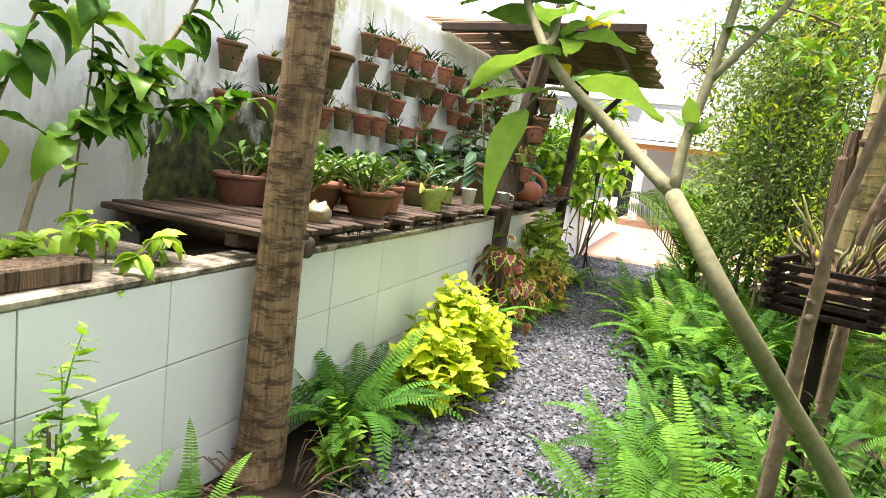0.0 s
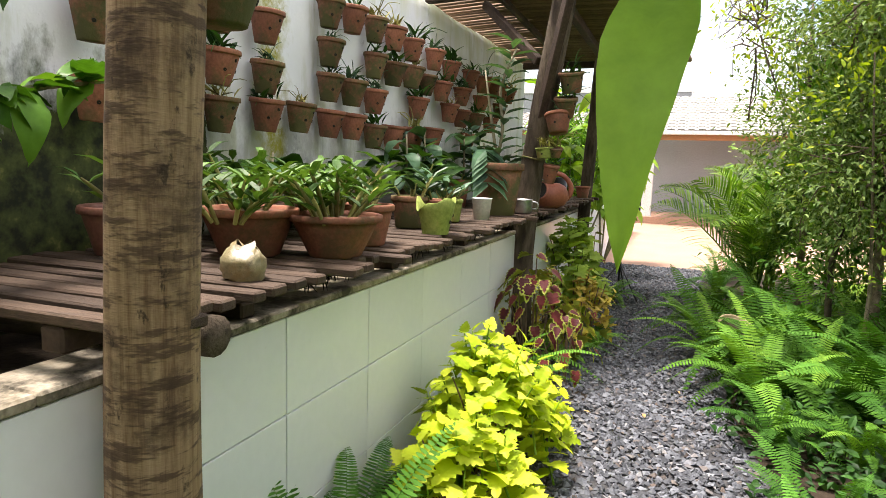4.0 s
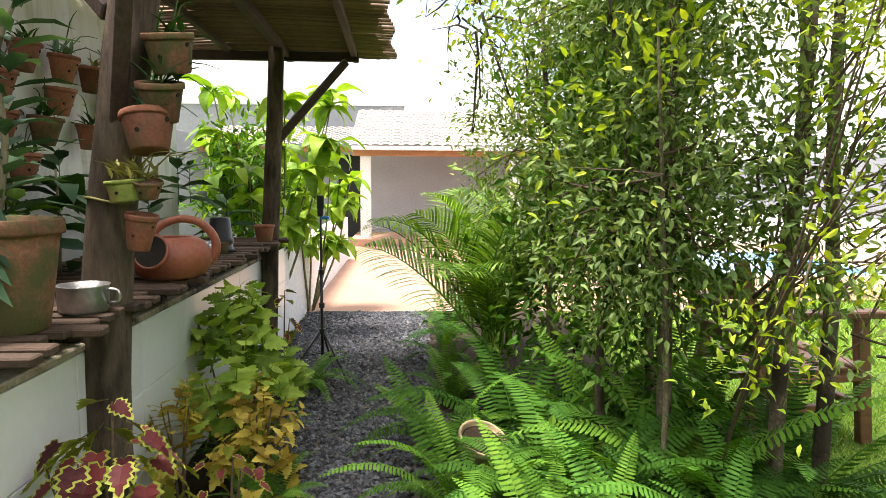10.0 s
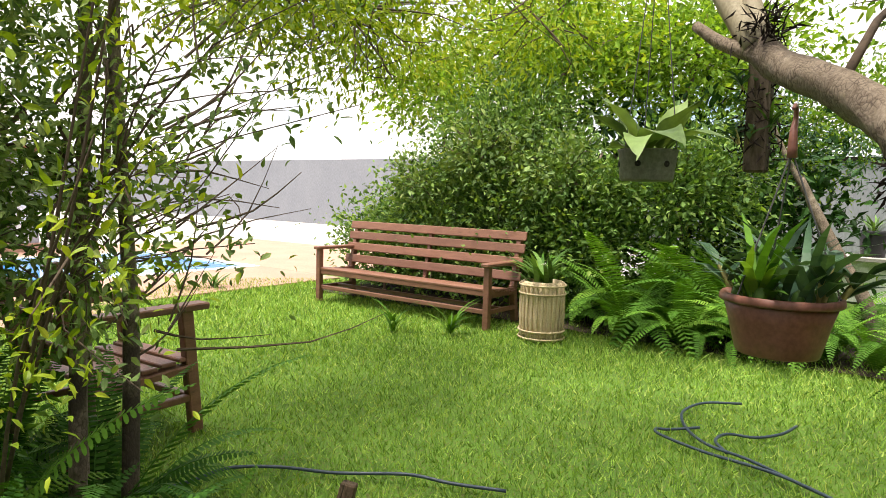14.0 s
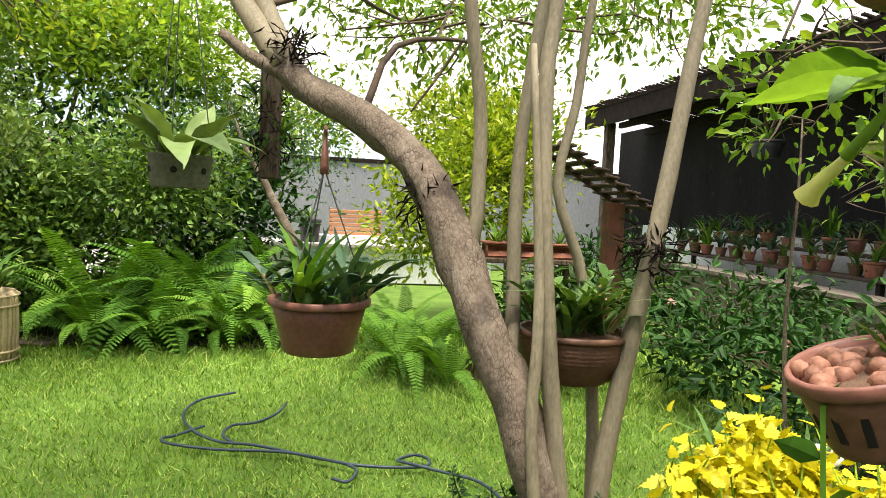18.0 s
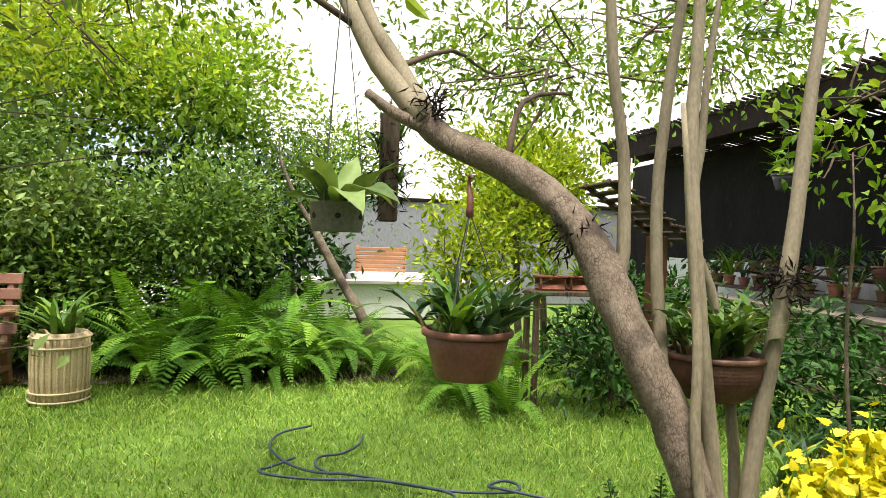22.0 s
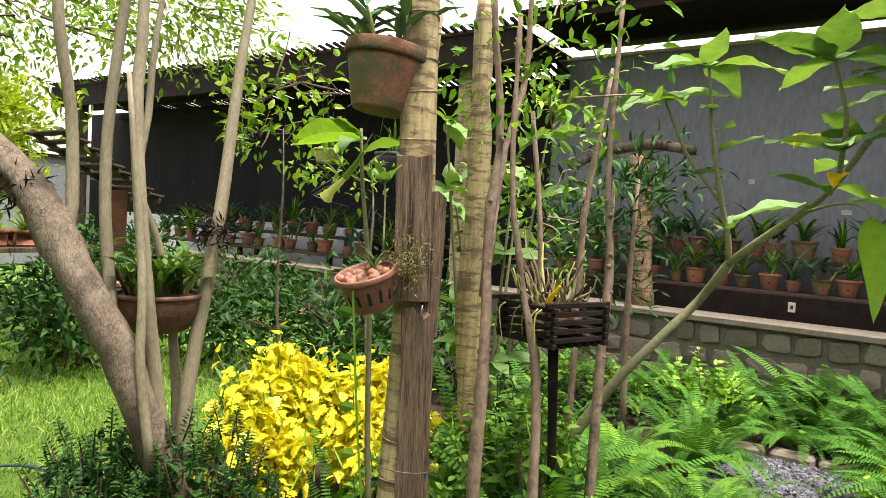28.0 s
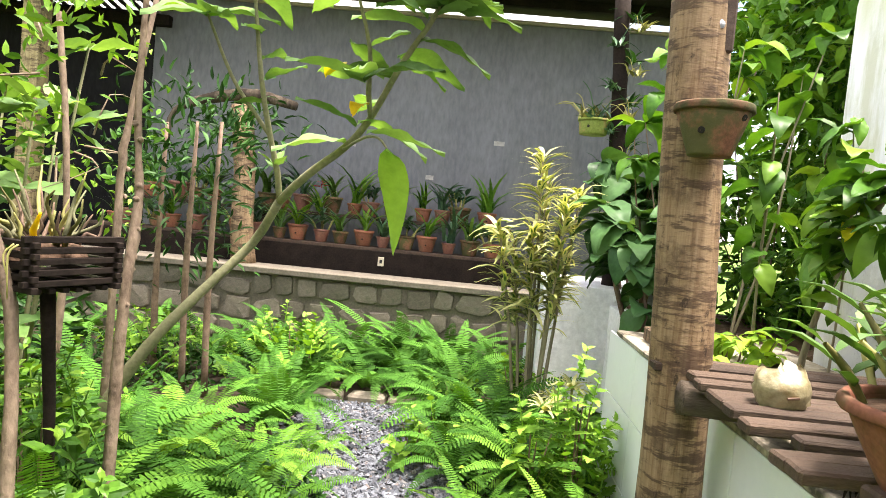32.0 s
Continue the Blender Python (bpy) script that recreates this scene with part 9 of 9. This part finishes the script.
part("wire", Geo().tube([(0, 0, 0.516), (0.02, -0.02, 0.816), (0.05, -0.06, 2.35 - 1.531)], 0.002, 4, smooth=1).mesh("wire", "wire"), mt)
part("root_tuft", Geo().leaves(np.array([0, 0, 0.232]) + rng.standard_normal((200, 3)) * [0.043, 0.043, 0.103], rng.standard_normal((200, 3)) - [0, 0, 0.8], rng.standard_normal((200, 3)), 0.07, 0.006, "simple").mesh("root_tuft", "basket_wood"), mt, "dark tangled orchid roots")
LOG = (4.481, 5.574, 1.531, 0.516, 0.087)
shrub_mass("garden_tree", "tall light-leaved tree behind the shrubbery", [(10.5, 9.5, 3.6, 1.4, 1.6, 0.9, 2), (10.8, 7.6, 3.4, 1.3, 1.4, 0.9, 1.6), (10.2, 11.5, 3.2, 1.0, 1.0, 0.7, 0.8)], 4600, 0.12, 0.058, "light_tree", [(10.6, 9.4, 3.8, 0.1), (10.9, 7.6, 3.6, 0.09), (10.3, 11.3, 3.2, 0.06)], "simple", 0.3, 0.2, 20)
shrub_mass("garden_tree", "grey-leaved tree at the end of the lawn", [(11.0, 6.6, 2.2, 1.0, 0.9, 0.8, 1.3), (11.4, 5.6, 2.7, 0.9, 0.8, 0.6, 1), (10.6, 7.2, 1.2, 0.8, 0.6, 0.8, 1)], 2800, 0.09, 0.045, "tree_leaf", [(10.9, 6.2, 2.2, 0.07)], "simple", 0.28, 0.2, 18)
shrub_mass("garden_tree", "pale yellow-green tree beyond the far bed", [(8.6, 3.6, 1.7, 0.6, 0.7, 0.8, 1.3), (9.5, 3.5, 2.45, 0.6, 0.9, 0.6, 1.6), (9.2, 3.0, 2.2, 0.7, 0.8, 0.7, 1.2), (8.0, 4.4, 1.3, 0.4, 0.4, 0.6, 0.6)], 2400, 0.10, 0.045, "yellow_tree", [(8.7, 3.5, 2.2, 0.05), (9.2, 3.0, 2.6, 0.05)], "simple", 0.2, 0.0, 14)
shrub_mass("bed_shrubs", "mixed dark leafy plants in the far bed", [(6.0, 2.2, 0.45, 0.9, 0.5, 0.4, 1.5), (7.6, 2.9, 0.5, 0.8, 0.7, 0.45, 1.3), (4.9, 1.9, 0.4, 0.7, 0.5, 0.35, 1.2), (8.4, 2.0, 0.7, 0.8, 0.6, 0.6, 1.2), (6.6, 3.4, 0.4, 0.5, 0.4, 0.4, 0.8), (3.9, 1.5, 0.35, 0.6, 0.5, 0.3, 1)], 800, 0.12, 0.045, "darkgreen", (), "blade", 0.16)
shrub_mass("bed_shrubs", "dark strappy plants below the stone wall", [(5.4, 0.6, 0.5, 1.2, 0.4, 0.45, 1.4), (7.8, 0.7, 0.5, 1.3, 0.4, 0.45, 1.4), (10, 0.9, 0.6, 1.3, 0.5, 0.5, 1.2)], 700, 0.14, 0.045, "darkgreen", (), "blade", 0.18)
shrub_mass("orchid_shrub", "leafy branch hanging under the canopy", [(4.6, 2.2, 1.75, 0.35, 0.4, 0.25, 1), (5.0, 2.6, 2.1, 0.4, 0.5, 0.3, 1), (4.2, 3.2, 2.2, 0.4, 0.4, 0.3, 1)], 150, 0.09, 0.045, "tree_leaf", [(4.4, 2.0, 1.9, 0.016), (4.9, 2.5, 2.1, 0.014)], "blade", 0.14, 0.1, 10)
for x, y, z, s in ((6.13, -0.3, 2.2, 1.8), (9.0, -0.3, 2.43, 1.8), (7.26, -0.3, 2.27, 1.6), (13.3, 5.5, 1.0, 1.8)):
    plant("hanging_plant", "strappy green plant in a hanging pot", x, y, z, STR[int(x) % 3], s, 40 * x, "plant")
for k in range(12):
    plant("trunk_orchid", "straggly orchid clinging to the dark mossy trunk", -0.30 + 0.09 * math.cos(k * 2.1), 0.66 + 0.05 * math.sin(k * 2.1), 1.75 + 0.11 * k, TUFT[(0, 2, 1)[k % 3]], 1.7, 100 * k, "orchid", "orchids on the mossy post")
for k in range(4):
    plant("spidery_orchid", "spidery orchid spilling over the hanging clay pot", -0.10 + 0.06 * math.cos(k * 1.6), 0.62 + 0.06 * math.sin(k * 1.6), 2.17, TUFT[(2, 0)[k % 2]], 2.3, 90 * k, "orchid", "orchids in the hanging clay pot")
for k, y in enumerate((3.28, 3.56, 3.84)):
    plant("trough_plant", "upright yellow-green leaves in a trough", 6.86, y, 1.12, STR[0], 1.0, 70 * k, "plant", "plants in the troughs")
plant("spider_plant", "long arching strappy leaves with white flowers", 7.36, 8.0, 0.48, STR[1], 2.3, 0)
plant("spider_plant", "long arching strappy leaves", 7.36, 8.0, 0.5, STR[0], 2.0, 60)
wf = thing("white_flowers", "small white lily flowers in the cane planter", "flower", pose(7.28, 7.95, 0.74))
part("flower", shoots("wfl", 6, 0.02, 0.05, 0.03, "blade", "white_petal", 0.6)[0], wf)
plant("vase_plant", "upright strappy green leaves in the cream vase", 7.35, 2.45, 0.45, STR[1], 1.8, 30)
plant("vase_plant", "upright strappy green leaves in the cream vase", 7.35, 2.45, 0.45, STR[0], 1.5, 120)
for x, y in ((4.6, 2.6), (4.9, 3.0), (5.3, 2.5), (6.9, 8.8), (6.6, 9.3), (7.0, 13.0), (6.6, 13.2)):
    plant("strappy_tuft", "tuft of long strappy leaves in the grass", x, y, 0.0, STR[int(10 * x) % 3], 1.5, 90 * x)
for x, y, z in ((6.3, 2.5, 0.75), (6.6, 2.9, 0.7), (5.3, 2.2, 0.62), (5.2, 2.0, 0.55)):
    f = thing("pink_flower", "pale pink flower head in the far bed", "flower", pose(x, y, z - 0.12))
    part("petals", shoots("pinkfl", 12, 0.05, 0.05, 0.035, "blade", "pink", 0.4)[0], f, "", pose(0, 0, 0.1))
    part("stalk", Geo().tube([(0, 0, -z + 0.1), (0.01, 0, 0.12)], 0.006, 5, smooth=1).mesh("stalk", "midgreen"), f)
# orchids in the hung bowls
for i in range(5):
    a = i * 1.26
    plant("bowl_orchid", "orchid with strappy dark leaves in the hanging bowl", 3.74 + 0.09 * math.cos(a), 5.34 + 0.09 * math.sin(a), 1.09, (STR[2], ORD[0], STR[0])[i % 3], 1.2, 70 * i, "orchid", "orchids in the hanging bowl")
bulb = Geo().lathe([(0.001, -0.02), (0.017, -0.01), (0.02, 0.005), (0.013, 0.024), (0.001, 0.034)], 9).mesh("bulb", "orchid", True)
bo = thing("orchid_bulbs", "cluster of green orchid bulbs in the hanging bowl", "orchid", pose(3.74, 5.34, 1.11))
for i in range(16):
    a, r = i * 2.4, 0.14 * math.sqrt(i / 16)
    part("bulb", bulb, bo, "", pose(r * math.cos(a), r * math.sin(a), 0.01))
for i, (dx, dy) in enumerate(((0, 0), (0.06, 0.04), (-0.06, 0.03), (0.02, -0.07), (-0.03, -0.05))):
    plant("pot_orchid", "orchid with upright green leaves in the ribbed pot", 3.33 + dx, 4.59 + dy, 1.09, (STR[1], OR[1])[i % 2], 1.05, 70 * i, "orchid", "orchids in the ribbed pot")
to = thing("tub_orchid", "orchid with broad wavy grey-green paddle leaves in the tub", "orchid", pose(3.9, 5.83, 1.575))
PDL = [big_leaf(0.28, 0.062, 0.85, "paddle_leaf", 0.012), big_leaf(0.25, 0.050, 0.35, "paddle_leaf", 0.010)]
for k in range(13):
    leaf_at(to, (0.05 * math.cos(k * 2.4), 0.05 * math.sin(k * 2.4), 0.0), k * 137.5, rng.uniform(24, 78), rng.uniform(0.75, 1.15), k, PDL[k % 2], rng.uniform(-25, 25))
for k in range(6):
    plant("log_orchid", "strappy yellow-green orchid on the hanging timber", LOG[0] + LOG[4] * 0.6 * math.cos(k * 2.2), LOG[1] + LOG[4] * 0.6 * math.sin(k * 2.2), LOG[2] + LOG[3] * (0.08 + 0.14 * k), (STR[0], ORD[1], STR[1])[k % 3], 0.55, 75 * k, "orchid", "orchids on the hanging timber")
plant("hung_plant", "dark rosette plant in the clay pot", 2.24, 4.59, 1.92, ORD[1], 1.0, 20)
plant("seedling", "thin seedling rising from the nut shells", 2.165, 4.675, 1.3, STR[1], 0.35, 10)
vn = thing("vine", "green leafy vine climbing the boards", "vine")
G = Geo().tube([(2.12, 4.72, 0.0), (2.1, 4.74, 0.5), (2.13, 4.76, 0.9), (2.15, 4.78, 1.25)], 0.004, 4)
for i in range(16):
    u = i / 15
    G.leaves([(2.11 + 0.04 * u, 4.735 + 0.045 * u, 0.3 + 0.95 * u)], [[0.4, (-1) ** i, 0.4]], [[1, 0.5, 0.4]], 0.06, 0.035, "blade", 0.8)
part("vine", G.mesh("vine", "midgreen"), vn)
dt = thing("dry_twigs", "tangle of dry twigs at the foot of the palm post", "twig_spray")
G = Geo()
for i in range(30):
    a = rng.random() * 6.28
    b = np.array([0.25 + 0.12 * math.cos(a), 3.75 + 0.14 * math.sin(a), 0.0])
    G.tube([b, b + [0.1 * math.cos(a), -0.05 + 0.1 * math.sin(a), 0.12 * rng.random() + 0.05], b + [0.25 * math.cos(a), 0.2 * math.sin(a), 0.2 * rng.random()]], [0.004, 0.003, 0.001], 4, 0.1, False, 2)
part("twig_spray", G.mesh("twig_spray", "brown_stem"), dt)
for i in range(9):
    y = 3.0 + 7 * rng.random()
    c, h = path_at(y)
    lf = thing("fallen_leaf", "dry fallen leaf on the gravel", "leaf", pose(c + h * rng.uniform(-1, 1), y, 0.035, 10 * rng.standard_normal(), 10 * rng.standard_normal(), 360 * rng.random()), "fallen leaves")
    part("blade", cached("dryleaf", lambda: Geo().leaves([(0, 0, 0)], [[1, 0, 0]], [[0, 0, 1]], 0.05, 0.022, "blade", 1.5).mesh("blade", "dry_leaf")), lf)


# low leafy ground cover between the ferns
def ground_cover(name, label, spots, n, L, mat, hmax):
    P, A = [], []
    for x, y, rx, ry in spots:
        k = int(n * rx * ry)
        a, r = rng.random(k) * 6.28, np.sqrt(rng.random(k))
        P.append(np.stack([x + rx * r * np.cos(a), y + ry * r * np.sin(a), 0.02 + hmax * rng.random(k) ** 1.3 * (1.1 - 0.8 * r)], 1))
        A.append(np.stack([rng.standard_normal(k), rng.standard_normal(k), 0.5 * rng.standard_normal(k)], 1))
    P, A = np.vstack(P), np.vstack(A)
    ls = L * rng.uniform(0.6, 1.2, len(P))
    me = Geo().leaves(P, A, rng.standard_normal(P.shape) * 0.45 + [0, 0, 1], ls, ls * 0.55, "blade", 1.0).mesh(name, mat)
    tagged(new(name, me), label, "ground cover", "", "stuff")


# the dark green also puts the shade between the ferns into the leaf colour
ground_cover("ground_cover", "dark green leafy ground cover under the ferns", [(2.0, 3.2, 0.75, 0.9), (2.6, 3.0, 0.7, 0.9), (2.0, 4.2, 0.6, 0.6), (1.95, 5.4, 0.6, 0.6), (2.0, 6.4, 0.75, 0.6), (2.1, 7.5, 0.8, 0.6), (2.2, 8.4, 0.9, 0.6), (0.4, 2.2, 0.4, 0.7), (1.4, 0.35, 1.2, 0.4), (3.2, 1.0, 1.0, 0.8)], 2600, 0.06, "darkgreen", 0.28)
ground_cover("ground_cover", "fresh green small-leaved ground cover by the basket", [(2.25, 3.6, 0.5, 0.5), (2.35, 4.25, 0.4, 0.4), (2.7, 2.6, 0.6, 0.6), (1.95, 4.6, 0.35, 0.3), (2.1, 2.9, 0.4, 0.5), (0.3, 3.0, 0.25, 0.4)], 1900, 0.045, "midgreen", 0.36)
ground_cover("ground_cover", "bright green leafy sprigs among the ferns", [(2.15, 4.0, 0.5, 0.6), (2.3, 3.0, 0.5, 0.5), (2.2, 0.7, 0.5, 0.35), (0.55, 2.4, 0.35, 0.4)], 420, 0.055, "lightgreen", 0.42)

shrub_mass("garden_tree", "leafy light green tree beyond the raised bed", [(-2.3, 1.0, 2.0, 0.9, 1.0, 1.0, 1.5), (-2.6, -0.4, 2.4, 0.9, 0.9, 1.0, 1.5), (-2.2, 2.4, 2.2, 0.8, 0.8, 0.9, 1.2), (-2.4, 1.0, 0.8, 0.7, 1.2, 0.6, 1), (-1.7, 0.7, 3.0, 0.7, 0.8, 0.6, 1.5), (-1.6, 1.9, 2.9, 0.6, 0.7, 0.6, 1.4)], 2400, 0.13, 0.06, "midgreen", [(-2.3, 0.9, 2.0, 0.05), (-2.6, -0.4, 2.4, 0.05)], "blade", 0.25, 0.1, 14)

shrub_mass("dark_shrub", "dense dark green shrub beyond the end of the shelf", [(-0.4, 10.9, 1.2, 0.35, 0.5, 0.5, 1), (-0.45, 11.2, 1.7, 0.35, 0.5, 0.4, 1)], 900, 0.10, 0.035, "midgreen", [(-0.4, 11.0, 1.6, 0.02)], "blade", 0.14, 0.2, 8)
trumpet_shrub("trumpet_bush", "large-leaved trumpet bush behind the saplings", (2.75, 3.0), 2.1, 0.45, 6, BL, 0.75, 1.1, per=4)
shrub_mass("dark_shrub", "leafy dark shrub behind the raised bed", [(-1.25, 1.5, 1.3, 0.35, 0.7, 0.5, 1), (-1.35, 2.5, 1.3, 0.35, 0.5, 0.5, 0.8), (-1.3, 1.9, 0.7, 0.3, 0.8, 0.4, 0.8)], 900, 0.11, 0.05, "midgreen", [(-1.3, 1.6, 1.5, 0.02)], "blade", 0.16, 0.2, 8)
ltr = thing("leaning_sapling", "small dark leaning tree at the end of the lawn", "tree")
limbs(ltr, [([(8.9, 5.25, -0.03), (8.87, 5.32, 0.45), (8.98, 5.58, 0.9), (9.1, 5.86, 1.4), (9.15, 6.0, 1.7)], [0.07, 0.065, 0.055, 0.05, 0.03]), ([(9.1, 5.86, 1.4), (9.2, 6.2, 2.0), (9.25, 6.4, 2.5)], [0.035, 0.028, 0.012])], "tree_bark")
part("crown", crown([(9.2, 6.2, 2.2, 0.6, 0.6, 0.5, 1), (9.1, 5.4, 1.9, 0.5, 0.5, 0.4, 0.7)], 900, 0.05, 0.022, "bluegreen", "simple", clump=0.18), ltr)

tbk = thing("timber_block", "short dark timber block lying on the wall coping", "block", pose(-0.12, 2.98, 0.872, 0, 0, -2))
part("block", Geo().box((0, 0, 0.032), (0.13, 0.42, 0.062), 0.006).mesh("block", "grey_timber"), tbk)

# ---- wall tiles, last ----
def wall_tiles():
    for z0, z1 in ((0.0, 0.215), (0.22, 0.545), (0.55, 0.842)):
        y = 4.497 - 4 * 0.525
        meshes = [Geo().box((0, 0, 0), (0.012, 0.5205, z1 - z0), 0.0015).mesh("tile", "tile") for _ in (0,)]
        while y < 10.3:
            part("tile", meshes[0], lw, "", pose(-0.006 + 0.0008 * math.sin(y * 9), y + 0.2625, (z0 + z1) / 2))
            y += 0.525


wall_tiles()


# rubble stones of the low wall, each with its own shape
def rubble():
    sr = np.random.default_rng(77)
    kinds = []
    for k in range(14):
        w, h = sr.uniform(0.16, 0.34), 0.0
        n = 7
        a = np.sort(np.linspace(0, 2 * math.pi, n, endpoint=False) + sr.uniform(-0.28, 0.28, n))
        ring = np.stack([np.sign(np.cos(a)) * np.abs(np.cos(a)) ** 0.45 * 0.52, np.sign(np.sin(a)) * np.abs(np.sin(a)) ** 0.45 * 0.52], 1) * sr.uniform(0.84, 1.04, (n, 1))
        v = [(x, 0.0, z) for x, z in ring] + [(x * 0.93, 0.03 + 0.01 * sr.random(), z * 0.92) for x, z in ring] + [(0.1 * sr.standard_normal(), 0.042, 0.1 * sr.standard_normal())]
        f = [[i, i + n, (i + 1) % n + n, (i + 1) % n] for i in range(n)]
        t = [[i + n, 2 * n, (i + 1) % n + n] for i in range(n)]
        kinds.append(Geo().add(v, t, f).mesh("stone", "stone"))
    for row, (z0, z1) in enumerate(((0.02, 0.22), (0.235, 0.44), (0.455, 0.65))):
        x = 0.13 + 0.05 * row
        while x < 9.2:
            w = sr.uniform(0.17, 0.36)
            part("stone", kinds[int(sr.integers(14))], stone_wall, "", pose(x + w / 2, -0.135, (z0 + z1) / 2 + 0.012 * sr.standard_normal(), 0, 6 * sr.standard_normal(), 0) @ Matrix.Diagonal((w * 0.98, 1, (z1 - z0) * sr.uniform(0.8, 1.06), 1)))
            x += w + 0.012


rubble()
